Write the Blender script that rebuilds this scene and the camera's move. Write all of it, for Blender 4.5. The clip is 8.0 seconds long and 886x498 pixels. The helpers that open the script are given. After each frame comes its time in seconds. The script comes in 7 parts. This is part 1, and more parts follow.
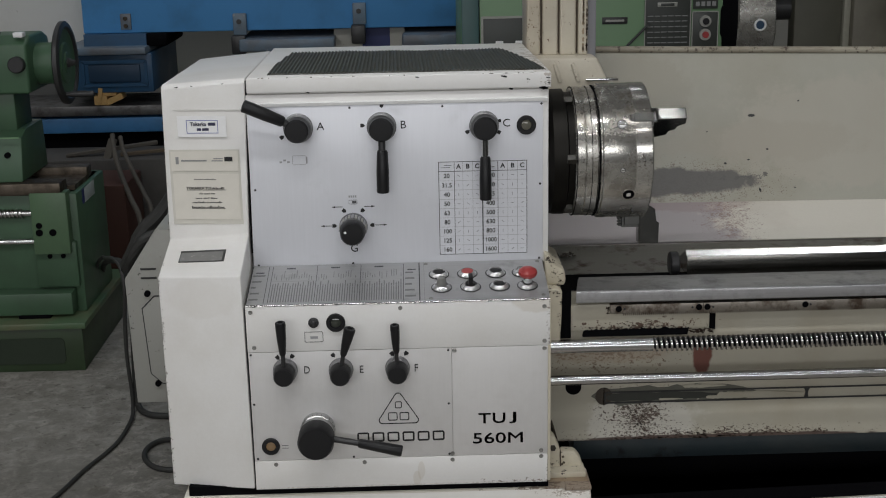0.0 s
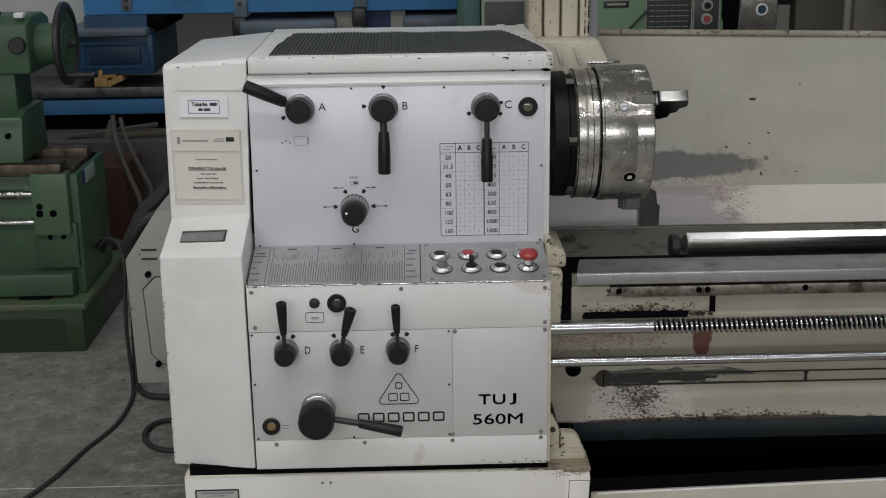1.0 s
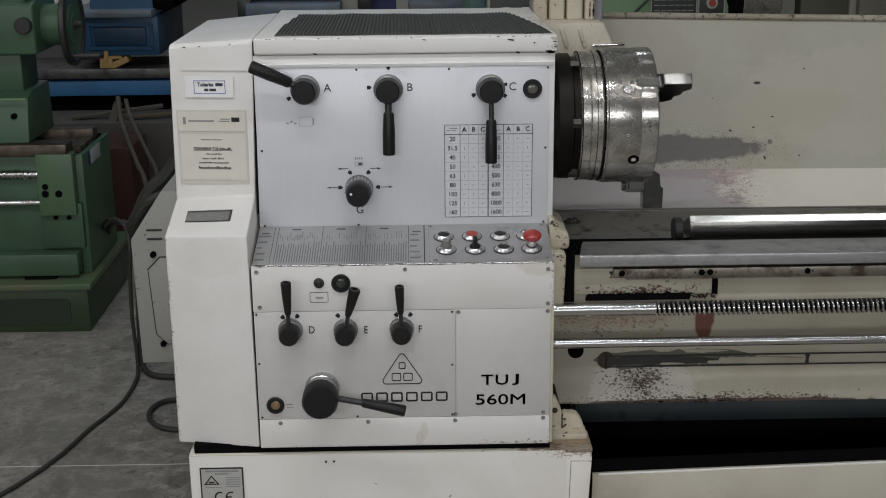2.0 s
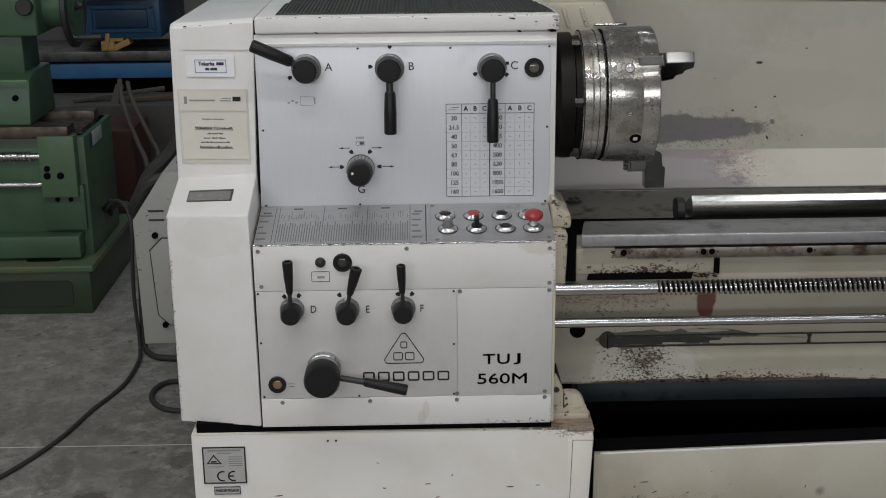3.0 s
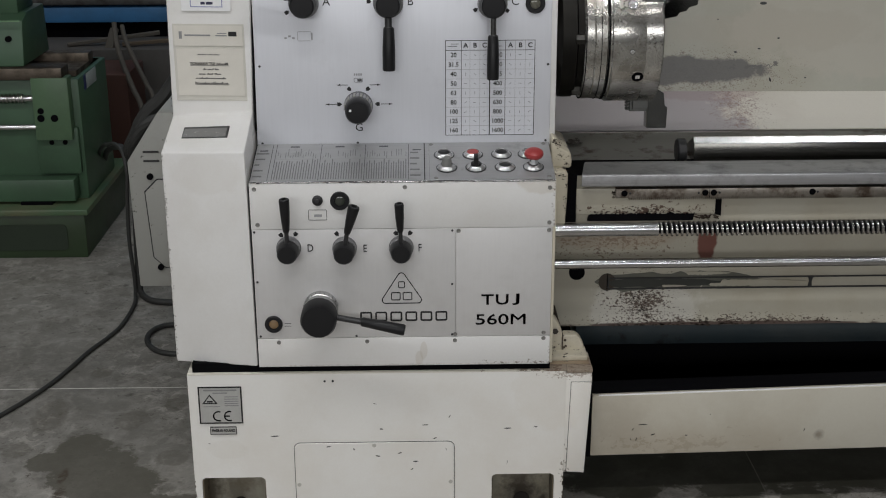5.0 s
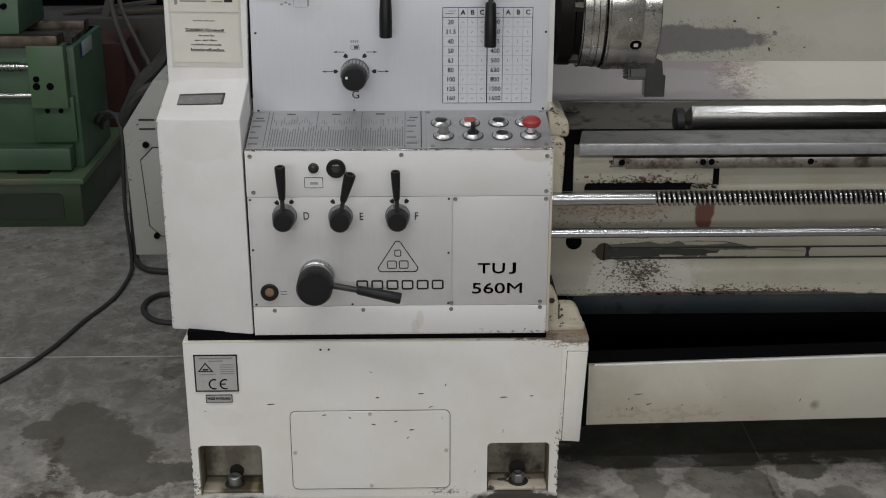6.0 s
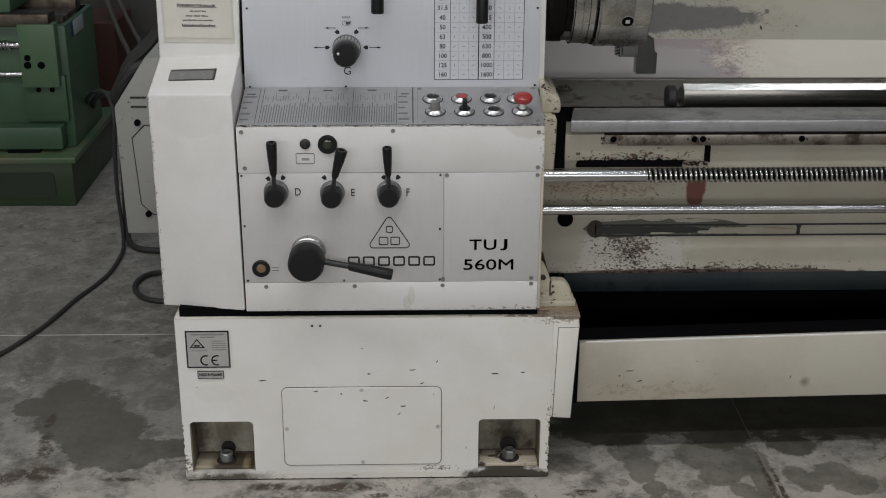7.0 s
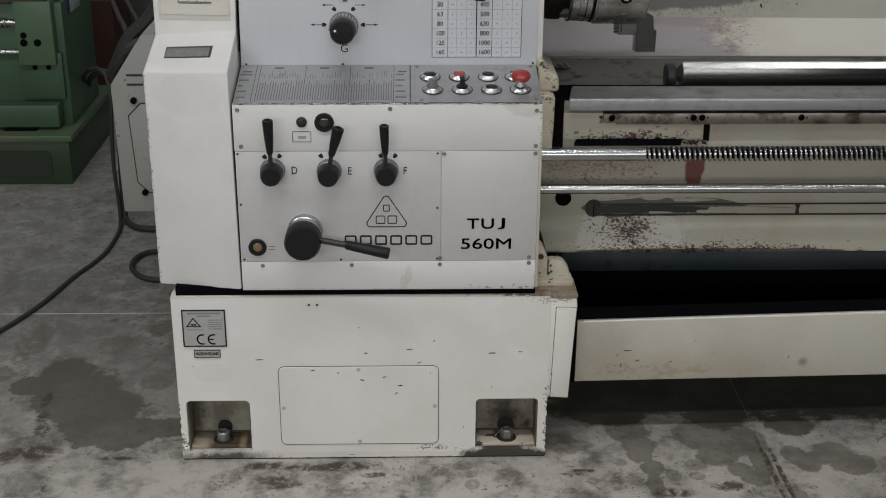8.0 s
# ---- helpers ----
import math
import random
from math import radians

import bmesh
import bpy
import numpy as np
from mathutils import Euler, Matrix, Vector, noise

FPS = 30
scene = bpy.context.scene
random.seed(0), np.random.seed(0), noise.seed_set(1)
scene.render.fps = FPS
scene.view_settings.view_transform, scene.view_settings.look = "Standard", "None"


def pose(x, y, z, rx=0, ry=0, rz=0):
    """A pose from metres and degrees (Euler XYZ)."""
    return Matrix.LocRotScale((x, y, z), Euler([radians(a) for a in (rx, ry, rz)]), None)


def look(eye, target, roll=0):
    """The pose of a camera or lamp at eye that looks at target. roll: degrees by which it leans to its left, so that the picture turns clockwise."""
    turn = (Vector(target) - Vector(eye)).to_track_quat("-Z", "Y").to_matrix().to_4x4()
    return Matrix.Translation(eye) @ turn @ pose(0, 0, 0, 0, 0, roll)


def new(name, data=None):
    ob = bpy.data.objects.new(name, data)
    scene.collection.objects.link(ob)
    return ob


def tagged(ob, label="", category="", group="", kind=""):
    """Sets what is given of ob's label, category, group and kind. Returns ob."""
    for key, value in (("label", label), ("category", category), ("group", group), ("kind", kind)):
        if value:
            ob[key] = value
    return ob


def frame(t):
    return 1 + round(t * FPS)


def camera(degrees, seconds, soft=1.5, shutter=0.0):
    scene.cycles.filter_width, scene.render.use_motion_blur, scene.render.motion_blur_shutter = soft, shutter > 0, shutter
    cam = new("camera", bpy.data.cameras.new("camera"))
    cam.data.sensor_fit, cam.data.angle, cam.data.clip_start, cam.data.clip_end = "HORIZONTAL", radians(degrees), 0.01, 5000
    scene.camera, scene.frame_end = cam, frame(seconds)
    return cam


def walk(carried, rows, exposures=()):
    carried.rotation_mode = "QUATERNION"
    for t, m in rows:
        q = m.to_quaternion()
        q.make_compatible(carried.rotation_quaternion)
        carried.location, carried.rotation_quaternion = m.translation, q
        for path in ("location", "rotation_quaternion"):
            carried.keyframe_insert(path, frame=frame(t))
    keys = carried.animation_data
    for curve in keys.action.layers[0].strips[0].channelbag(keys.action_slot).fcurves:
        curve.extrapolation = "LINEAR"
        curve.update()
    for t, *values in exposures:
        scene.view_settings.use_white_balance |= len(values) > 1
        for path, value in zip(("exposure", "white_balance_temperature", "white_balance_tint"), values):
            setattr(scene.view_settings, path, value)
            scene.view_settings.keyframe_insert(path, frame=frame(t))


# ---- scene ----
cam = camera(38.2, 8.0, soft=1.05)
METRES, EYE, TILT, LEAN, TURN = 8.0, 1.5, 0.0, 0.0, 0.0
PATH = [
    (0, (0.394, -2.855, 1.846), (0.435, -0.924, 1.323), -1.1),
    (0.5, (0.392, -2.853, 1.849), (0.439, -0.928, 1.31), -0.8),
    (1, (0.389, -2.861, 1.838), (0.431, -0.937, 1.293), -0.8),
    (1.5, (0.389, -2.873, 1.837), (0.426, -0.952, 1.283), -0.5),
    (3, (0.391, -2.88, 1.821), (0.422, -0.969, 1.23), -0.6),
    (3.5, (0.393, -2.879, 1.812), (0.422, -0.97, 1.216), -0.4),
    (4, (0.391, -2.87, 1.801), (0.424, -0.968, 1.184), -0.1),
    (4.5, (0.385, -2.861, 1.786), (0.421, -0.967, 1.147), -0.3),
    (6, (0.389, -2.85, 1.761), (0.428, -0.976, 1.063), 0.0),
    (6.5, (0.39, -2.847, 1.753), (0.435, -0.981, 1.036), 0.1),
    (7, (0.392, -2.86, 1.743), (0.442, -0.995, 1.023), 0.2),
    (7.5, (0.4, -2.86, 1.74), (0.449, -0.999, 1.009), 0.2),
    (8, (0.397, -2.847, 1.737), (0.448, -0.994, 0.987), 0.3),
]
walk(cam, [(t, look(eye, target, roll)) for t, eye, target, roll in PATH])

# ---- light ----
world = bpy.data.worlds.new("world")
scene.world = world
world.use_nodes = True
world.node_tree.nodes["Background"].inputs[0].default_value = (0.8, 0.87, 1.0, 1)
world.node_tree.nodes["Background"].inputs[1].default_value = 0.15
scene.view_settings.exposure = 0.01


def area_lamp(name, m, sx, sy, watts, colour):
    d = bpy.data.lights.new(name, "AREA")
    d.shape, d.size, d.size_y, d.energy, d.color = "RECTANGLE", sx, sy, watts, colour
    o = new(name, d)
    o.matrix_world = m
    return o


# daylight through the hall's window band behind the camera, and two rows of ceiling tubes
area_lamp("window_daylight", look((-0.5, -8.02, 2.95), (-0.5, 0.0, 2.6)), 9.0, 1.0, 190, (0.98, 0.985, 1.0))
for ty, tw in ((-3.6, 30), (-1.7, 56), (1.6, 4), (3.9, 20)):
    for tx, side in ((-3.4, 0.9), (0.2, 1.0), (3.8, 0.35)):
        area_lamp("tube_light", look((tx, ty, 4.95), (tx, ty + 0.001, 0)), 2.8, 0.16, tw * side, (0.91, 0.96, 1.0) if ty > 0 else (0.985, 0.99, 1.0))

# ---- materials ----


class Mat:
    """A node material with a few short cuts."""

    def __init__(self, name):
        self.m = bpy.data.materials.new(name)
        self.m.use_nodes = True
        self.t = self.m.node_tree
        self.b = self.t.nodes["Principled BSDF"]
        self.co = self.t.nodes.new("ShaderNodeTexCoord").outputs["Object"]

    def node(self, kind, **inputs):
        n = self.t.nodes.new(kind)
        for k, v in inputs.items():
            self.put(n.inputs[k.replace("_", " ")], v)
        return n

    def put(self, socket, v):
        if isinstance(v, bpy.types.NodeSocket):
            self.t.links.new(v, socket)
        else:
            socket.default_value = v

    def noise(self, scale, detail=4.0, rough=0.6, vec=None, distortion=0.0):
        n = self.node("ShaderNodeTexNoise", Scale=scale, Detail=detail, Roughness=rough, Distortion=distortion)
        self.t.links.new(vec or self.co, n.inputs["Vector"])
        return n.outputs["Fac"]

    def ramp(self, fac, lo, hi):
        n = self.node("ShaderNodeMapRange")
        n.clamp = True
        self.put(n.inputs["Value"], fac)
        n.inputs["From Min"].default_value, n.inputs["From Max"].default_value = lo, hi
        return n.outputs["Result"]

    def math(self, op, a, b=0.0):
        n = self.node("ShaderNodeMath")
        n.operation = op
        self.put(n.inputs[0], a)
        self.put(n.inputs[1], b)
        return n.outputs[0]

    def mix(self, fac, a, b):
        n = self.t.nodes.new("ShaderNodeMix")
        n.data_type = "RGBA"
        self.put(n.inputs["Factor"], fac)
        self.put(n.inputs[6], a if isinstance(a, bpy.types.NodeSocket) else (*a, 1))
        self.put(n.inputs[7], b if isinstance(b, bpy.types.NodeSocket) else (*b, 1))
        return n.outputs[2]

    def scaled(self, sx, sy, sz, ox=0.0, oy=0.0, oz=0.0):
        n = self.t.nodes.new("ShaderNodeMapping")
        n.inputs["Scale"].default_value = (sx, sy, sz)
        n.inputs["Location"].default_value = (ox, oy, oz)
        self.t.links.new(self.co, n.inputs["Vector"])
        return n.outputs["Vector"]

    def blot(self, centre, radii, wobble=0.35, scale=9.0, soft=0.10):
        """1 inside an uneven ellipsoid, 0 outside."""
        r = [1.0 / a for a in radii]
        v = self.scaled(r[0], r[1], r[2], -centre[0] * r[0], -centre[1] * r[1], -centre[2] * r[2])
        n = self.node("ShaderNodeVectorMath")
        n.operation = "LENGTH"
        self.t.links.new(v, n.inputs[0])
        d = self.math("ADD", n.outputs["Value"], self.math("MULTIPLY", self.math("SUBTRACT", self.noise(scale, 5, 0.65), 0.5), wobble * 4))
        return self.ramp(d, 1.0 + soft, 1.0 - soft)

    def bump(self, height, strength, distance=0.002):
        n = self.node("ShaderNodeBump", Strength=strength, Distance=distance)
        self.t.links.new(height, n.inputs["Height"])
        self.t.links.new(n.outputs["Normal"], self.b.inputs["Normal"])

    def done(self, colour, rough, metal=0.0, spec=0.5):
        self.put(self.b.inputs["Base Color"], colour if isinstance(colour, bpy.types.NodeSocket) else (*colour, 1))
        self.put(self.b.inputs["Roughness"], rough)
        self.put(self.b.inputs["Metallic"], metal)
        self.put(self.b.inputs["Specular IOR Level"], spec)
        return self.m


def paint(name, base, dirt, chip, dirt_at=(0.52, 0.75), chip_at=(0.70, 0.72), rough=0.42, chip_scale=38.0, blots=()):
    """Old machine paint: large soiling, fine speckle, chips down to the metal; blots are worn places, flaked (speck > 0) or smeared (speck < 0)."""
    k = Mat(name)
    soil = k.ramp(k.noise(3.1, 6, 0.62), *dirt_at)
    fine = k.ramp(k.noise(160, 3, 0.7), 0.3, 0.8)
    c = k.mix(k.math("MULTIPLY", soil, 0.55), base, dirt)
    c = k.mix(k.math("MULTIPLY", fine, 0.10), c, dirt)
    chips = k.ramp(k.math("ADD", k.noise(chip_scale, 5, 0.7), k.math("MULTIPLY", k.math("SUBTRACT", k.noise(4.3, 3, 0.5), 0.5), 0.35)), *chip_at)
    for centre, radii, colour, amount, speck in blots:
        b = k.blot([c - o for c, o in zip(centre, (0.3, 0.3, 0.0))], radii, 0.45 if speck < 0 else 0.30, 42.0 if speck < 0 else 14.0, 0.55 if speck < 0 else 0.75 if speck else 0.10)
        if speck > 0:
            clump = k.math("MULTIPLY", k.math("SUBTRACT", k.noise(speck * 0.21, 4, 0.65, k.scaled(0.6, 1, 1)), 0.5), 0.40)
            flake = k.math("ADD", k.math("ADD", k.noise(speck, 5, 0.72, k.scaled(0.62, 1, 1)), clump), k.math("MULTIPLY", b, 0.17))
            b = k.math("MULTIPLY", k.ramp(flake, 0.655, 0.680), k.ramp(b, 0.02, 0.10))
        c = k.mix(k.math("MULTIPLY", b, amount), c, colour)
    c = k.mix(chips, c, chip)
    k.bump(k.math("ADD", k.math("MULTIPLY", k.noise(220, 2, 0.5), 0.25), k.math("MULTIPLY", chips, -1.0)), 0.12, 0.0015)
    r = k.ramp(k.noise(11, 4, 0.6), -0.4, 1.6)
    return k.done(c, k.math("ADD", k.math("MULTIPLY", r, 0.3), rough - 0.15), 0.0, 0.4)


def metal(name, base, rough, stretch=(1, 1, 1), dirt=(0.06, 0.055, 0.045), dirt_at=(0.58, 0.8), metallic=1.0, amount=0.6, grain=1.0, pits=False):
    k = Mat(name)
    v = k.scaled(*stretch)
    g = k.noise(180, 3, 0.6, v)
    d = k.ramp(k.noise(14, 6, 0.65), *dirt_at)
    c = k.mix(k.math("MULTIPLY", d, amount), k.mix(g, [a * (1 - 0.18 * grain) for a in base], [min(1, a * (1 + 0.1 * grain)) for a in base]), dirt)
    if pits:
        p = k.math("MULTIPLY", k.ramp(k.noise(210, 3, 0.65), 0.57, 0.63), k.ramp(k.noise(9, 3, 0.6), 0.38, 0.60))
        c = k.mix(p, c, dirt)
        c = k.mix(k.math("MULTIPLY", k.ramp(k.noise(5, 4, 0.6), 0.45, 0.75), 0.45), c, (0.20, 0.15, 0.10))
    k.bump(g, 0.06 * grain, 0.0006)
    rr = k.math("ADD", k.math("MULTIPLY", g, 0.14 * grain), k.math("ADD", k.math("MULTIPLY", d, 0.3), rough - 0.07))
    return k.done(c, rr, metallic)


def plain(name, base, rough, metallic=0.0, vary=0.12, scale=60.0):
    k = Mat(name)
    n = k.noise(scale, 4, 0.6)
    k.bump(n, 0.05, 0.001)
    return k.done(k.mix(n, [a * (1 - vary) for a in base], [min(1, a * (1 + vary)) for a in base]), k.math("ADD", k.math("MULTIPLY", n, 0.15), rough - 0.07), metallic)


CREAM = (0.70, 0.67, 0.58)
M_white = paint("white_machine_paint", (0.80, 0.793, 0.776), (0.56, 0.52, 0.45), (0.10, 0.08, 0.06), dirt_at=(0.46, 0.90), chip_at=(0.83, 0.84), blots=(
    ((-0.11, 0.0, 0.960), (0.085, 0.3, 0.045), (0.66, 0.63, 0.58), 0.22, 0),
    ((0.67, 0.0, 0.945), (0.06, 0.3, 0.030), (0.55, 0.49, 0.40), 0.40, 0),
    ((0.702, 0.0, 0.70), (0.006, 0.3, 0.26), (0.15, 0.10, 0.07), 0.7, 190),
    ((-0.217, 0.05, 0.75), (0.006, 0.3, 0.28), (0.12, 0.10, 0.08), 0.7, 190),
    ((0.36, 0.0, 0.482), (0.45, 0.3, 0.002), (0.20, 0.15, 0.11), 0.3, 260),
    ((0.392, 0.0, 0.520), (0.008, 0.3, 0.022), (0.56, 0.50, 0.41), 0.32, 0),
    ((0.381, 0.0, 0.498), (0.008, 0.3, 0.018), (0.56, 0.50, 0.41), 0.32, 0),
    ((0.66, 0.0, 0.484), (0.09, 0.3, 0.006), (0.16, 0.11, 0.07), 0.7, 90),
    ((0.72, 0.45, 1.450), (0.05, 0.4, 0.035), (0.22, 0.16, 0.10), 0.55, 60),
    ((0.60, 0.20, 1.468), (0.16, 0.10, 0.01), (0.36, 0.29, 0.21), 0.5, 60),
))
M_cream = paint("worn_cream_paint", (0.62, 0.575, 0.46), (0.34, 0.25, 0.15), (0.12, 0.08, 0.05), dirt_at=(0.40, 0.72), chip_at=(0.71, 0.73))
M_bedpaint = paint("chipped_bed_paint", (0.49, 0.465, 0.385), (0.33, 0.27, 0.18), (0.12, 0.085, 0.06), dirt_at=(0.48, 0.78), chip_at=(0.77, 0.79), blots=(
    ((0.985, 0.30, 0.50), (0.15, 0.3, 0.085), (0.62, 0.60, 0.54), 0.8, 0),
    ((0.965, 0.30, 0.525), (0.085, 0.3, 0.075), (0.075, 0.048, 0.036), 0.95, 190),
    ((1.00, 0.30, 0.53), (0.05, 0.3, 0.04), (0.075, 0.048, 0.036), 0.9, 130),
    ((1.16, 0.30, 0.458), (0.34, 0.3, 0.026), (0.075, 0.05, 0.04), 0.9, 170),
    ((1.20, 0.30, 0.452), (0.40, 0.3, 0.010), (0.09, 0.06, 0.05), 0.95, 0),
    ((1.138, 0.30, 0.685), (0.026, 0.3, 0.050), (0.17, 0.055, 0.04), 0.95, 0),
    ((0.88, 0.30, 0.71), (0.16, 0.3, 0.055), (0.14, 0.085, 0.055), 0.85, 150),
    ((0.90, 0.30, 0.72), (0.20, 0.3, 0.05), (0.40, 0.31, 0.23), 0.45, 0),
    ((0.95, 0.19, 0.812), (0.14, 0.2, 0.016), (0.09, 0.05, 0.035), 0.95, 90),
))
M_cab = paint("cabinet_paint", (0.855, 0.845, 0.81), (0.66, 0.60, 0.51), (0.10, 0.08, 0.06), dirt_at=(0.42, 0.85), chip_at=(0.83, 0.84), blots=(
    ((0.25, 0.0, 0.008), (0.55, 0.3, 0.012), (0.60, 0.55, 0.46), 0.3, 0),
    ((0.72, 0.0, 0.40), (0.10, 0.3, 0.10), (0.70, 0.62, 0.50), 0.14, 0),
    ((-0.10, 0.0, 0.25), (0.05, 0.3, 0.025), (0.62, 0.58, 0.50), 0.12, 0),
    ((0.745, 0.0, 0.07), (0.010, 0.3, 0.12), (0.13, 0.10, 0.06), 0.75, 120),
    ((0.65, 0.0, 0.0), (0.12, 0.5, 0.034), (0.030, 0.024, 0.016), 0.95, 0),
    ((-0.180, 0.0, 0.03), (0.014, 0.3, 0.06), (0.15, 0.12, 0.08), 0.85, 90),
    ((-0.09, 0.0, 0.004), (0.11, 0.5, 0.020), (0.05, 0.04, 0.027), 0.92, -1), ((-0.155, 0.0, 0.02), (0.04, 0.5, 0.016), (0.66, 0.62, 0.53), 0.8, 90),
    ((0.46, 0.0, 0.032), (0.05, 0.3, 0.009), (0.10, 0.08, 0.06), 0.8, 220),
    ((0.76, 0.0, 0.445), (0.06, 0.3, 0.012), (0.22, 0.15, 0.09), 0.6, 170),
))
# upright guard sheet: base darkened because it catches less overhead light
M_splash = paint("shaded_splash_paint", (0.440, 0.432, 0.368), (0.32, 0.29, 0.215), (0.12, 0.10, 0.08), dirt_at=(0.40, 0.74), chip_at=(0.82, 0.83), blots=(
    ((1.15, 0.9, 1.018), (0.26, 1.0, 0.050), (0.15, 0.105, 0.085), 0.85, 300),
    ((1.75, 0.9, 1.16), (0.45, 1.0, 0.16), (0.50, 0.47, 0.40), 0.5, 0),
    ((1.05, 0.9, 1.30), (0.18, 1.0, 0.10), (0.37, 0.345, 0.28), 0.5, 0),
    ((1.45, 0.9, 1.14), (0.30, 1.0, 0.06), (0.42, 0.385, 0.315), 0.4, 0),
    ((1.17, 0.9, 1.025), (0.24, 1.0, 0.038), (0.135, 0.130, 0.122), 0.95, 0),
    ((1.38, 0.9, 1.036), (0.10, 1.0, 0.012), (0.125, 0.12, 0.115), 0.9, 40),
))
# lower sheet faces up: overhead light painted in as a lighter base
M_slope = paint("lit_slope_paint", (0.73, 0.70, 0.625), (0.42, 0.34, 0.27), (0.16, 0.12, 0.10), dirt_at=(0.5, 0.9), chip_at=(0.80, 0.82), rough=0.34, blots=(
    ((0.98, 0.75, 0.93), (0.32, 0.6, 0.20), (0.40, 0.37, 0.39), 0.85, 0),
    ((1.32, 0.80, 0.94), (0.070, 0.3, 0.055), (0.26, 0.165, 0.14), 0.75, 300),
    ((1.24, 0.86, 0.965), (0.16, 0.05, 0.03), (0.33, 0.22, 0.21), 0.35, 0),
))
# blue of the reflected sky is mixed into this aluminium's colour
M_panel = metal("sky_tinted_aluminium", (0.70, 0.71, 0.75), 0.46, (1, 1, 0.05), (0.5, 0.5, 0.5), metallic=0.14, amount=0.2, grain=0.25)
M_panellow = metal("aged_aluminium", (0.655, 0.645, 0.635), 0.46, (1, 1, 0.05), (0.46, 0.44, 0.41), dirt_at=(0.45, 0.85), metallic=0.14, amount=0.3, grain=0.25)
M_console = metal("printed_aluminium", (0.50, 0.50, 0.50), 0.48, (0.05, 1, 1), (0.22, 0.22, 0.21), metallic=0.75, amount=0.45)
M_black = plain("black_plastic", (0.011, 0.011, 0.012), 0.42)
M_black.node_tree.nodes["Principled BSDF"].inputs["Specular IOR Level"].default_value = 0.32
M_blackm = plain("black_oxide", (0.026, 0.026, 0.027), 0.42)
M_chrome = metal("chrome", (0.72, 0.72, 0.72), 0.12)
M_steel = metal("ground_steel", (0.60, 0.60, 0.59), 0.27, (0.04, 1, 1), grain=0.6, amount=0.4)
M_way = metal("bedway_steel", (0.47, 0.47, 0.48), 0.36, (0.03, 0.35, 1), (0.11, 0.095, 0.08), dirt_at=(0.48, 0.76), grain=1.6, amount=0.6, metallic=0.85)
M_chuck = metal("chuck_steel", (0.52, 0.51, 0.475), 0.26, (0.1, 1.0, 1.0), (0.10, 0.08, 0.06), dirt_at=(0.46, 0.66), amount=0.72, grain=0.3, pits=True, metallic=0.82)
M_dark = metal("oily_steel", (0.16, 0.15, 0.14), 0.35, (0.05, 1, 1))
# dead black for shaded gaps and hollows, also for holes and bolts
M_void = plain("black_and_gap_shade", (0.004, 0.004, 0.005), 0.85)
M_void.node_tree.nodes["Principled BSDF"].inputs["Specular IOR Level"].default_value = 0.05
M_ink = plain("black_ink", (0.010, 0.010, 0.010), 0.6)
M_grey_ink = plain("grey_ink", (0.26, 0.26, 0.26), 0.5)
M_paper = plain("paper", (0.84, 0.84, 0.84), 0.6, vary=0.05)
M_oldpaper = plain("old_paper", (0.70, 0.67, 0.60), 0.6, vary=0.08, scale=25)
M_red = plain("red_plastic", (0.36, 0.045, 0.045), 0.32)
M_rubber = plain("ribbed_rubber", (0.050, 0.052, 0.042), 0.5)
M_green = paint("green_machine_paint", (0.060, 0.122, 0.068), (0.034, 0.050, 0.034), (0.05, 0.05, 0.04), dirt_at=(0.46, 0.76), chip_at=(0.76, 0.78))
M_blue = paint("blue_machine_paint", (0.085, 0.30, 0.63), (0.05, 0.13, 0.24), (0.05, 0.05, 0.06), dirt_at=(0.50, 0.80), chip_at=(0.80, 0.82))
M_boxgrey = paint("grey_box_paint", (0.36, 0.36, 0.33), (0.22, 0.2, 0.17), (0.1, 0.1, 0.09))
M_whitewall = paint("white_board", (0.72, 0.72, 0.69), (0.6, 0.6, 0.56), (0.5, 0.5, 0.46), rough=0.7)
M_wood = plain("raw_wood", (0.52, 0.33, 0.13), 0.7, vary=0.3, scale=30)
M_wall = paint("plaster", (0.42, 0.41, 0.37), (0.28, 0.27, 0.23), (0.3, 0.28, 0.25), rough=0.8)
# dark plaster to hold down bounced light; also on the partition's base
M_dimwall = paint("dimmed_plaster", (0.12, 0.12, 0.115), (0.08, 0.078, 0.07), (0.12, 0.11, 0.10), rough=0.8)


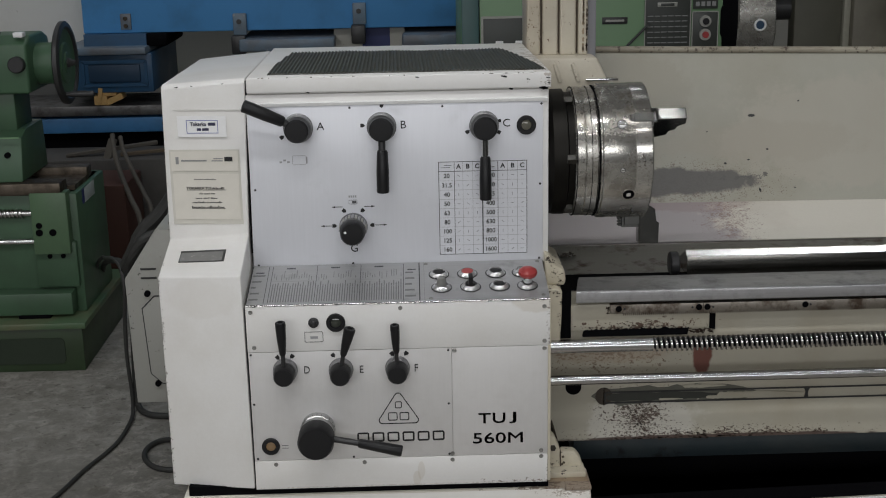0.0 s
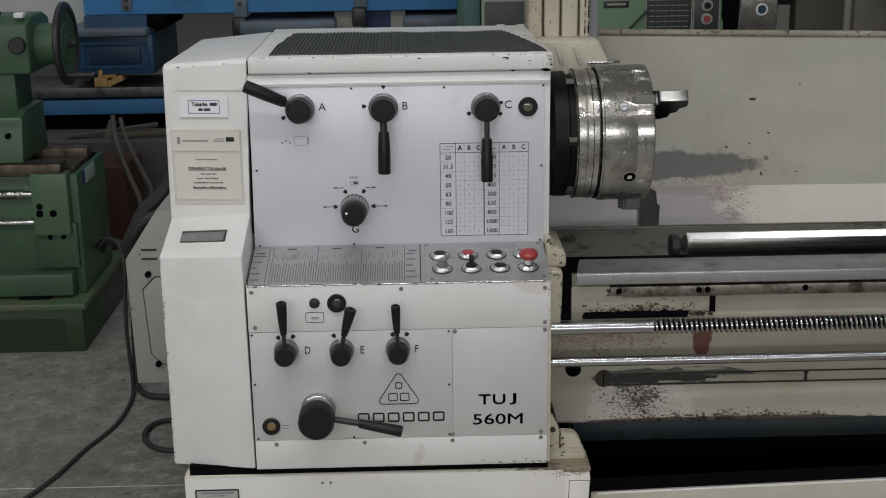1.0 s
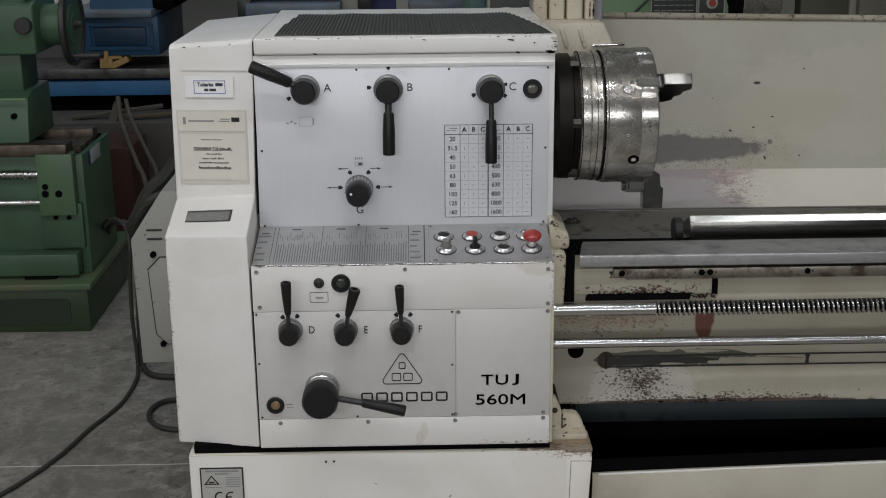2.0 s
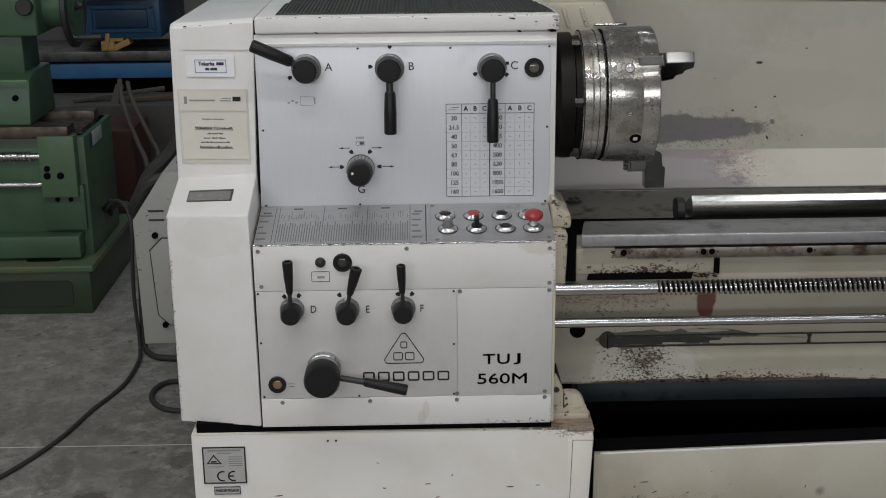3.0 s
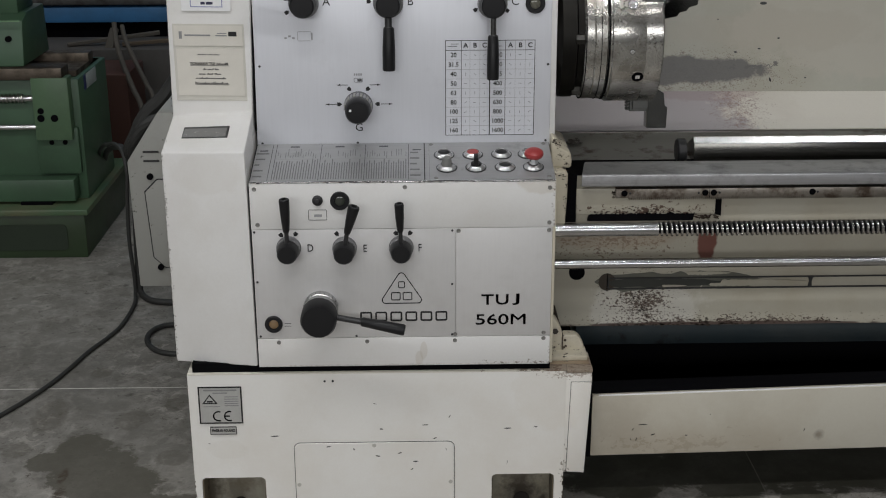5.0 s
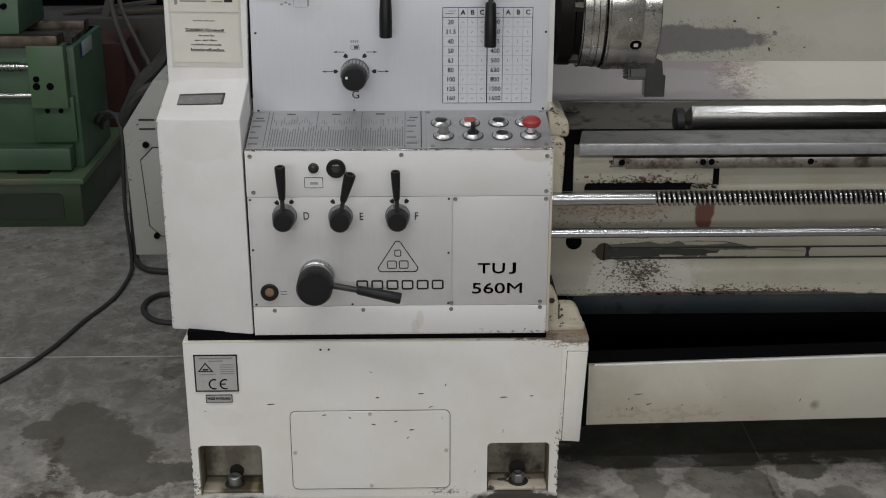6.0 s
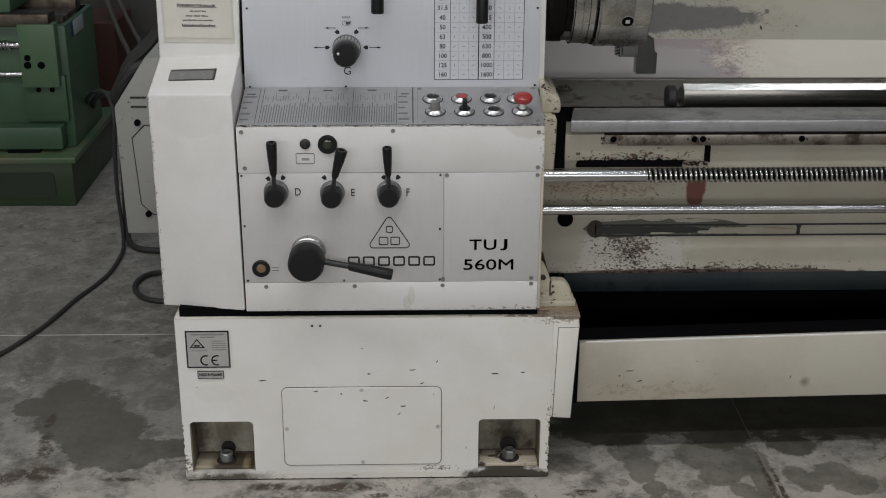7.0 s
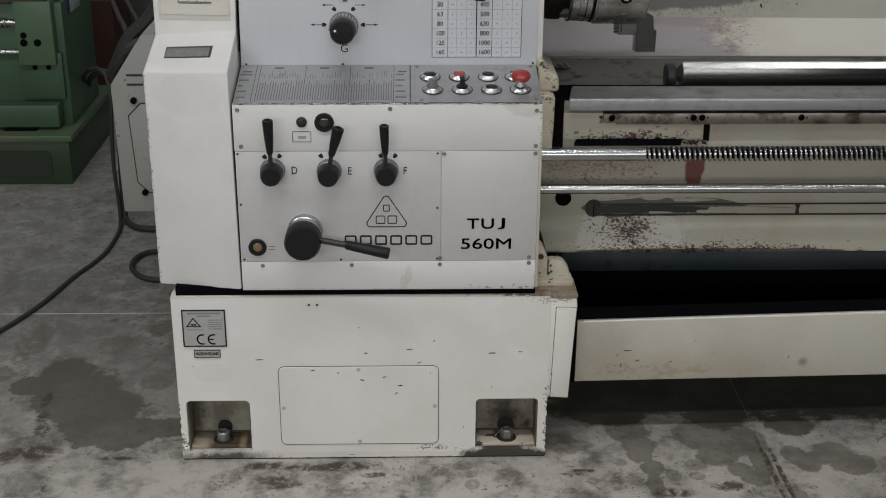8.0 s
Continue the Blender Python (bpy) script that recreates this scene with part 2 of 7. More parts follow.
# oil on the floor as (x, y, half width, half depth): one big puddle, drops, brown smears
PUDDLE = ((-0.603, 0.490, 0.080, 0.105), (-0.540, 0.365, 0.115, 0.150), (-0.455, 0.265, 0.125, 0.125), (-0.410, 0.165, 0.135, 0.100), (-0.290, 0.178, 0.110, 0.055), (-0.690, 0.420, 0.050, 0.060))
# oil under the tray, spread and deepened to paint the tray's shade too
OIL_AND_SHADE = ((1.60, 0.52, 0.95, 0.36), (0.95, 0.36, 0.22, 0.17), (0.98, 0.215, 0.06, 0.04), (1.235, 0.205, 0.11, 0.07), (1.42, 0.17, 0.07, 0.06))
SPOTS = ((-0.594, 0.080, 0.075, 0.06), (-0.208, 0.035, 0.02, 0.022), (-0.500, 0.672, 0.05, 0.06), (-0.333, 0.438, 0.046, 0.045), (-0.752, 0.714, 0.05, 0.12), (-0.669, 1.025, 0.03, 0.035), (-0.380, 0.796, 0.04, 0.06), (-0.80, 0.50, 0.05, 0.05), (-0.57, -0.10, 0.05, 0.06),
         (0.526, -0.033, 0.024, 0.022), (0.545, -0.072, 0.017, 0.018), (0.547, -0.117, 0.019, 0.024), (0.644, -0.066, 0.030, 0.017), (0.791, -0.151, 0.020, 0.015), (0.849, -0.108, 0.017, 0.016), (0.843, 0.066, 0.035, 0.025), (0.79, 0.08, 0.05, 0.05), (1.057, -0.085, 0.022, 0.030), (1.123, -0.036, 0.028, 0.026), (1.116, -0.09, 0.021, 0.018), (0.93, -0.02, 0.02, 0.02), (1.65, -0.05, 0.06, 0.05))
SOAKED = ((0.975, 0.155, 0.055, 0.080), (1.000, 0.060, 0.050, 0.050), (0.990, 0.020, 0.034, 0.045), (1.013, -0.050, 0.030, 0.038), (1.006, -0.135, 0.022, 0.055), (1.155, 0.120, 0.060, 0.075), (1.225, 0.095, 0.085, 0.10), (1.290, 0.090, 0.045, 0.08), (1.190, 0.005, 0.055, 0.045), (1.235, -0.060, 0.034, 0.034), (1.268, -0.100, 0.044, 0.038), (1.295, -0.030, 0.028, 0.08),
          (1.395, 0.000, 0.036, 0.055), (1.412, -0.040, 0.034, 0.036), (1.495, 0.018, 0.058, 0.060), (1.535, -0.035, 0.062, 0.050), (1.450, -0.005, 0.050, 0.034))
BROWN = ((0.221, -0.028, 0.085, 0.022), (0.024, -0.022, 0.055, 0.016), (0.061, -0.105, 0.05, 0.03), (0.167, -0.034, 0.10, 0.016), (-0.36, 0.02, 0.05, 0.010), (0.30, -0.07, 0.03, 0.012), (-0.620, 0.335, 0.012, 0.040), (-0.605, 0.235, 0.016, 0.040), (-0.590, 0.170, 0.022, 0.040), (-0.580, 0.055, 0.060, 0.040), (-0.650, 0.030, 0.04, 0.03),
         (0.830, -0.060, 0.034, 0.008), (0.800, -0.074, 0.03, 0.006), (1.312, -0.06, 0.008, 0.16), (1.334, -0.10, 0.007, 0.14), (1.19, -0.135, 0.04, 0.022), (1.04, -0.165, 0.05, 0.02))


def concrete():
    k = Mat("stained_concrete")
    big = k.noise(1.3, 6, 0.6)
    mid = k.noise(6.5, 7, 0.68)
    fine = k.noise(90, 4, 0.7)
    c = k.mix(k.ramp(big, 0.3, 0.7), (0.172, 0.164, 0.146), (0.285, 0.272, 0.246))
    c = k.mix(k.math("MULTIPLY", k.ramp(mid, 0.42, 0.66), 0.75), c, (0.110, 0.100, 0.082))
    c = k.mix(k.math("MULTIPLY", k.ramp(k.noise(12, 7, 0.7, distortion=0.6), 0.48, 0.70), 0.55), c, (0.50, 0.475, 0.435))
    c = k.mix(k.math("MULTIPLY", k.ramp(fine, 0.35, 0.7), 0.22), c, (0.36, 0.345, 0.315))
    smudge = k.math("MULTIPLY", k.ramp(k.noise(9, 6, 0.7, distortion=1.2), 0.56, 0.68), k.ramp(k.noise(2.2, 3, 0.5), 0.42, 0.62))
    c = k.mix(k.math("MULTIPLY", smudge, 0.7), c, (0.085, 0.076, 0.060))
    spots = k.ramp(k.noise(23, 2, 0.4), 0.665, 0.70)
    c = k.mix(k.math("MULTIPLY", spots, 0.65), c, (0.085, 0.078, 0.066))
    specks = k.ramp(k.noise(70, 2, 0.5), 0.74, 0.77)
    c = k.mix(specks, c, (0.05, 0.045, 0.04))
    edge = k.math("ADD", k.math("MULTIPLY", k.math("SUBTRACT", k.noise(8, 2, 0.5), 0.5), 1.0), k.math("MULTIPLY", k.math("SUBTRACT", k.noise(24, 6, 0.74), 0.5), 1.1))

    rough_edge = k.math("MULTIPLY", k.math("SUBTRACT", k.noise(38, 6, 0.76), 0.5), 2.2)

    def floor_patch(x, y, rx, ry, soft=0.07, edge=edge):
        """1 inside an uneven patch: spilt oil, pale or darkened floor."""
        n = k.node("ShaderNodeVectorMath")
        n.operation = "LENGTH"
        k.t.links.new(k.scaled(1 / rx, 1 / ry, 0, -x / rx, -y / ry), n.inputs[0])
        return k.ramp(k.math("ADD", n.outputs["Value"], edge), 1 + soft, 1 - soft)

    pale = k.math("MULTIPLY", floor_patch(0.30, -0.36, 1.7, 0.55, 0.5), k.ramp(mid, 0.60, 0.46))
    c = k.mix(k.math("MULTIPLY", pale, 0.88), c, (0.58, 0.535, 0.48))
    # wide soft zone, darker than the rest, on the left of the floor
    c = k.mix(k.math("MULTIPLY", floor_patch(-0.85, 0.75, 0.55, 0.75, 0.6), 0.32), c, (0.11, 0.106, 0.094))
    crumbs = k.math("MULTIPLY", k.ramp(k.noise(60, 5, 0.78), 0.575, 0.62), k.ramp(k.noise(3.4, 4, 0.6), 0.44, 0.60))
    c = k.mix(k.math("MULTIPLY", crumbs, 0.85), c, (0.07, 0.058, 0.045))
    dust = k.math("MULTIPLY", k.ramp(k.noise(17, 6, 0.72, distortion=0.8), 0.52, 0.66), k.ramp(k.noise(2.6, 3, 0.5), 0.40, 0.62))
    c = k.mix(k.math("MULTIPLY", dust, 0.35), c, (0.52, 0.485, 0.44))
    scuff = k.math("MULTIPLY", k.ramp(k.noise(34, 6, 0.76, distortion=0.5), 0.575, 0.63), k.ramp(k.noise(4.6, 3, 0.55), 0.46, 0.60))
    c = k.mix(k.math("MULTIPLY", scuff, 0.85), c, (0.070, 0.059, 0.045))
    worn = k.math("MULTIPLY", k.ramp(k.noise(15, 6, 0.70, distortion=0.7), 0.555, 0.60), k.ramp(k.noise(3.1, 3, 0.5), 0.47, 0.60))
    c = k.mix(k.math("MULTIPLY", worn, 0.45), c, (0.47, 0.44, 0.395))
    for group, amount, colour in ((PUDDLE, 0.90, (0.092, 0.085, 0.066)), (SOAKED, 0.70, (0.105, 0.098, 0.076)), (OIL_AND_SHADE, 0.92, (0.066, 0.064, 0.046)), (SPOTS, 0.52, (0.105, 0.094, 0.074)), (BROWN, 0.95, (0.060, 0.044, 0.029))):
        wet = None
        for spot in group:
            one = floor_patch(*spot, 0.30, rough_edge) if group is BROWN else floor_patch(*spot)
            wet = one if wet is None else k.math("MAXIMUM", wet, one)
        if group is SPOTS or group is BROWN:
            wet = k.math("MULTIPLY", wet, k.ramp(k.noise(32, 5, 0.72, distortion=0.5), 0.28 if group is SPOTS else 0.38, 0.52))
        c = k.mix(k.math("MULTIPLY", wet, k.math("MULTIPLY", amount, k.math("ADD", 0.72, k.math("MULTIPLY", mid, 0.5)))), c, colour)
    k.bump(k.math("ADD", fine, k.math("MULTIPLY", mid, 2.0)), 0.25, 0.002)
    return k.done(c, k.math("SUBTRACT", k.math("ADD", 0.62, k.math("MULTIPLY", fine, 0.2)), k.math("MULTIPLY", mid, 0.08)))


M_floor = concrete()
M_joint = plain("pale_joint", (0.62, 0.60, 0.56), 0.8)
M_oldjoint = plain("worn_joint", (0.22, 0.205, 0.175), 0.8, vary=0.5, scale=30)

# pocket sides: brown dirt plus the pocket's inner shade in the colour
M_pocket = paint("shaded_pocket_paint", (0.22, 0.19, 0.13), (0.075, 0.055, 0.034), (0.03, 0.024, 0.018), dirt_at=(0.34, 0.60), chip_at=(0.56, 0.66), chip_scale=16)
M_slotglass = plain("grey_glass", (0.19, 0.19, 0.185), 0.25)
M_backing = plain("yellowed_tape", (0.62, 0.60, 0.535), 0.5, vary=0.08, scale=30)
M_grime = plain("grime", (0.09, 0.07, 0.05), 0.8, vary=0.4)
M_hole = plain("oily_hole", (0.018, 0.014, 0.010), 0.8, vary=0.4)
M_rust = plain("rusty_steel", (0.085, 0.075, 0.065), 0.5, 0.6, 0.5, 40)
M_platealu = plain("plate_aluminium", (0.50, 0.50, 0.48), 0.45, 0.3)
M_blueink = plain("blue_ink", (0.16, 0.18, 0.42), 0.6)
M_navyink = plain("navy_ink", (0.035, 0.035, 0.075), 0.6)
M_softink = plain("soft_ink", (0.075, 0.075, 0.08), 0.5)
M_fadedchip = plain("faded_scratch", (0.26, 0.25, 0.225), 0.6, vary=0.4, scale=300)
M_softgrey = plain("faded_ink", (0.085, 0.08, 0.075), 0.6, vary=0.5, scale=400)
M_lightink = plain("light_ink", (0.33, 0.33, 0.34), 0.5)
M_chartgrey = plain("chart_grey", (0.20, 0.20, 0.20), 0.5, 0.2)

M_ring = metal("dark_ring", (0.20, 0.20, 0.21), 0.35)
M_collar = metal("grey_collar", (0.23, 0.23, 0.235), 0.38, metallic=0.6, grain=0.2)
M_lens = plain("glass_lens", (0.13, 0.125, 0.10), 0.12)
M_lensdark = plain("dark_lens", (0.05, 0.055, 0.045), 0.08)
M_lensbrown = plain("brown_lens", (0.26, 0.17, 0.09), 0.12)
M_clearlamp = plain("lamp_lens", (0.20, 0.20, 0.19), 0.1)
M_chromepaint = plain("bright_edge", (0.80, 0.80, 0.79), 0.3)
M_racksteel = metal("rack_steel", (0.34, 0.31, 0.27), 0.42, dirt=(0.09, 0.055, 0.035), dirt_at=(0.48, 0.62), amount=0.8)
M_threadsteel = metal("thread_steel", (0.56, 0.55, 0.53), 0.28, grain=0.1, amount=0.15)
M_gapsteel = metal("gap_steel", (0.36, 0.36, 0.35), 0.36, (0.05, 1, 1), (0.12, 0.065, 0.045), dirt_at=(0.52, 0.66), amount=0.7)
M_rod = metal("turned_rod", (0.52, 0.52, 0.515), 0.31, (0.02, 1, 1), dirt_at=(0.74, 0.98), grain=0.0, amount=0.25)
M_bevel = metal("ground_bevel", (0.92, 0.92, 0.92), 0.27, (0.02, 1, 1), dirt_at=(0.74, 0.98), metallic=0.85, grain=0.0, amount=0.1)
M_rim = paint("chipped_rim", (0.44, 0.41, 0.33), (0.14, 0.105, 0.07), (0.08, 0.06, 0.045), dirt_at=(0.34, 0.58), chip_at=(0.55, 0.62), chip_scale=42)
# grime blots; the tall left one also paints the pocket's side shadow
M_pocketback = paint("grimy_shaded_pocket_paint", (0.40, 0.385, 0.315), (0.19, 0.16, 0.105), (0.10, 0.08, 0.05), dirt_at=(0.40, 0.66), chip_at=(0.74, 0.80), chip_scale=30, blots=(
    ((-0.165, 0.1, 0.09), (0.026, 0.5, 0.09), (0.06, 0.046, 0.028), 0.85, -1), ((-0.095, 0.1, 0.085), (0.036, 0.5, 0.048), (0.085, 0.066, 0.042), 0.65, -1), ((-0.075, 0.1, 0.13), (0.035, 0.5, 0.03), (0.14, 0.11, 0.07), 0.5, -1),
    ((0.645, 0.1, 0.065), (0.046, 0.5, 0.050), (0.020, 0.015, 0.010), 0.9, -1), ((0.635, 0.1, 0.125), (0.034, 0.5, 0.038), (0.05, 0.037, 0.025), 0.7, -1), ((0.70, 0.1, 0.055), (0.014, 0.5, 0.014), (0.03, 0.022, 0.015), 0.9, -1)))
M_ledge = paint("flaking_ledge_paint", (0.085, 0.066, 0.042), (0.040, 0.030, 0.020), (0.36, 0.32, 0.23), dirt_at=(0.30, 0.50), chip_at=(0.66, 0.70), chip_scale=17, blots=(((-0.145, 0.05, 0.036), (0.026, 0.5, 0.03), (0.42, 0.37, 0.28), 0.9, -1), ((-0.035, 0.05, 0.036), (0.008, 0.5, 0.03), (0.30, 0.24, 0.14), 0.7, -1)))
M_rightledge = paint("cream_ledge_paint", (0.66, 0.60, 0.48), (0.22, 0.16, 0.10), (0.06, 0.045, 0.03), dirt_at=(0.46, 0.70), chip_at=(0.62, 0.66), chip_scale=24)
M_flange = paint("flange_paint", (0.74, 0.71, 0.63), (0.40, 0.33, 0.24), (0.10, 0.07, 0.05), dirt_at=(0.50, 0.85), chip_at=(0.80, 0.82), blots=(
    ((0.76, 0.02, 0.455), (0.075, 0.10, 0.03), (0.20, 0.14, 0.09), 0.8, 0), ((0.70, 0.02, 0.455), (0.12, 0.10, 0.03), (0.14, 0.09, 0.06), 0.8, 110)))
M_paintedscrew = plain("painted_screw", (0.52, 0.505, 0.46), 0.45, 0.1, 0.35, 300)
M_screw = plain("screw_steel", (0.26, 0.255, 0.24), 0.42, 0.6, 0.3, 300)
M_buttonring = metal("button_ring", (0.60, 0.60, 0.60), 0.32, grain=0.0, amount=0.1, metallic=0.7)
M_ringalu = metal("graduated_aluminium", (0.50, 0.50, 0.50), 0.40, grain=0.2, amount=0.2)
M_bedplain = paint("bare_bed_paint", (0.46, 0.435, 0.355), (0.30, 0.25, 0.17), (0.12, 0.085, 0.06), chip_at=(0.74, 0.76))
M_soiledpaper = plain("soiled_paper", (0.40, 0.44, 0.43), 0.6, vary=0.4, scale=30)
M_navydark = plain("deep_navy", (0.018, 0.050, 0.10), 0.5)
M_rustbrown = paint("rusty_cream", (0.40, 0.31, 0.21), (0.12, 0.08, 0.05), (0.05, 0.035, 0.025), dirt_at=(0.35, 0.6), chip_at=(0.60, 0.64))
M_grooveend = paint("grime_and_recess_shade", (0.060, 0.047, 0.036), (0.03, 0.026, 0.021), (0.13, 0.095, 0.07), dirt_at=(0.35, 0.6), chip_at=(0.60, 0.66))
M_foot = paint("rust_pitted_paint", (0.64, 0.59, 0.47), (0.20, 0.145, 0.09), (0.05, 0.036, 0.024), dirt_at=(0.44, 0.70), chip_at=(0.60, 0.64), chip_scale=55)
M_bluegrey = paint("blue_grey_paint", (0.27, 0.27, 0.29), (0.2, 0.18, 0.16), (0.1, 0.09, 0.08))
M_boltgrey = plain("worn_bolt", (0.30, 0.31, 0.31), 0.35, 0.7, 0.3, 60)
M_polished = metal("polished_bar", (0.10, 0.098, 0.09), 0.22, (0.03, 1, 1), grain=0.0, amount=0.3)
M_groove = paint("groove_dirt", (0.15, 0.15, 0.125), (0.07, 0.068, 0.055), (0.40, 0.38, 0.32), dirt_at=(0.40, 0.66), chip_at=(0.70, 0.73), chip_scale=20)
M_grooveoil = paint("groove_oil", (0.050, 0.053, 0.046), (0.025, 0.025, 0.022), (0.30, 0.29, 0.25), dirt_at=(0.40, 0.66), chip_at=(0.66, 0.69), chip_scale=24)
M_tray = paint("tray_paint", (0.60, 0.575, 0.495), (0.40, 0.34, 0.25), (0.10, 0.09, 0.07), dirt_at=(0.40, 0.74), chip_at=(0.80, 0.81), blots=(
    ((0.98, 0.1, 0.19), (0.26, 0.3, 0.05), (0.48, 0.42, 0.33), 0.40, -1),
    ((0.95, 0.1, 0.205), (0.11, 0.3, 0.018), (0.34, 0.28, 0.20), 0.5, 60),
    ((1.10, 0.1, 0.20), (0.16, 0.3, 0.030), (0.34, 0.28, 0.20), 0.4, 45),
    ((0.91, 0.1, 0.26), (0.05, 0.3, 0.08), (0.42, 0.38, 0.31), 0.45, -1),
    ((1.20, 0.1, 0.30), (0.05, 0.3, 0.10), (0.45, 0.41, 0.33), 0.30, -1),
    ((1.42, 0.1, 0.215), (0.010, 0.3, 0.012), (0.20, 0.16, 0.12), 0.7, -1),
))
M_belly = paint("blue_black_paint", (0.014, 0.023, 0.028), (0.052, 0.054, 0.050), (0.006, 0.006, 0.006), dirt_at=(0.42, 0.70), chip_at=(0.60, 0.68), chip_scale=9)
M_jaw = metal("jaw_steel", (0.20, 0.20, 0.19), 0.22, grain=0.5)
M_slide = metal("slide_steel", (0.11, 0.11, 0.105), 0.40)
M_chuckring = metal("bright_chuck_ring", (0.54, 0.53, 0.50), 0.24, (0.1, 1, 1), (0.10, 0.08, 0.065), dirt_at=(0.56, 0.72), amount=0.5, grain=0.2, pits=True, metallic=0.82)
M_camlock = metal("camlock_steel", (0.075, 0.073, 0.067), 0.45)
M_nose = metal("oily_spindle_steel", (0.022, 0.021, 0.019), 0.5)
M_column = paint("peeling_cream_paint", (0.60, 0.555, 0.455), (0.27, 0.20, 0.13), (0.15, 0.10, 0.065), dirt_at=(0.38, 0.70), chip_at=(0.675, 0.72), chip_scale=95)
M_cable = plain("cable_rubber", (0.030, 0.030, 0.028), 0.6)
M_greendark = plain("dark_green_paint", (0.035, 0.075, 0.042), 0.5)
M_bracketgreen = paint("faded_green_paint", (0.095, 0.165, 0.090), (0.05, 0.07, 0.045), (0.05, 0.05, 0.04), dirt_at=(0.48, 0.78), chip_at=(0.74, 0.77))
M_greenrim = paint("scuffed_green", (0.070, 0.128, 0.066), (0.17, 0.125, 0.075), (0.25, 0.18, 0.115), dirt_at=(0.50, 0.70), chip_at=(0.63, 0.67), chip_scale=14)
# stand's green darkened for the shade it stands in
M_standgreen = paint("shaded_stand_green", (0.034, 0.064, 0.028), (0.028, 0.030, 0.020), (0.06, 0.05, 0.035), dirt_at=(0.42, 0.66), chip_at=(0.72, 0.75))
M_recess = plain("shaded_recess_green", (0.016, 0.027, 0.014), 0.6, vary=0.4, scale=8)
M_tablesteel = paint("blue_stained_steel", (0.14, 0.205, 0.27), (0.12, 0.085, 0.065), (0.30, 0.31, 0.32), dirt_at=(0.42, 0.60), chip_at=(0.64, 0.68), chip_scale=22)
M_castdirty = paint("greasy_cast_paint", (0.60, 0.55, 0.43), (0.16, 0.115, 0.07), (0.045, 0.033, 0.022), dirt_at=(0.42, 0.72), chip_at=(0.60, 0.64), chip_scale=30)
M_grease = paint("rusty_grease", (0.030, 0.022, 0.016), (0.085, 0.05, 0.032), (0.16, 0.09, 0.06), dirt_at=(0.40, 0.62), chip_at=(0.66, 0.70), chip_scale=40, rough=0.6)
M_dirtysteel = metal("dirty_steel", (0.15, 0.125, 0.10), 0.5, dirt=(0.05, 0.04, 0.03), dirt_at=(0.42, 0.66))
# shaded copies of the machine's blue, for the saddle and the rail strip
M_bluedark = paint("shaded_blue_paint", (0.030, 0.100, 0.205), (0.030, 0.042, 0.055), (0.10, 0.085, 0.075), dirt_at=(0.36, 0.66), chip_at=(0.66, 0.70))
M_railblue = paint("soiled_shaded_blue_paint", (0.060, 0.215, 0.46), (0.04, 0.075, 0.12), (0.05, 0.05, 0.06), dirt_at=(0.42, 0.70), chip_at=(0.72, 0.76))
M_navy = plain("navy_paint", (0.02, 0.03, 0.13), 0.5)
M_rustbox = plain("rust_brown", (0.065, 0.024, 0.016), 0.7)
M_dustbar = plain("dusty_bar", (0.085, 0.075, 0.062), 0.7, vary=0.3, scale=40)
M_wooddark = plain("dark_wood", (0.10, 0.075, 0.05), 0.75, vary=0.3, scale=30)
M_darkledge = plain("dark_ledge", (0.075, 0.07, 0.065), 0.7, vary=0.3, scale=20)
M_palegreen = paint("pale_green_paint", (0.17, 0.29, 0.16), (0.12, 0.18, 0.10), (0.06, 0.06, 0.05), chip_at=(0.8, 0.82))
M_plategrey = plain("dark_chart", (0.045, 0.05, 0.045), 0.45)
M_olive = plain("olive_beige", (0.14, 0.13, 0.10), 0.6, vary=0.35, scale=9)
M_postedge = plain("pale_olive", (0.24, 0.235, 0.19), 0.6)
M_teal = paint("shaded_teal_paint", (0.045, 0.105, 0.105), (0.04, 0.06, 0.05), (0.12, 0.12, 0.10), dirt_at=(0.42, 0.68), chip_at=(0.74, 0.77))
M_railsteel = metal("grey_rail_steel", (0.21, 0.205, 0.205), 0.5, dirt=(0.08, 0.07, 0.06), dirt_at=(0.46, 0.70))
M_whitering = plain("white_ring", (0.85, 0.85, 0.85), 0.3)
M_greygreen = plain("olive_grey", (0.070, 0.068, 0.050), 0.6, vary=0.25, scale=9)

# ---- mesh tools ----


def bm_new():
    return bmesh.new()


def merge(bm, other):
    me = bpy.data.meshes.new("tmp")
    other.to_mesh(me)
    other.free()
    bm.from_mesh(me)
    bpy.data.meshes.remove(me)
    return bm


def box(x0, x1, y0, y1, z0, z1, bev=0.0, seg=2, bm=None):
    b = bmesh.new()
    bmesh.ops.create_cube(b, size=1.0)
    for v in b.verts:
        v.co = Vector((x0 + (v.co.x + 0.5) * (x1 - x0), y0 + (v.co.y + 0.5) * (y1 - y0), z0 + (v.co.z + 0.5) * (z1 - z0)))
    if bev:
        bmesh.ops.bevel(b, geom=b.edges[:], offset=bev, segments=seg, affect="EDGES", profile=0.5)
    return merge(bm, b) if bm else b


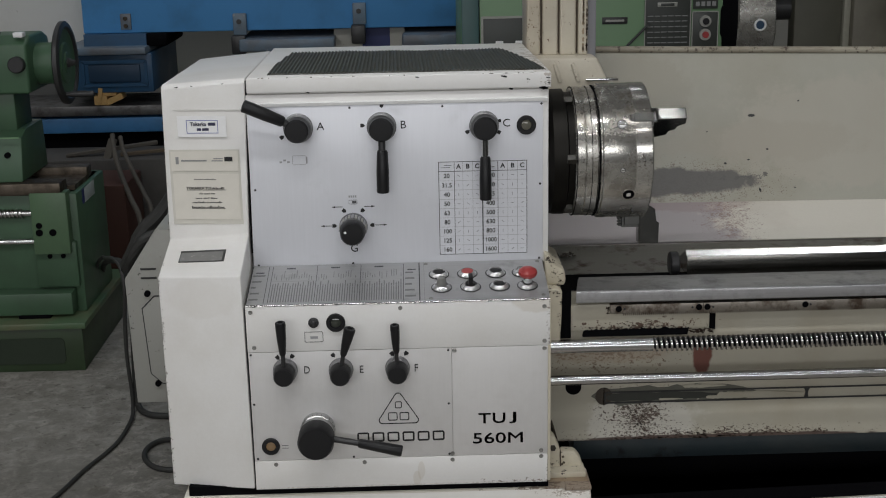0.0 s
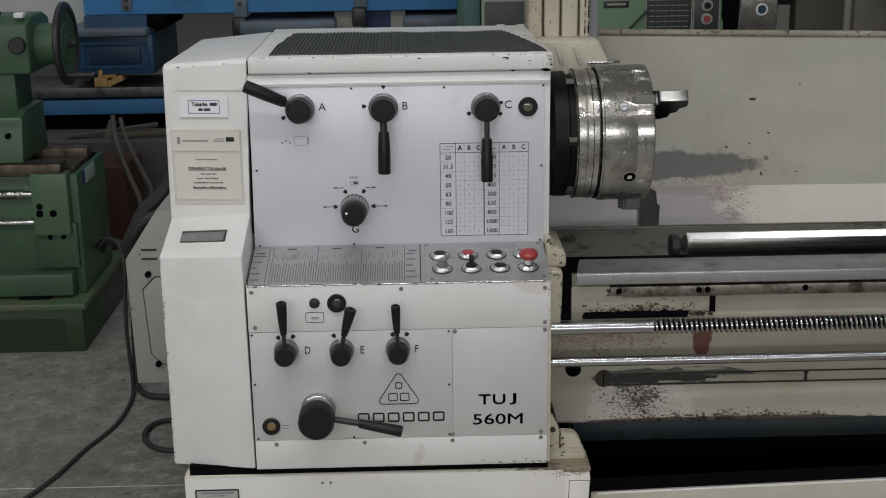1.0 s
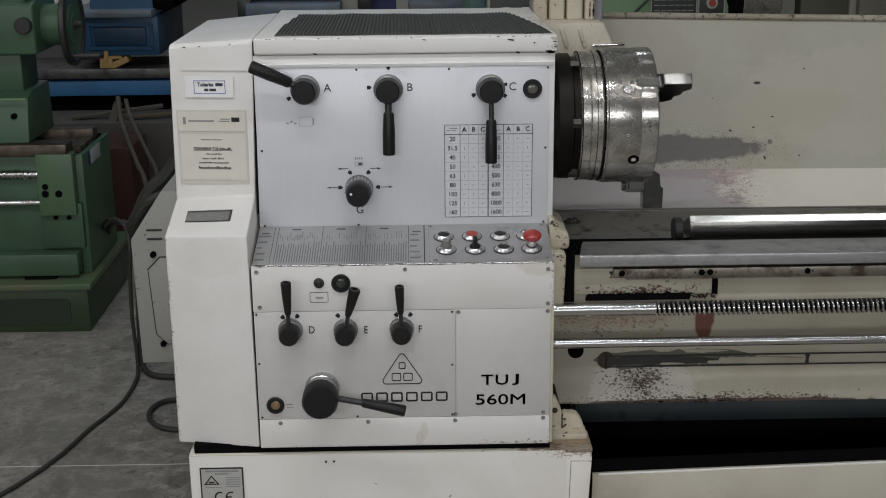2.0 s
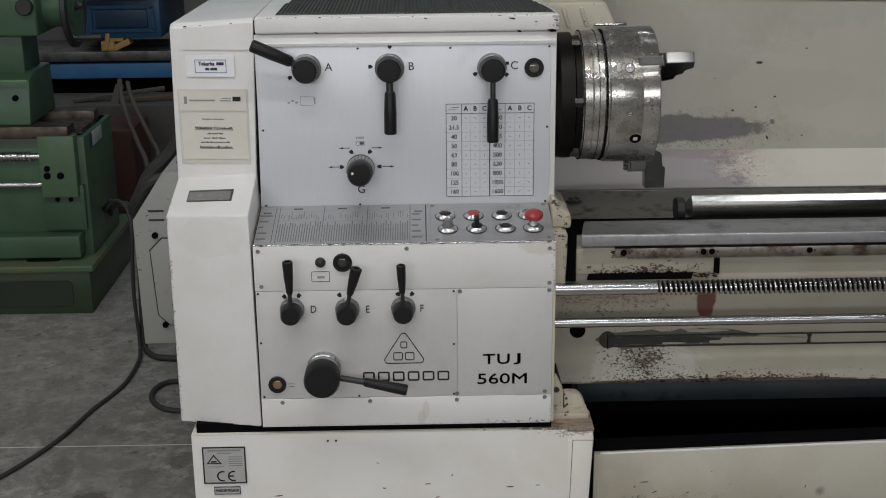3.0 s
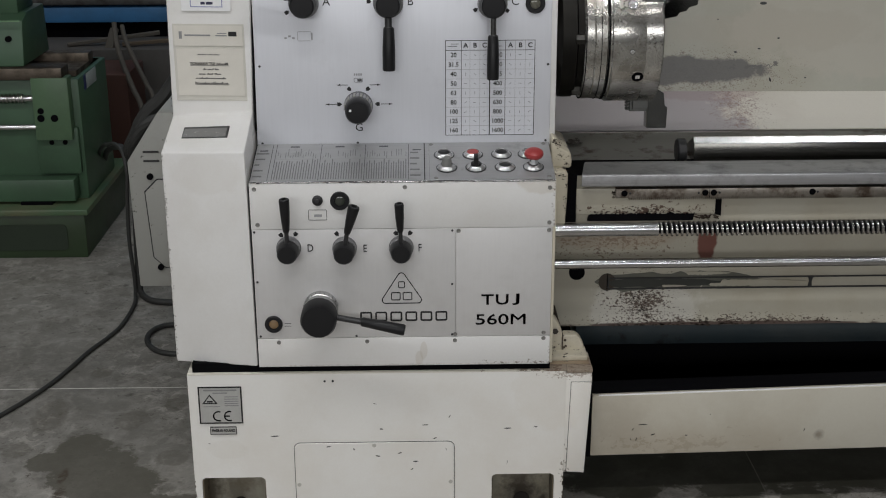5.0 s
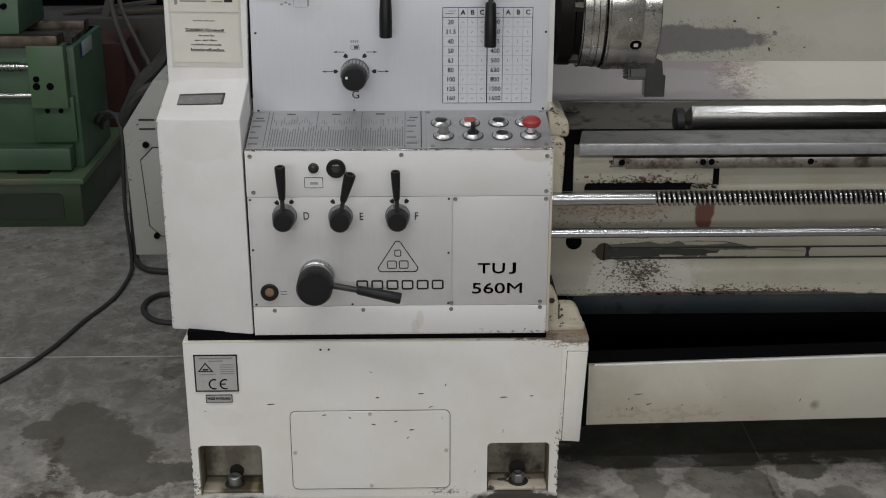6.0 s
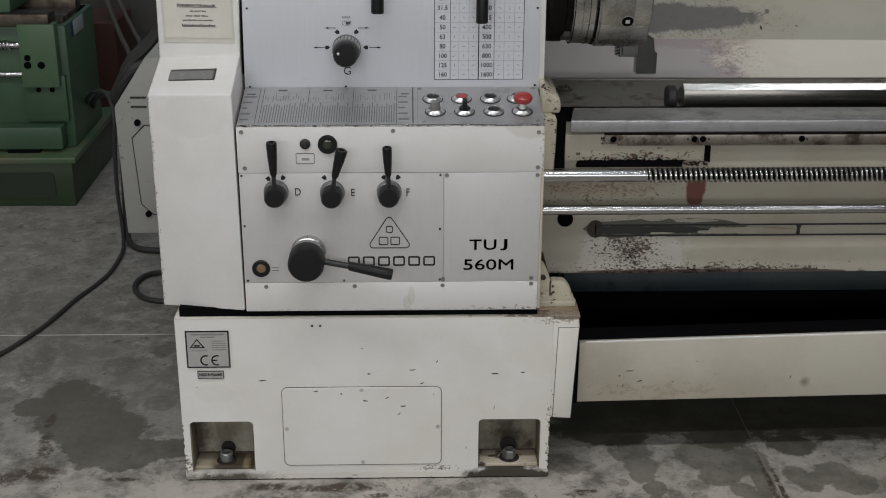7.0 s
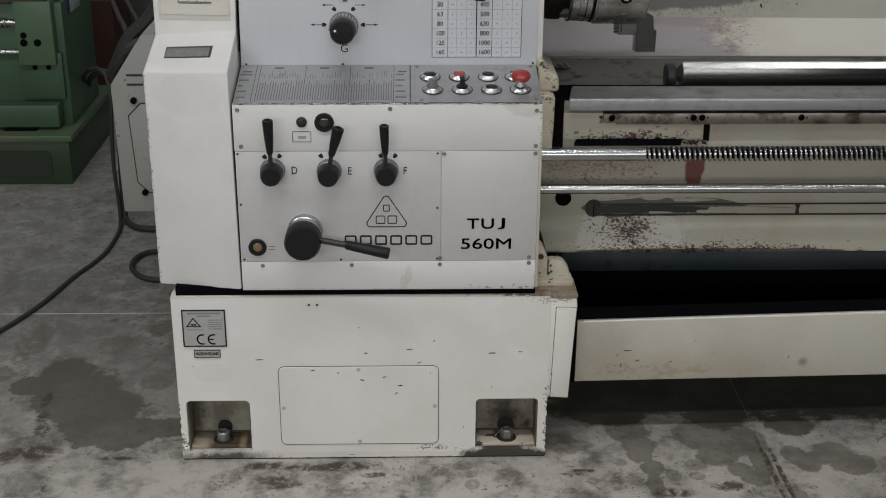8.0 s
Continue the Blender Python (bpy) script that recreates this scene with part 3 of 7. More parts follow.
def prism(poly, axis, a, b_, bev=0.0, seg=2, bm=None, shear=None):
    """A polygon of two coordinates (the other two axes in order), drawn out along an axis from a to b."""
    b = bmesh.new()

    def at(p, s):
        q = list(p)
        q.insert("xyz".index(axis), s)
        return Vector(q)
    lo = [b.verts.new(at(p, a)) for p in poly]
    hi = [b.verts.new(at(p, b_)) for p in (shear or poly)]
    b.faces.new(lo)
    b.faces.new(hi[::-1])
    for i in range(len(poly)):
        j = (i + 1) % len(poly)
        b.faces.new((lo[j], lo[i], hi[i], hi[j]))
    bmesh.ops.recalc_face_normals(b, faces=b.faces[:])
    if bev:
        bmesh.ops.bevel(b, geom=b.edges[:], offset=bev, segments=seg, affect="EDGES", profile=0.5)
    return merge(bm, b) if bm else b


def loft(left, right, bev=0.0, seg=2):
    """A solid between two closed outlines of as many 3D points each."""
    b = bmesh.new()
    lo, hi = [b.verts.new(p) for p in left], [b.verts.new(p) for p in right]
    b.faces.new(lo)
    b.faces.new(hi[::-1])
    for i in range(len(lo)):
        j = (i + 1) % len(lo)
        b.faces.new((lo[j], lo[i], hi[i], hi[j]))
    bmesh.ops.recalc_face_normals(b, faces=b.faces[:])
    if bev:
        bmesh.ops.bevel(b, geom=b.edges[:], offset=bev, segments=seg, affect="EDGES", profile=0.5)
    return b


def chips(p0, p1, n, size, seed, thin=0.0011, spread=0.0):
    """Small uneven scabs of missing paint along an edge, as one mesh."""
    rnd = random.Random(seed)
    b = bmesh.new()
    p0, p1 = Vector(p0), Vector(p1)
    for _ in range(n):
        c = p0.lerp(p1, rnd.random()) + Vector((0, 0, rnd.gauss(0, spread)))
        w, h = size * rnd.uniform(0.4, 1.6), size * rnd.uniform(0.25, 0.6)
        q = bmesh.new()
        ring = [q.verts.new((w * math.cos(a) * rnd.uniform(0.6, 1.1), 0, h * math.sin(a) * rnd.uniform(0.6, 1.1))) for a in (0, 0.9, 1.8, 2.7, 3.6, 4.5, 5.4)]
        top = [q.verts.new((v.co.x, -thin, v.co.z)) for v in ring]
        q.faces.new(top)
        q.faces.new(ring[::-1])
        for i in range(7):
            q.faces.new((ring[i], ring[(i + 1) % 7], top[(i + 1) % 7], top[i]))
        bmesh.ops.recalc_face_normals(q, faces=q.faces[:])
        d = (p1 - p0).normalized()
        q.transform(Matrix.Translation(c) @ Vector((1, 0, 0)).rotation_difference(d).to_matrix().to_4x4())
        merge(b, q)
    return b


def turned(origin, axis, profile, seg=40, bm=None):
    """A body of revolution: profile of (along, radius) pairs about an axis through origin."""
    b = bmesh.new()
    q = Vector(axis).normalized().to_track_quat("Z", "Y").to_matrix().to_4x4()
    m = Matrix.Translation(origin) @ q
    rings = []
    for s, r in profile:
        if r < 1e-6:
            rings.append([b.verts.new(m @ Vector((0, 0, s)))])
        else:
            rings.append([b.verts.new(m @ Vector((r * math.cos(2 * math.pi * i / seg), r * math.sin(2 * math.pi * i / seg), s))) for i in range(seg)])
    for r0, r1 in zip(rings, rings[1:]):
        for i in range(seg):
            j = (i + 1) % seg
            a, c = ([r0[i], r0[j]] if len(r0) > 1 else [r0[0]]), ([r1[j], r1[i]] if len(r1) > 1 else [r1[0]])
            if len(a) + len(c) > 2:
                b.faces.new(a + c)
    for r in (rings[0], rings[-1]):
        if len(r) > 1:
            b.faces.new(r)
    bmesh.ops.recalc_face_normals(b, faces=b.faces[:])
    return merge(bm, b) if bm else b


def rod(p0, p1, r, r1=None, seg=24, bev=0.0, bm=None):
    p0, p1 = Vector(p0), Vector(p1)
    n, r1 = (p1 - p0).length, r if r1 is None else r1
    prof = [(0, r), (n, r1)] if not bev else [(0, max(r - bev, 1e-4)), (bev, r), (n - bev, r1), (n, max(r1 - bev, 1e-4))]
    return turned(p0, p1 - p0, prof, seg, bm)


def tube(points, r, seg=10, bm=None):
    """A round cable through points, smoothed."""
    P = [Vector(p) for p in points]
    path = []
    for i in range(len(P) - 1):
        a, b, c, d = P[max(i - 1, 0)], P[i], P[i + 1], P[min(i + 2, len(P) - 1)]
        for k in range(8):
            t = k / 8
            path.append(0.5 * ((2 * b) + (c - a) * t + (2 * a - 5 * b + 4 * c - d) * t * t + (3 * b - a - 3 * c + d) * t ** 3))
    path.append(P[-1])
    b = bmesh.new()
    rings = []
    for i, p in enumerate(path):
        d = (path[min(i + 1, len(path) - 1)] - path[max(i - 1, 0)]).normalized()
        u = d.cross(Vector((0.13, 0.2, 0.97))).normalized()
        w = d.cross(u)
        rings.append([b.verts.new(p + r * (u * math.cos(2 * math.pi * k / seg) + w * math.sin(2 * math.pi * k / seg))) for k in range(seg)])
    for r0, r1 in zip(rings, rings[1:]):
        for k in range(seg):
            b.faces.new((r0[k], r0[(k + 1) % seg], r1[(k + 1) % seg], r1[k]))
    b.faces.new(rings[0][::-1])
    b.faces.new(rings[-1])
    bmesh.ops.recalc_face_normals(b, faces=b.faces[:])
    return merge(bm, b) if bm else b


def to_mesh(name, bm, material, origin=(0, 0, 0)):
    me = bpy.data.meshes.new(name)
    bm.to_mesh(me)
    bm.free()
    me.transform(Matrix.Translation(-Vector(origin)))
    me.materials.append(material)
    for p in me.polygons:
        p.use_smooth = True
    me.set_sharp_from_angle(angle=radians(32))
    return me


BASE = {}
# the upper headstock is set back behind the console: parts drawn while STAND["m"] is set go through it
STAND = {"m": None}
SET_BACK = Matrix.Translation((-0.01497, 0.10849, -0.07015)) @ Matrix.Scale(1.038, 4)


def set_back(on):
    STAND["m"] = SET_BACK if on else None


def moved(p):
    return tuple(SET_BACK @ Vector(p))


def thing(name, base, label, category, group="", kind=""):
    """An Empty at a thing's base; its parts are drawn in world coordinates."""
    ob = new(name)
    ob.location = base
    BASE[ob.name] = Vector(base)
    return tagged(ob, label, category, group, kind)


def part(name, bm, material, parent, label=""):
    base = BASE[parent.name]
    if STAND["m"]:
        bm.transform(STAND["m"])
    ob = new(name, to_mesh(name, bm, material, base))
    ob.parent = parent
    BASE[ob.name] = base
    return tagged(ob, label)


def repeat(name, mesh, parent, place, label=""):
    """One more piece on shared mesh data, at a world place or pose."""
    ob = new(name, mesh)
    ob.parent = parent
    m = place if isinstance(place, Matrix) else Matrix.Translation(place)
    m = STAND["m"] @ m if STAND["m"] else m
    ob.matrix_local = Matrix.Translation(-BASE[parent.name]) @ m
    BASE[ob.name] = BASE[parent.name]
    return tagged(ob, label)


def solo(name, bm, material, label="", category="", kind="", group=""):
    """A thing or a piece of the setting that is one mesh."""
    ob = new(name, to_mesh(name, bm, material))
    BASE[ob.name] = Vector((0, 0, 0))
    return tagged(ob, label, category, group, kind)


def lettering(body, x, y, z, height, material, parent, rx=90, name="lettering", align="CENTER", squash=1.0, thick=0.0006, bold=0.0, rz=0):
    """Raised print in the built-in font; height is that of a capital."""
    cu = bpy.data.curves.new("tmp_text", "FONT")
    cu.body, cu.size, cu.extrude, cu.align_x, cu.align_y, cu.offset = body, height / 0.7, thick, align, "CENTER", 0.0
    cu.resolution_u = 3
    tmp = bpy.data.objects.new("tmp_text", cu)
    me = bpy.data.meshes.new_from_object(tmp)
    bpy.data.objects.remove(tmp)
    me.name = name
    if bold:
        b = bmesh.new()
        for dx, dz in ((-bold, -bold), (bold, -bold), (bold, bold), (-bold, bold)):
            me.transform(Matrix.Translation((dx, dz, 0)))
            b.from_mesh(me)
            me.transform(Matrix.Translation((-dx, -dz, 0)))
        b.to_mesh(me)
        b.free()
    me.materials.clear()
    me.materials.append(material)
    me.transform(Matrix.Translation(-BASE[parent.name]) @ (STAND["m"] or Matrix.Identity(4)) @ pose(x, y, z, rx, 0, rz) @ Matrix.Diagonal((squash, 1, 1, 1)))
    ob = new(name, me)
    ob.parent = parent
    BASE[ob.name] = BASE[parent.name]
    return ob


def stroke(pts, w, parent, y=0.0, mat=None, name="emblem_stroke"):
    """A flat stroke of one width along points in the plane of a panel."""
    b = bm_new()
    for (xa, za), (xb, zb) in zip(pts, pts[1:]):
        d = Vector((xb - xa, zb - za))
        n = d.length
        bb = box(-w * 0.45, n + w * 0.45, y - 0.0002, y + 0.0008, -w / 2, w / 2)
        bb.transform(pose(xa, 0, za, 0, -math.degrees(math.atan2(d.y, d.x)), 0))
        merge(b, bb)
    return part(name, b, mat or M_ink, parent)


# ---- the hall ----
ground = solo("ground", box(-9, 9, -8, 8, -0.3, -0.004), M_joint, "pale joint filler under the concrete slabs", "floor", "structure")
floor = thing("floor", (0, 0, 0), "grey concrete floor slabs with dark oil stains", "floor", kind="structure")
for sx0, sx1 in ((-9, -3.2), (-3.194, 0.4065), (0.4095, 1.3192), (1.3216, 4.0), (4.006, 9)):
    for sy0, sy1 in ((-8, -3.0), (-2.994, 0.9062), (0.9094, 4.6), (4.606, 8)):
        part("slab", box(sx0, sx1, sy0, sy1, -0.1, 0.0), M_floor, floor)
part("joint_filler", box(1.3190, 1.3218, -2.99, 0.9, -0.05, 0.0003), M_oldjoint, floor)
part("joint_filler", box(-3.0, 0.4, 0.9060, 0.9096, -0.05, 0.0006), M_joint, floor)
solo("wall_north", box(-9, 9, 6.6, 6.8, 0, 5), M_wall, "plastered hall wall", "wall", "structure")
# unseen walls and ceiling close the hall, dark so they bounce little light
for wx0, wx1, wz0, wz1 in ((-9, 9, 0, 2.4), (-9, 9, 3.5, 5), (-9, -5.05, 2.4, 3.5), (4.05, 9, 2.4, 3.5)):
    solo("wall_south", box(wx0, wx1, -8.2, -8, wz0, wz1), M_dimwall, "unseen dark hall wall with a window band", "wall", "structure")
solo("wall_west", box(-9.2, -9, -8, 8, 0, 5), M_dimwall, "plastered hall wall", "wall", "structure")
solo("wall_east", box(9, 9.2, -8, 8, 0, 5), M_dimwall, "plastered hall wall", "wall", "structure")
solo("ceiling", box(-9.2, 9.2, -8.2, 8, 5.0, 5.2), M_dimwall, "unseen dark hall ceiling", "ceiling", "structure")

# ---- the white lathe ----
lathe = thing("metal_lathe", (0.3, 0.3, 0.0), "large cream-white centre lathe with chuck, worn paint and oily bed", "lathe")

# base cabinet: a shell with two foot pockets cut into its front
CX0, CX1, CY = -0.188, 0.742, 0.01


def cabinet_shell():
    b = bm_new()
    zs = (0.004, 0.026, 0.171, 0.455)
    xs = (CX0, -0.170, -0.010, 0.561, 0.719, CX1)
    for i in range(3):
        for j in range(5):
            if i == 1 and j in (1, 3):
                continue
            box(xs[j], xs[j + 1], CY, CY + 0.09, zs[i], zs[i + 1], bm=b)
    bmesh.ops.remove_doubles(b, verts=b.verts[:], dist=0.0002)
    inner = [f for f in b.faces if any(f is not g and len(set(f.verts) & set(g.verts)) == 4 for g in f.verts[0].link_faces)]
    bmesh.ops.delete(b, geom=inner, context="FACES_ONLY")
    box(CX0, CX1, CY + 0.088, 0.66, 0.0, 0.455, bm=b)
    return b


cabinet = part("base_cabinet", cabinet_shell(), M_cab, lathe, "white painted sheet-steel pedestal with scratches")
part("top_flange", box(CX0, 0.7445, CY - 0.0005, 0.66, 0.4535, 0.459, 0.002), M_flange, cabinet)
part("flange_end", box(0.7445, 0.808, CY - 0.0005, 0.115, 0.4487, 0.4588, 0.002), M_flange, cabinet)
part("side_box", prism([(0.736, 0.174), (0.795, 0.170), (0.808, 0.424), (0.806, 0.448), (0.736, 0.448)], "y", CY + 0.0015, 0.115, 0.003), M_cab, cabinet)
part("cover_seam", prism([(0.7478, 0.1750), (0.7950, 0.1720), (0.8070, 0.4240), (0.7548, 0.4250)], "y", CY + 0.0005, 0.0235), M_blackm, cabinet)
part("side_cover", prism([(0.749, 0.176), (0.794, 0.173), (0.806, 0.423), (0.756, 0.424)], "y", CY - 0.002, 0.024, 0.002), M_cab, cabinet)


def rounded_frame(x0, x1, z0, z1, y0, y1, r, w):
    """A thin ring with round corners, standing upright."""
    b = bm_new()
    rings = []
    for inset, yy in ((0, y0), (w, y0), (w, y1), (0, y1)):
        ring = []
        for cx, cz, a0 in ((x1 - r, z1 - r, 0), (x0 + r, z1 - r, 90), (x0 + r, z0 + r, 180), (x1 - r, z0 + r, 270)):
            for k in range(6):
                a = radians(a0 + 18 * k)
                ring.append(b.verts.new((cx + (r - inset) * math.cos(a), yy, cz + (r - inset) * math.sin(a))))
        rings.append(ring)
    n = len(rings[0])
    for i in range(4):
        for k in range(n):
            b.faces.new((rings[i][k], rings[i][(k + 1) % n], rings[(i + 1) % 4][(k + 1) % n], rings[(i + 1) % 4][k]))
    bmesh.ops.recalc_face_normals(b, faces=b.faces[:])
    return b


def rounded_plate(x0, x1, z0, z1, y0, y1, r, bev=0.0):
    pts = []
    for cx, cz, a0 in ((x1 - r, z1 - r, 0), (x0 + r, z1 - r, 90), (x0 + r, z0 + r, 180), (x1 - r, z0 + r, 270)):
        for k in range(5):
            a = radians(a0 + 22.5 * k)
            pts.append((cx + r * math.cos(a), cz + r * math.sin(a)))
    return prism(pts, "y", y0, y1, bev, 1)


# recessed black strip for the shade under the cabinet's lower edge
part("bottom_gap", box(CX0 + 0.002, CX1 - 0.002, CY + 0.003, CY + 0.02, 0.0, 0.0042), M_void, cabinet)
hatch = part("hatch", rounded_plate(0.0665, 0.4655, 0.0445, 0.2655, CY - 0.0025, CY + 0.002, 0.014, 0.001), M_cab, cabinet, "flush white inspection cover with four screws")
part("seam", rounded_frame(0.065, 0.467, 0.043, 0.267, CY - 0.0012, CY + 0.002, 0.0155, 0.0012), M_blackm, cabinet)

screw_mesh = to_mesh("screw", turned((0, 0, 0), (0, -1, 0), [(-0.002, 0.0052), (0.0006, 0.0052), (0.0014, 0.0042), (0.0008, 0.0030), (0.0008, 0)], 14), M_screw)
stud_mesh = to_mesh("stud", turned((0, 0, 0), (0, -1, 0), [(-0.001, 0.0028), (0.0008, 0.0028), (0.0014, 0)], 10), M_blackm)
cover_mesh = to_mesh("screw", turned((0, 0, 0), (0, -1, 0), [(-0.002, 0.0052), (0.0006, 0.0052), (0.0014, 0.0042), (0.0004, 0.0030), (0.0004, 0)], 14), M_paintedscrew)
for sx, sz in ((0.266, 0.258), (0.266, 0.052), (0.075, 0.150), (0.457, 0.153)):
    repeat("screw", cover_mesh, cabinet, (sx, CY - 0.003, sz))
for sx, sz in ((0.148, 0.435), (0.168, 0.435)):
    repeat("stud", stud_mesh, cabinet, (sx, CY - 0.001, sz))
for x0, x1 in ((-0.170, -0.010), (0.561, 0.719)):
    mx = (x0 + x1) / 2 + (0.002 if x0 < 0 else 0.004)
    part("pocket", box(x0 + 0.002, x1 - 0.002, CY + 0.080, CY + 0.0878, 0.028, 0.169), M_pocketback, cabinet, "grimy foot pocket with painted shade")
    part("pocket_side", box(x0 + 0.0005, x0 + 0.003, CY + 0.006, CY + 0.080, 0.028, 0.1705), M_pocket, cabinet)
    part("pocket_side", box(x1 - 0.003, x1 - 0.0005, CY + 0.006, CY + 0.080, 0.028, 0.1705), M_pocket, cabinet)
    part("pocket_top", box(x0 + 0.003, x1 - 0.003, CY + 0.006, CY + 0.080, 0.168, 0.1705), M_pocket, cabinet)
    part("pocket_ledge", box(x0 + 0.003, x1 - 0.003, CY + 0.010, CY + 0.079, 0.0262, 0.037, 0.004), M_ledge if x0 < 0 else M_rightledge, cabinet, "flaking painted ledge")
    for ex, sg in ((x0, 1), (x1, -1)):
        part("corner_fillet", prism([(ex, 0.171), (ex + sg * 0.010, 0.171), (ex + sg * 0.0045, 0.1685), (ex + sg * 0.0012, 0.165), (ex, 0.160)], "y", CY, CY + 0.006), M_cab, cabinet)
    part("pocket_seam", box(x0 + 0.003, x1 - 0.003, CY + 0.0778, CY + 0.0802, 0.0365, 0.0400), M_grime, cabinet)
    part("bolt_hole", rod((mx, CY + 0.0802, 0.053), (mx, CY + 0.077, 0.053), 0.0185 if x0 < 0 else 0.0215, seg=28), M_hole, cabinet)
    bolt = part("levelling_bolt", turned((mx, CY + 0.040, 0.037), (0, 0, 1), [(0, 0.017), (0.022, 0.017), (0.025, 0.0145), (0.025, 0.011), (0.016, 0.010), (0.016, 0)], 6 if x0 > 0 else 24), M_boltgrey, cabinet, "worn levelling bolt")
    part("washer", turned((mx, CY + 0.040, 0.0372), (0, 0, 1), [(-0.001, 0.027), (0.002, 0.025), (0.002, 0.016)], 24), M_hole, bolt)

# maker's plate and the small plate under it
plate = part("rating_plate", box(-0.164, -0.057, CY - 0.0025, CY, 0.324, 0.4245), M_platealu, cabinet, "aluminium rating plate with a black frame")
part("frame", rounded_frame(-0.164, -0.057, 0.324, 0.4245, CY - 0.0032, CY - 0.002, 0.0016, 0.0034), M_ink, plate)
for bx0, bx1, bz, bh in ((-0.150, -0.069, 0.415, 0.004), (-0.128, -0.092, 0.4075, 0.003), (-0.100, -0.066, 0.397, 0.002), (-0.100, -0.066, 0.391, 0.002), (-0.100, -0.066, 0.385, 0.002), (-0.100, -0.066, 0.379, 0.002), (-0.100, -0.066, 0.373, 0.002), (-0.152, -0.112, 0.371, 0.0015)):
    part("print_bar", box(bx0, bx1, CY - 0.0032, CY - 0.0025, bz - bh / 2, bz + bh / 2), M_grey_ink, plate)
part("sign_triangle", prism([(-0.155, 0.3785), (-0.117, 0.3785), (-0.136, 0.404), (-0.136, 0.3995), (-0.1225, 0.3808), (-0.1495, 0.3808), (-0.136, 0.3995), (-0.136, 0.404)], "y", CY - 0.0033, CY - 0.0024), M_ink, plate)
part("print_bar", box(-0.143, -0.129, CY - 0.0033, CY - 0.0025, 0.3825, 0.3865), M_ink, plate)
for cx in (-0.1165, -0.0895):
    arc = [(cx + 0.0125 * math.cos(radians(a)), 0.3445 + 0.0125 * math.sin(radians(a))) for a in range(75, 286, 15)]
    stroke(arc, 0.0034, plate, CY - 0.0030, name="mark_arc")
stroke([(-0.1005, 0.3445), (-0.0905, 0.3445)], 0.0034, plate, CY - 0.0030, name="mark_arc")
plate = part("origin_plate", box(-0.140, -0.0745, CY - 0.0025, CY, 0.294, 0.3155), M_platealu, cabinet)
part("frame", rounded_frame(-0.140, -0.0745, 0.294, 0.3155, CY - 0.0032, CY - 0.002, 0.0014, 0.0018), M_ink, plate)
lettering("MADE IN POLAND", -0.1072, CY - 0.0030, 0.3048, 0.0075, M_ink, plate, squash=0.64, bold=0.0002)

# scratches on the cabinet front
random.seed(5)
for sx, sz, sl, sa in ((0.02, 0.286, 0.024, 4), (0.152, 0.256, 0.014, 8), (0.215, 0.248, 0.008, -50), (0.275, 0.228, 0.014, -10), (0.330, 0.236, 0.012, 25), (0.370, 0.212, 0.016, 5), (0.446, 0.245, 0.010, -75), (0.418, 0.275, 0.014, 25), (0.285, 0.302, 0.011, 0), (0.394, 0.312, 0.018, 5), (0.600, 0.300, 0.022, 2), (0.600, 0.205, 0.014, 80), (0.670, 0.303, 0.012, 0), (0.270, 0.372, 0.010, -20), (0.360, 0.190, 0.010, 45), (0.455, 0.335, 0.009, 60), (-0.145, 0.268, 0.007, 0), (0.245, 0.0125, 0.02, 0), (0.530, 0.090, 0.01, 80)):
    th = random.uniform(0.4, 1.0)
    sl *= 0.9
    b = prism([(-sl / 2, 0.0004), (-sl * 0.2, 0.0017 * th), (sl * 0.3, 0.0013 * th), (sl / 2, -0.0002), (sl * 0.12, -0.0016 * th), (-sl * 0.36, -0.0010 * th)], "y", -0.0004, 0.0002)
    b.transform(pose(sx, CY - 0.0026 if 0.066 < sx < 0.466 and 0.044 < sz < 0.266 else CY - 0.0002, sz, 0, -sa, 0))
    part("paint_chip", b, M_ink if th > 0.6 else M_fadedchip, cabinet)

tagged(part("chipped_paint", chips((CX0, CY - 0.0002, 0.0045), (CX1, CY - 0.0002, 0.0045), 26, 0.0035, 31), M_grime, cabinet, "grime along the bottom edge"), kind="stuff")
tagged(part("chipped_paint", chips((0.741, CY - 0.0002, 0.02), (0.741, CY - 0.0002, 0.17), 22, 0.0035, 33), M_grime, cabinet), kind="stuff")
tagged(part("chipped_paint", chips((-0.187, CY - 0.0002, 0.02), (-0.187, CY - 0.0002, 0.17), 12, 0.0035, 34), M_grime, cabinet), kind="stuff")

# black filler for the shaded gap between cabinet and headstock
part("neck_shade", box(-0.175, 0.702, 0.016, 0.62, 0.4595, 0.4835), M_void, lathe)

# headstock casing: one stepped section drawn out along x
set_back(True)
head = part("headstock_casing", prism([(0.0815, 1.012), (0.60, 1.012), (0.60, 1.428), (0.0815, 1.428)], "x", 0.0088, 0.7075, 0.003), M_white, lathe, "white headstock casing with sheet covers")
set_back(False)
part("lower_casing", prism([(0.004, 0.484), (0.66, 0.484), (0.66, 0.979), (0.193, 0.979), (0.004, 0.9405)], "x", -0.0085, 0.706, 0.003), M_white, head)
set_back(True)
part("lid", prism([(0.0125, 0.074), (0.713, 0.074), (0.700, 0.70), (0.0125, 0.70)], "z", 1.430, 1.468, 0.005, 3), M_white, head, "white lid with chipped edges")
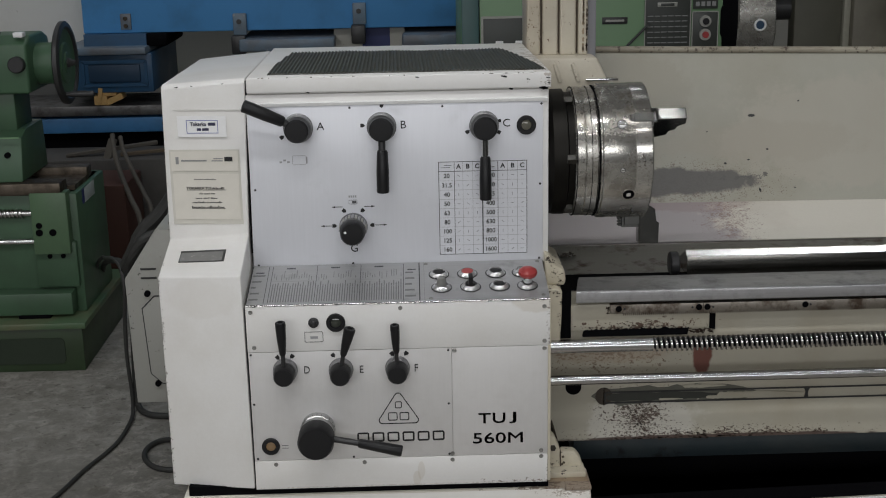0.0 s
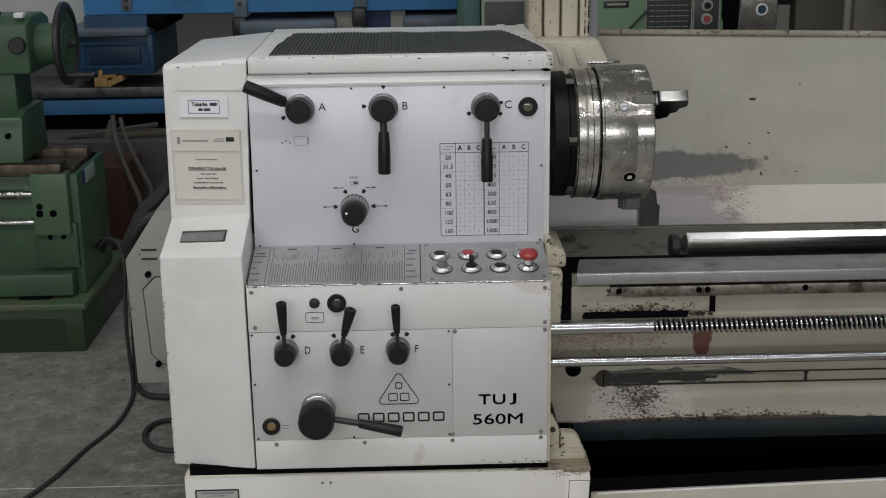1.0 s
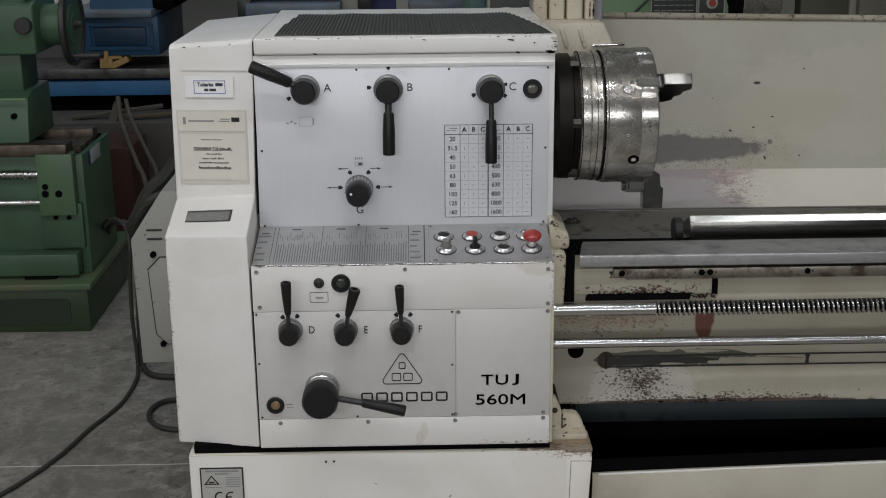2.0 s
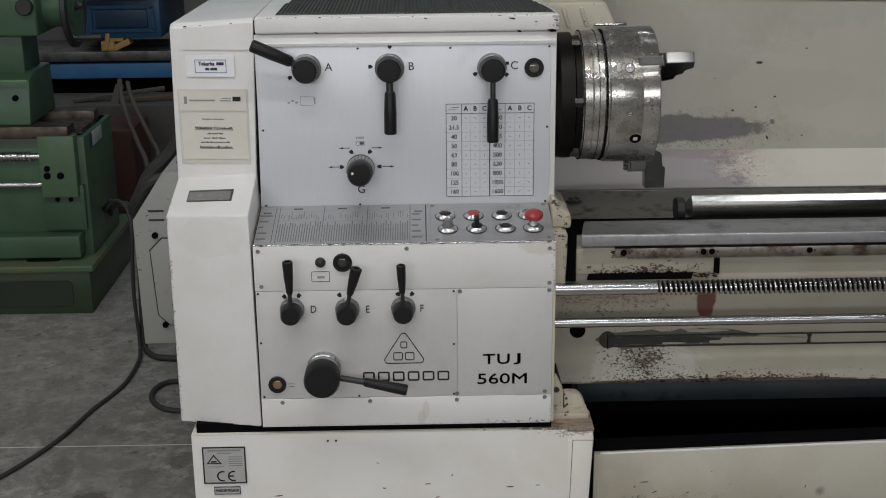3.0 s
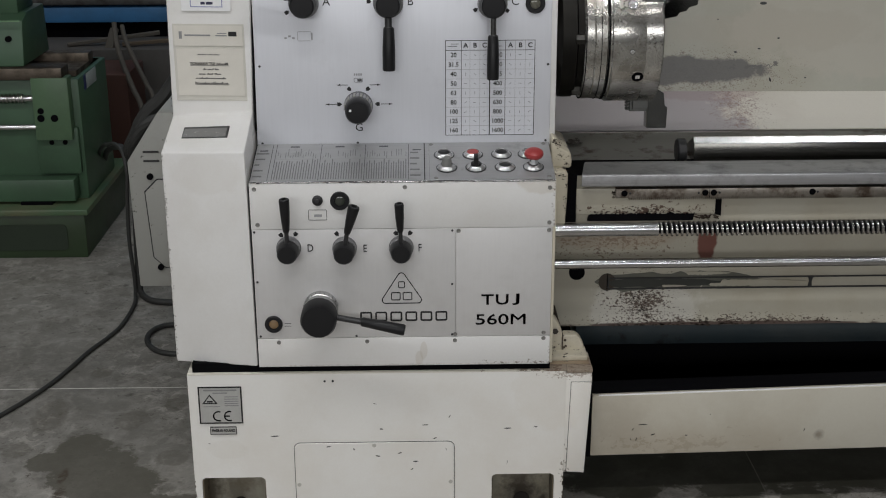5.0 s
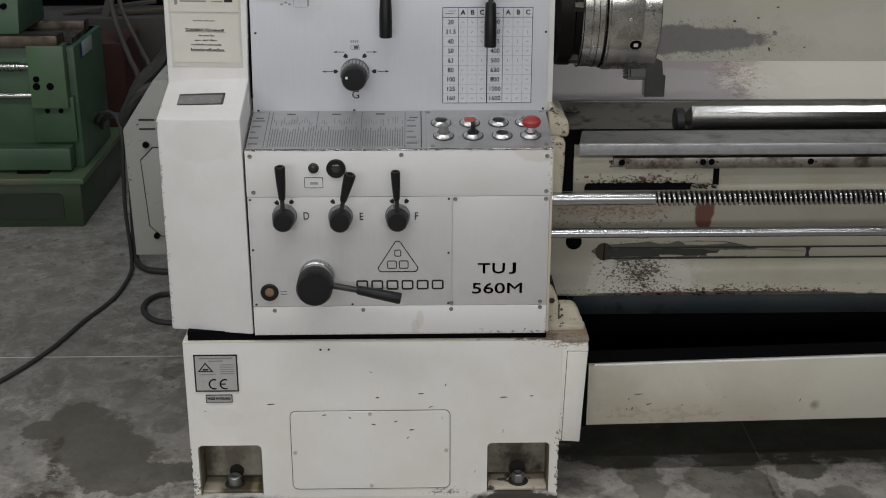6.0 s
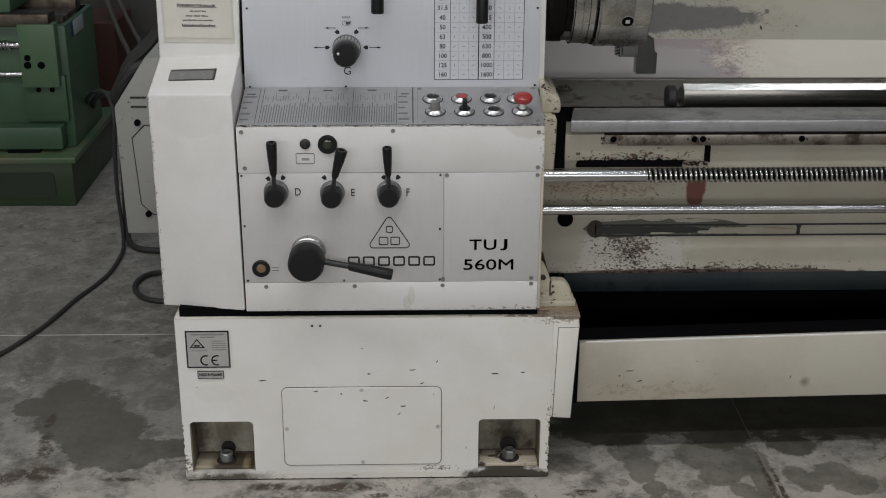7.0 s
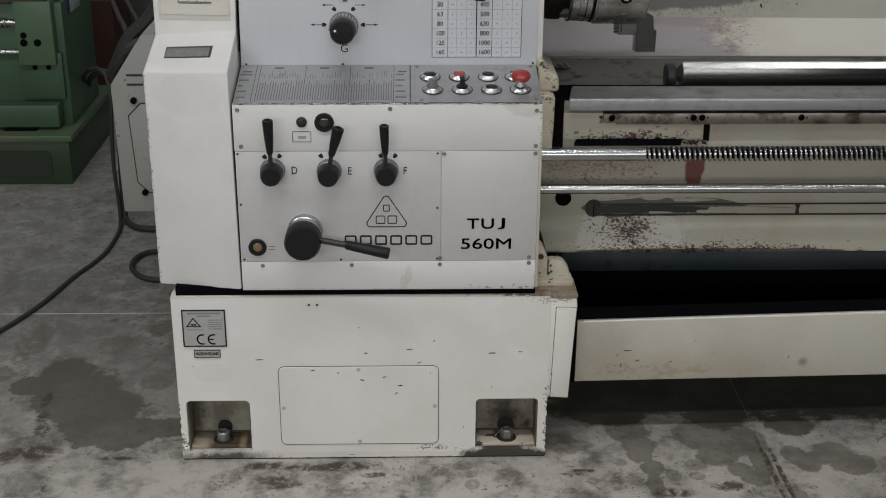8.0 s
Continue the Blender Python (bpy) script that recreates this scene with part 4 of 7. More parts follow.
for i, (cx, cz, w) in enumerate(((0.706, 1.455, 0.004), (0.700, 1.431, 0.009), (0.405, 1.462, 0.004), (0.604, 1.460, 0.005), (0.66, 1.452, 0.003), (0.155, 1.432, 0.004), (0.62, 1.431, 0.004), (0.708, 1.443, 0.003))):
    tagged(part("chipped_paint", chips((cx - w, 0.0742, cz), (cx + w * 0.4, 0.0742, cz - 0.001), 4, w, 60 + i), M_blackm, head), kind="stuff")
tagged(part("chipped_paint", chips((0.02, 0.0752, 1.4665), (0.71, 0.0752, 1.4665), 16, 0.0025, 70), M_grime, head), kind="stuff")

# corrugated rubber mat on the lid


def ribbed_mat():
    """One corrugated sheet: crests and troughs run from the front to the uneven back edge."""
    b = bm_new()
    n, x0, x1, top = 72, 0.058, 0.703, 1.4685
    lo, hi, under = [], [], []
    for i in range(4 * n + 1):
        u = i / (4 * n)
        x = x0 + (x1 - x0) * u
        yb = 0.545 + 0.010 * math.sin(u * 7.0) - 0.36 * max(0.0, (u - 0.89) / 0.11) ** 1.5 - 0.30 * max(0.0, (0.035 - u) / 0.035) ** 1.3
        h = (0.0012, 0.0042, 0.0046, 0.0016)[i % 4] + 0.0006 * math.sin(u * 31)
        lean = 0.012 * u
        lo.append(b.verts.new((x + lean * 0, 0.112 + 0.002 * math.sin(u * 19), top + h)))
        hi.append(b.verts.new((x - lean, yb, top + h)))
        under.append((b.verts.new((x, 0.112, top - 0.001)), b.verts.new((x - lean, yb, top - 0.001))))
    for i in range(4 * n):
        b.faces.new((lo[i], lo[i + 1], hi[i + 1], hi[i]))
        b.faces.new((under[i][0], under[i + 1][0], lo[i + 1], lo[i]))
        b.faces.new((hi[i], hi[i + 1], under[i + 1][1], under[i][1]))
    bmesh.ops.recalc_face_normals(b, faces=b.faces[:])
    return b


mat_ = part("ribbed_mat", ribbed_mat(), M_rubber, lathe, "dark ribbed rubber mat on the lid")
set_back(False)
# gear cover at the tail of the headstock, in three facets, its front turned a little back
COVL = [(-0.217, 0.045, 0.478), (-0.217, 0.66, 0.478), moved((-0.184, 0.66, 1.447)), moved((-0.185, 0.112, 1.453)), moved((-0.187, 0.100, 1.443)), moved((-0.192, 0.100, 1.086)), (-0.216, 0.045, 1.008)]
COVR = [(-0.0125, 0.0, 0.481), (-0.0125, 0.66, 0.481), moved((0.0095, 0.66, 1.465)), moved((0.0095, 0.092, 1.467)), moved((0.0090, 0.0815, 1.457)), moved((-0.0010, 0.080, 1.098)), (-0.0155, 0.0, 1.019)]
cover = part("gear_cover", loft(COVL, COVR, 0.004, 3), M_white, lathe, "white sheet-metal gear cover with paper stickers")
set_back(True)
tagged(part("chipped_paint", chips((-0.184, 0.099, 1.445), (0.008, 0.080, 1.458), 5, 0.003, 21), M_blackm, cover), kind="stuff")
set_back(False)
tagged(part("chipped_paint", chips((-0.2155, 0.046, 1.004), (-0.2165, 0.046, 0.50), 14, 0.0025, 22), M_blackm, cover), kind="stuff")
set_back(True)
tagged(part("chipped_paint", chips((-0.192, 0.0995, 1.09), (-0.187, 0.0995, 1.43), 8, 0.002, 23), M_blackm, cover), kind="stuff")


def on_cover(x, z):
    """Depth of the cover's upper front at a place."""
    u = (x + 0.190) / 0.195
    return 0.1000 + (0.0805 - 0.1000) * u


def on_cover_plate(x0, x1, z0, z1, lift, thick=0.0008):
    b = bm_new()
    v = [b.verts.new((x, on_cover(x, z) - lift + d, z)) for d in (0, thick) for x, z in ((x0, z0), (x1, z0), (x1, z1), (x0, z1))]
    for f in ((0, 1, 2, 3), (7, 6, 5, 4), (0, 4, 5, 1), (1, 5, 6, 2), (2, 6, 7, 3), (3, 7, 4, 0)):
        b.faces.new([v[i] for i in f])
    bmesh.ops.recalc_face_normals(b, faces=b.faces[:])
    return b


part("backing_strip", on_cover_plate(-0.178, -0.012, 1.124, 1.302, 0.0016), M_backing, cover)
part("raised_edge", on_cover_plate(-0.160, -0.006, 1.394, 1.3975, 0.0016), M_white, cover)
sticker = part("sticker", on_cover_plate(-0.153, -0.039, 1.332, 1.381, 0.003), M_paper, cover, "white paper tag with a blue frame")
for fx0, fx1, fz0, fz1 in ((-0.132, -0.058, 1.370, 1.3715), (-0.132, -0.058, 1.3405, 1.342), (-0.132, -0.1305, 1.3405, 1.3715), (-0.0595, -0.058, 1.3405, 1.3715)):
    part("tag_frame", on_cover_plate(fx0, fx1, fz0, fz1, 0.0036), M_blueink, sticker)
lettering("Tokarka", -0.1045, on_cover(-0.1045, 0) - 0.0034, 1.3618, 0.0085, M_navyink, sticker, squash=0.92, bold=0.0003, rz=-5.7)
part("print_bar", on_cover_plate(-0.081, -0.064, 1.3585, 1.3655, 0.0036), M_navyink, sticker)
for bx0, bx1 in ((-0.108, -0.098), (-0.0955, -0.080)):
    part("print_bar", on_cover_plate(bx0, bx1, 1.3465, 1.3525, 0.0036), M_navyink, sticker)
sticker = part("sticker", on_cover_plate(-0.174, -0.008 - 0.008, 1.252, 1.298, 0.003), M_oldpaper, cover, "long paper sticker with faint print")
for fx0, fx1, fz0, fz1 in ((-0.163, -0.156, 1.268, 1.285), (-0.150, -0.090, 1.2745, 1.278), (-0.078, -0.052, 1.2745, 1.277), (-0.074, -0.052, 1.280, 1.282)):
    part("print_bar", on_cover_plate(fx0, fx1, fz0, fz1, 0.0036), M_grey_ink, sticker)
part("print_bar", on_cover_plate(-0.048, -0.029, 1.2745, 1.285, 0.0036), M_ink, sticker)
sticker = part("sticker", on_cover_plate(-0.172, -0.017, 1.136, 1.245, 0.003), M_oldpaper, cover, "worn paper label with lines of print")
random.seed(21)
for fx0, fx1, fz, h, words in ((-0.122, -0.070, 1.232, 0.0026, 2), (-0.112, -0.072, 1.198, 0.0040, 3), (-0.122, -0.066, 1.187, 0.0040, 3), (-0.130, -0.056, 1.177, 0.0042, 2), (-0.132, -0.052, 1.1655, 0.0055, 2), (-0.081, -0.049, 1.2105, 0.0056, 1)):
    cuts = [fx0] + [fx0 + (fx1 - fx0) * (i + random.uniform(-0.2, 0.2)) / words for i in range(1, words)] + [fx1]
    for wx0, wx1 in zip(cuts, cuts[1:]):
        x = wx0
        while x < wx1 - 0.004:
            w = random.uniform(0.0016, 0.0030)
            tall = random.choice((0.62, 0.62, 1.0))
            part("print_bar", on_cover_plate(x, x + w, fz - h / 2, fz - h / 2 + h * tall, 0.0036), M_softgrey, sticker)
            x += w + 0.0007
lettering("TOKARKA TUJ", -0.1125, on_cover(-0.1125, 0) - 0.0034, 1.2105, 0.0060, M_softgrey, sticker, squash=1.06, bold=0.0002, rz=-5.7)
for fx0, fx1, fz in ((-0.142, -0.049, 1.2058), (-0.132, -0.052, 1.1612)):
    part("underline", on_cover_plate(fx0, fx1, fz, fz + 0.0009, 0.0036), M_softgrey, sticker)


def slope_piece(x0, x1, s0, s1, lift, thick, yz0, yz1):
    """A plate on a sloping face; s runs from 0 at the lower edge to 1 at the upper."""
    b = bm_new()
    (ya, za), (yb, zb) = yz0, yz1
    n = Vector((0, za - zb, yb - ya)).normalized()
    v = []
    for d in (lift - thick, lift):
        for x, s in ((x0, s0), (x1, s0), (x1, s1), (x0, s1)):
            v.append(b.verts.new(Vector((x, ya + (yb - ya) * s, za + (zb - za) * s)) + n * d))
    for f in ((0, 1, 2, 3), (7, 6, 5, 4), (0, 4, 5, 1), (1, 5, 6, 2), (2, 6, 7, 3), (3, 7, 4, 0)):
        b.faces.new([v[i] for i in f])
    bmesh.ops.recalc_face_normals(b, faces=b.faces[:])
    return b




def cover_slope_plate(x0, x1, s0, s1, lift, thick=0.003):
    """A plate on the cover's sloping facet, which is slightly twisted."""
    b = bm_new()
    v = []
    for d in (lift - thick, lift):
        for x, s in ((x0, s0), (x1, s0), (x1, s1), (x0, s1)):
            u = (x + 0.204) / 0.194
            lo, hi = Vector((0.045 - 0.045 * u, 1.008 + 0.011 * u)), Vector((0.2123 - 0.0208 * u, 1.0571 + 0.0125 * u))
            p = lo.lerp(hi, s)
            v.append(b.verts.new((x, p.x - 0.26 * d, p.y + 0.965 * d)))
    for f in ((0, 1, 2, 3), (7, 6, 5, 4), (0, 4, 5, 1), (1, 5, 6, 2), (2, 6, 7, 3), (3, 7, 4, 0)):
        b.faces.new([v[i] for i in f])
    bmesh.ops.recalc_face_normals(b, faces=b.faces[:])
    return b


set_back(False)
part("slot_window", cover_slope_plate(-0.1756, -0.0646, 0.36, 0.64, 0.0022), M_blackm, cover, "dark slot window on the cover's slope")
part("slot_glass", cover_slope_plate(-0.1736, -0.0696, 0.37, 0.59, 0.0028), M_slotglass, cover)
part("seam", box(-0.0122, -0.0092, 0.008, 0.6, 0.486, 0.935), M_void, lathe)
set_back(True)
part("seam", prism([(0.0020, 1.05), (0.0062, 1.05), (0.0124, 1.46), (0.0085, 1.46)], "y", 0.086, 0.5), M_void, lathe)

# upper control panel
PY = 0.0785
panel = part("control_panel", prism([(0.0060, 1.018), (0.694, 1.018), (0.694, 1.400), (0.0120, 1.400)], "y", PY, 0.083, 0.0012), M_panel, lathe, "satin aluminium control panel with speed table")
part("top_strip", prism([(0.0815, 1.4005), (0.076, 1.4005), (0.0745, 1.407), (0.0815, 1.409)], "x", 0.010, 0.7055), M_chromepaint, panel)
for sx, sz in ((0.247, 1.394), (0.461, 1.393), (0.020, 1.205), (0.687, 1.205), (0.242, 1.022), (0.018, 1.022), (0.685, 1.024), (0.690, 1.394)):
    repeat("stud", stud_mesh, panel, (sx, PY, sz))

# speed table
TX0, TX1, TZ0, TZ1 = 0.4495, 0.656, 1.0385, 1.2615
XC = [TX0, 0.486, 0.506, 0.526, 0.5515, 0.588, 0.611, 0.634, TX1]
table = part("speed_table", box(TX0, TX1, PY - 0.0004, PY + 0.001, TZ0, TZ1), M_panel, panel, "printed spindle speed table")


def ink(x0, x1, z0, z1, parent, mat=None, y=None, name="table_line"):
    yy = (PY - 0.0007) if y is None else y
    return part(name, box(x0, x1, yy, yy + 0.0008, z0, z1), mat or M_ink, parent)


for x in (TX0, TX1):
    ink(x - 0.0007, x + 0.0007, TZ0, TZ1, table)
ink(0.5508, 0.5532, TZ0, TZ1, table)
for x in (0.486, 0.588):
    ink(x - 0.0006, x + 0.0006, TZ0, TZ1, table)
for x in (0.506, 0.529, 0.611, 0.634):
    ink(x - 0.0003, x + 0.0003, TZ0, TZ1, table, M_grey_ink)
for z in (TZ0, TZ1, TZ1 - 0.0225):
    ink(TX0, TX1, z - 0.0006, z + 0.0006, table)
ROWZ = [TZ1 - 0.0225 - (i + 0.5) * (TZ1 - 0.0225 - TZ0) / 9 for i in range(9)]
for i in range(1, 9):
    z = TZ1 - 0.0225 - i * (TZ1 - 0.0225 - TZ0) / 9
    ink(TX0, TX1, z - 0.0003, z + 0.0003, table, M_lightink)
for z, a, b in zip(ROWZ, ("20", "31.5", "40", "50", "63", "80", "100", "125", "160"), ("200", "250", "315", "400", "500", "630", "800", "1000", "1600")):
    lettering(a, 0.468, PY - 0.0004, z, 0.0105, M_grey_ink, table, squash=0.95, bold=0.0002)
    lettering(b, 0.5705, PY - 0.0004, z, 0.0105, M_grey_ink, table, squash=0.95, bold=0.0002)
for x, c in ((0.496, "A"), (0.5175, "B"), (0.5395, "C"), (0.5995, "A"), (0.6225, "B"), (0.645, "C")):
    lettering(c, x, PY - 0.0004, TZ1 - 0.0115, 0.0110, M_softink, table, bold=0.0003)
random.seed(3)
for z in ROWZ:
    for x in (0.496, 0.5175, 0.5395, 0.5995, 0.6225, 0.645):
        b = box(-0.0035, 0.0035, 0, 0.0006, -0.0004, 0.0004)
        b.transform(pose(x, PY - 0.0008, z, 0, random.choice((0, 35, -35, 90)), 0))
        part("position_mark", b, M_softink, table)
for bx0, bx1, z in ((0.455, 0.476, 1.2475), (0.462, 0.480, 1.2530), (0.556, 0.580, 1.2475)):
    ink(bx0, bx1, z, z + 0.0012, table, M_softink)

# letters beside the knobs
for c, x, z in (("A", 0.1785, 1.3515), ("B", 0.3695, 1.3510), ("C", 0.609, 1.3500), ("G", 0.2465, 1.0585)):
    lettering(c, x, PY - 0.0005, z, 0.0185, M_ink, panel)
set_back(False)
for c, x, z in (("D", 0.127, 0.784), ("E", 0.256, 0.782), ("F", 0.3855, 0.782)):
    lettering(c, x, -0.0005, z, 0.0185, M_ink, lathe, squash=0.8)


def marker(x, z, a, parent, y=None, s=0.006):
    """A small arrow head that points at a knob."""
    b = prism([(-s, -0.8 * s), (0.2 * s, -0.8 * s), (s, 0), (0.2 * s, 0.8 * s), (-s, 0.8 * s)], "y", 0, 0.0008)
    b.transform(pose(x, (PY - 0.0007) if y is None else y, z, 0, -a, 0))
    part("position_mark", b, M_ink, parent)


set_back(True)
for x, z, a in ((0.089, 1.329, 35), (0.276, 1.352, 0), (0.321, 1.397, -90), (0.519, 1.332, 35), (0.592, 1.356, 180), (0.590, 1.330, 145), (0.202, 1.1145, 0), (0.290, 1.1145, 180), (0.226, 1.150, -40), (0.268, 1.150, 220)):
    marker(x, z, a, panel, s=0.0045 if x > 0.59 else 0.0055)
for x0, x1, z, d in ((0.170, 0.196, 1.1145, -1), (0.298, 0.325, 1.1145, 1), (0.197, 0.222, 1.160, -1), (0.273, 0.298, 1.160, 1)):
    ink(x0, x1, z - 0.0007, z + 0.0007, panel, name="arrow")
    tip, back = (x1, x1 - 0.008) if d > 0 else (x0, x0 + 0.008)
    part("arrow", prism([(tip, z), (back, z + 0.0025), (back, z - 0.0025)], "y", PY - 0.0007, PY), M_ink, panel)
part("symbol", rounded_frame(0.110, 0.142, 1.263, 1.285, PY - 0.0006, PY, 0.003, 0.0008), M_lightink, panel)
for i in range(3):
    part("symbol", box(0.080 + i * 0.009, 0.086 + i * 0.009, PY - 0.0006, PY, 1.268 + 0.004 * (i % 2), 1.272 + 0.004 * (i % 2)), M_lightink, panel)
part("symbol", box(0.142, 0.145, PY - 0.0006, PY, 1.266, 1.282), M_lightink, panel)
part("symbol", rounded_frame(0.237, 0.257, 1.166, 1.176, PY - 0.0006, PY, 0.002, 0.0007), M_softink, panel)
part("symbol", box(0.245, 0.255, PY - 0.0006, PY, 1.168, 1.174), M_softink, panel)
for i in range(4):
    part("symbol", box(0.237 + i * 0.005, 0.2405 + i * 0.005, PY - 0.0006, PY, 1.182, 1.187), M_lightink, panel)


def lever(hub, r, depth, steel_to, grip_from, grip_to, rg, mat_arm, taper=1.0, ring=True):
    """A selector: base ring, black boss, arm and grip; points are world places."""
    h = Vector(hub)
    lv = part("selector_lever", turned(h, (0, -1, 0), [(-0.002, r * 0.90), (depth * 0.30, r * 0.90), (depth * 0.42, r * 0.88), (depth * 0.92, r * 0.83), (depth, r * 0.72), (depth * 1.01, 0)], 40), M_black, lathe, "black selector lever on a round boss")
    part("base_ring", turned(h, (0, -1, 0), [(-0.001, r * 1.04), (depth * 0.08, r * 1.04), (depth * 0.10, r * 1.0), (depth * 0.36, r * 0.98), (depth * 0.38, r * 0.93), (depth * 0.38, r * 0.8)], 40), M_collar, lv)
    part("arm", rod(h + Vector((0, -depth * 0.62, 0)), steel_to, rg * 0.62, rg * 0.55, 16), mat_arm, lv)
    a, b = Vector(grip_from), Vector(grip_to)
    n = (b - a).length
    part("grip", turned(a, b - a, [(0, rg * 0.70), (0.004, rg * 0.86), (n * 0.5, rg * (0.5 + 0.5 * taper)), (n - 0.004, rg * taper), (n - 0.0012, rg * taper * 0.94), (n, rg * taper * 0.8), (n, rg * taper * 0.5), (n - 0.004, rg * taper * 0.45), (n - 0.004, 0)], 24), M_black, lv)
    return lv


lever((0.1270, PY, 1.3495), 0.0330, 0.052, (0.095, 0.042, 1.371), (0.098, 0.042, 1.370), (0.0085, 0.028, 1.412), 0.0148, M_blackm)
lever((0.3195, PY, 1.3485), 0.0330, 0.052, (0.320, 0.040, 1.290), (0.3205, 0.040, 1.300), (0.3195, 0.034, 1.201), 0.0145, M_blackm)
lever((0.5570, PY, 1.3460), 0.0330, 0.052, (0.557, 0.040, 1.272), (0.557, 0.040, 1.280), (0.5565, 0.030, 1.179), 0.0138, M_chrome)
set_back(False)
lever((0.0765, 0.0, 0.786), 0.0280, 0.056, (0.0765, -0.040, 0.842), (0.0765, -0.040, 0.838), (0.0755, -0.050, 0.921), 0.0092, M_blackm, 1.35)
lever((0.2080, 0.0, 0.784), 0.0280, 0.056, (0.217, -0.040, 0.836), (0.2165, -0.040, 0.833), (0.2355, -0.050, 0.902), 0.0092, M_blackm, 1.5)
lever((0.3415, 0.0, 0.785), 0.0280, 0.056, (0.3405, -0.040, 0.840), (0.3405, -0.040, 0.836), (0.3385, -0.050, 0.908), 0.0088, M_blackm, 1.25)
for x, z, a in ((0.0600, 0.817, -50), (0.093, 0.819, -130), (0.191, 0.819, -50), (0.330, 0.819, -50), (0.362, 0.819, -130)):
    marker(x, z, a, lathe, -0.0006)

# feed wheel with graduated ring and its long lever
wheel = part("feed_knob", turned((0.147, 0.0, 0.635), (0, -1, 0), [(0.046, 0.040), (0.048, 0.0425), (0.088, 0.0425), (0.097, 0.038), (0.099, 0.0)], 48), M_black, lathe, "large black feed knob with a lever")
part("graduated_ring", turned((0.147, 0.0, 0.635), (0, -1, 0), [(-0.001, 0.0415), (0.022, 0.0415), (0.024, 0.0395), (0.047, 0.0395), (0.047, 0.030)], 48), M_ringalu, wheel)
for i in range(24):
    a = radians(15 * i)
    b = box(-0.0005, 0.0005, -0.020, -0.012 if i % 3 else -0.006, 0.0410, 0.0418)
    b.transform(Matrix.Translation((0.147, 0.0, 0.635)) @ Matrix.Rotation(a, 4, "Y"))
    part("graduation", b, M_ink, wheel)
part("arm", rod((0.183, -0.062, 0.634), (0.258, -0.068, 0.6215), 0.0075, 0.0075, 16), M_blackm, wheel)
part("grip", turned((0.246, -0.067, 0.6235), Vector((0.347, -0.080, 0.606)) - Vector((0.246, -0.067, 0.6235)), [(0, 0.009), (0.003, 0.011), (0.05, 0.0125), (0.100, 0.0138), (0.1045, 0.012), (0.1045, 0)], 24), M_black, wheel)

# knurled dial G
set_back(True)
DIAL = (0.2460, PY, 1.1115)
dial = part("dial_knob", turned(DIAL, (0, -1, 0), [(-0.001, 0.0335), (0.004, 0.0335), (0.006, 0.0325), (0.044, 0.0300), (0.046, 0.026)], 48), M_ring, lathe, "black dial knob on a numbered ring")
for i in range(13):
    b = box(-0.0027, 0.0027, -0.040, -0.012, 0.0300, 0.0327, 0.0006, 1)
    b.transform(Matrix.Translation(DIAL) @ Matrix.Rotation(radians(-90 + 15 * i), 4, "Y"))
    part("dial_figure", b, M_boxgrey if i % 2 else M_lightink, dial)
part("boss", turned(DIAL, (0, -1, 0), [(0.040, 0.0285), (0.046, 0.0285), (0.070, 0.0280), (0.076, 0.0245), (0.077, 0.0)], 40), M_black, dial)
part("white_dot", turned((0.2300, PY - 0.0770, 1.1165), (0, -1, 0), [(-0.001, 0.0030), (0.0012, 0.0030), (0.0012, 0)], 12), M_paper, dial)


def sight_glass(x, y, z, r, glow=None):
    g = part("sight_glass", turned((x, y, z), (0, -1, 0), [(-0.002, r), (0.004, r), (0.006, r * 0.92), (0.006, r * 0.62), (0.002, r * 0.58), (0.002, r * 0.5)], 36), M_black, lathe, "round oil sight glass in a black bezel")
    part("lens", turned((x, y, z), (0, -1, 0), [(0.001, r * 0.60), (0.003, r * 0.45), (0.004, 0)], 28), glow or M_lens, g)


sight_glass(0.655, PY, 1.345, 0.0225)
set_back(False)
sight_glass(0.200, 0.0, 0.901, 0.0225, M_lensdark)
sight_glass(0.032, 0.0, 0.592, 0.0215, M_lensbrown)
lv = part("oil_nipple", turned((0.148, 0.0, 0.902), (0, -1, 0), [(-0.001, 0.0125), (0.003, 0.0125), (0.004, 0.008), (0.009, 0.007), (0.011, 0.004), (0.011, 0)], 20), M_blackm, lathe)

# sloping console: printed chart and button plate
CONS = ((0.004, 0.9435), (0.1895, 0.9855))
console = part("console", slope_piece(-0.008, 0.703, -0.012, 1.0, 0.0035, 0.004, *CONS), M_console, lathe, "sloping aluminium console with a printed feed chart")
tagged(part("chipped_paint", chips((0.0, -0.0003, 0.9445), (0.70, -0.0003, 0.9445), 34, 0.0035, 41, 0.0008), M_blackm, console), kind="stuff")
part("front_edge", rod((-0.009, 0.0025, 0.9452), (0.703, 0.0025, 0.9452), 0.0022, seg=10), M_chrome, console)


def con(x0, x1, s0, s1, mat, name="chart_line"):
    return part(name, slope_piece(x0, x1, s0, s1, 0.0039, 0.0008, *CONS), mat, console)


for x in (0.0315, 0.041, 0.1495, 0.256, 0.36):
    con(x - 0.0007, x + 0.0007, 0.03, 0.97, M_softink)
con(0.3973, 0.3997, 0.02, 0.99, M_ink)
con(0.4095, 0.4101, 0.02, 0.99, M_chartgrey)
con(-0.0100, -0.0078, 0.02, 0.99, M_ink)
random.seed(11)
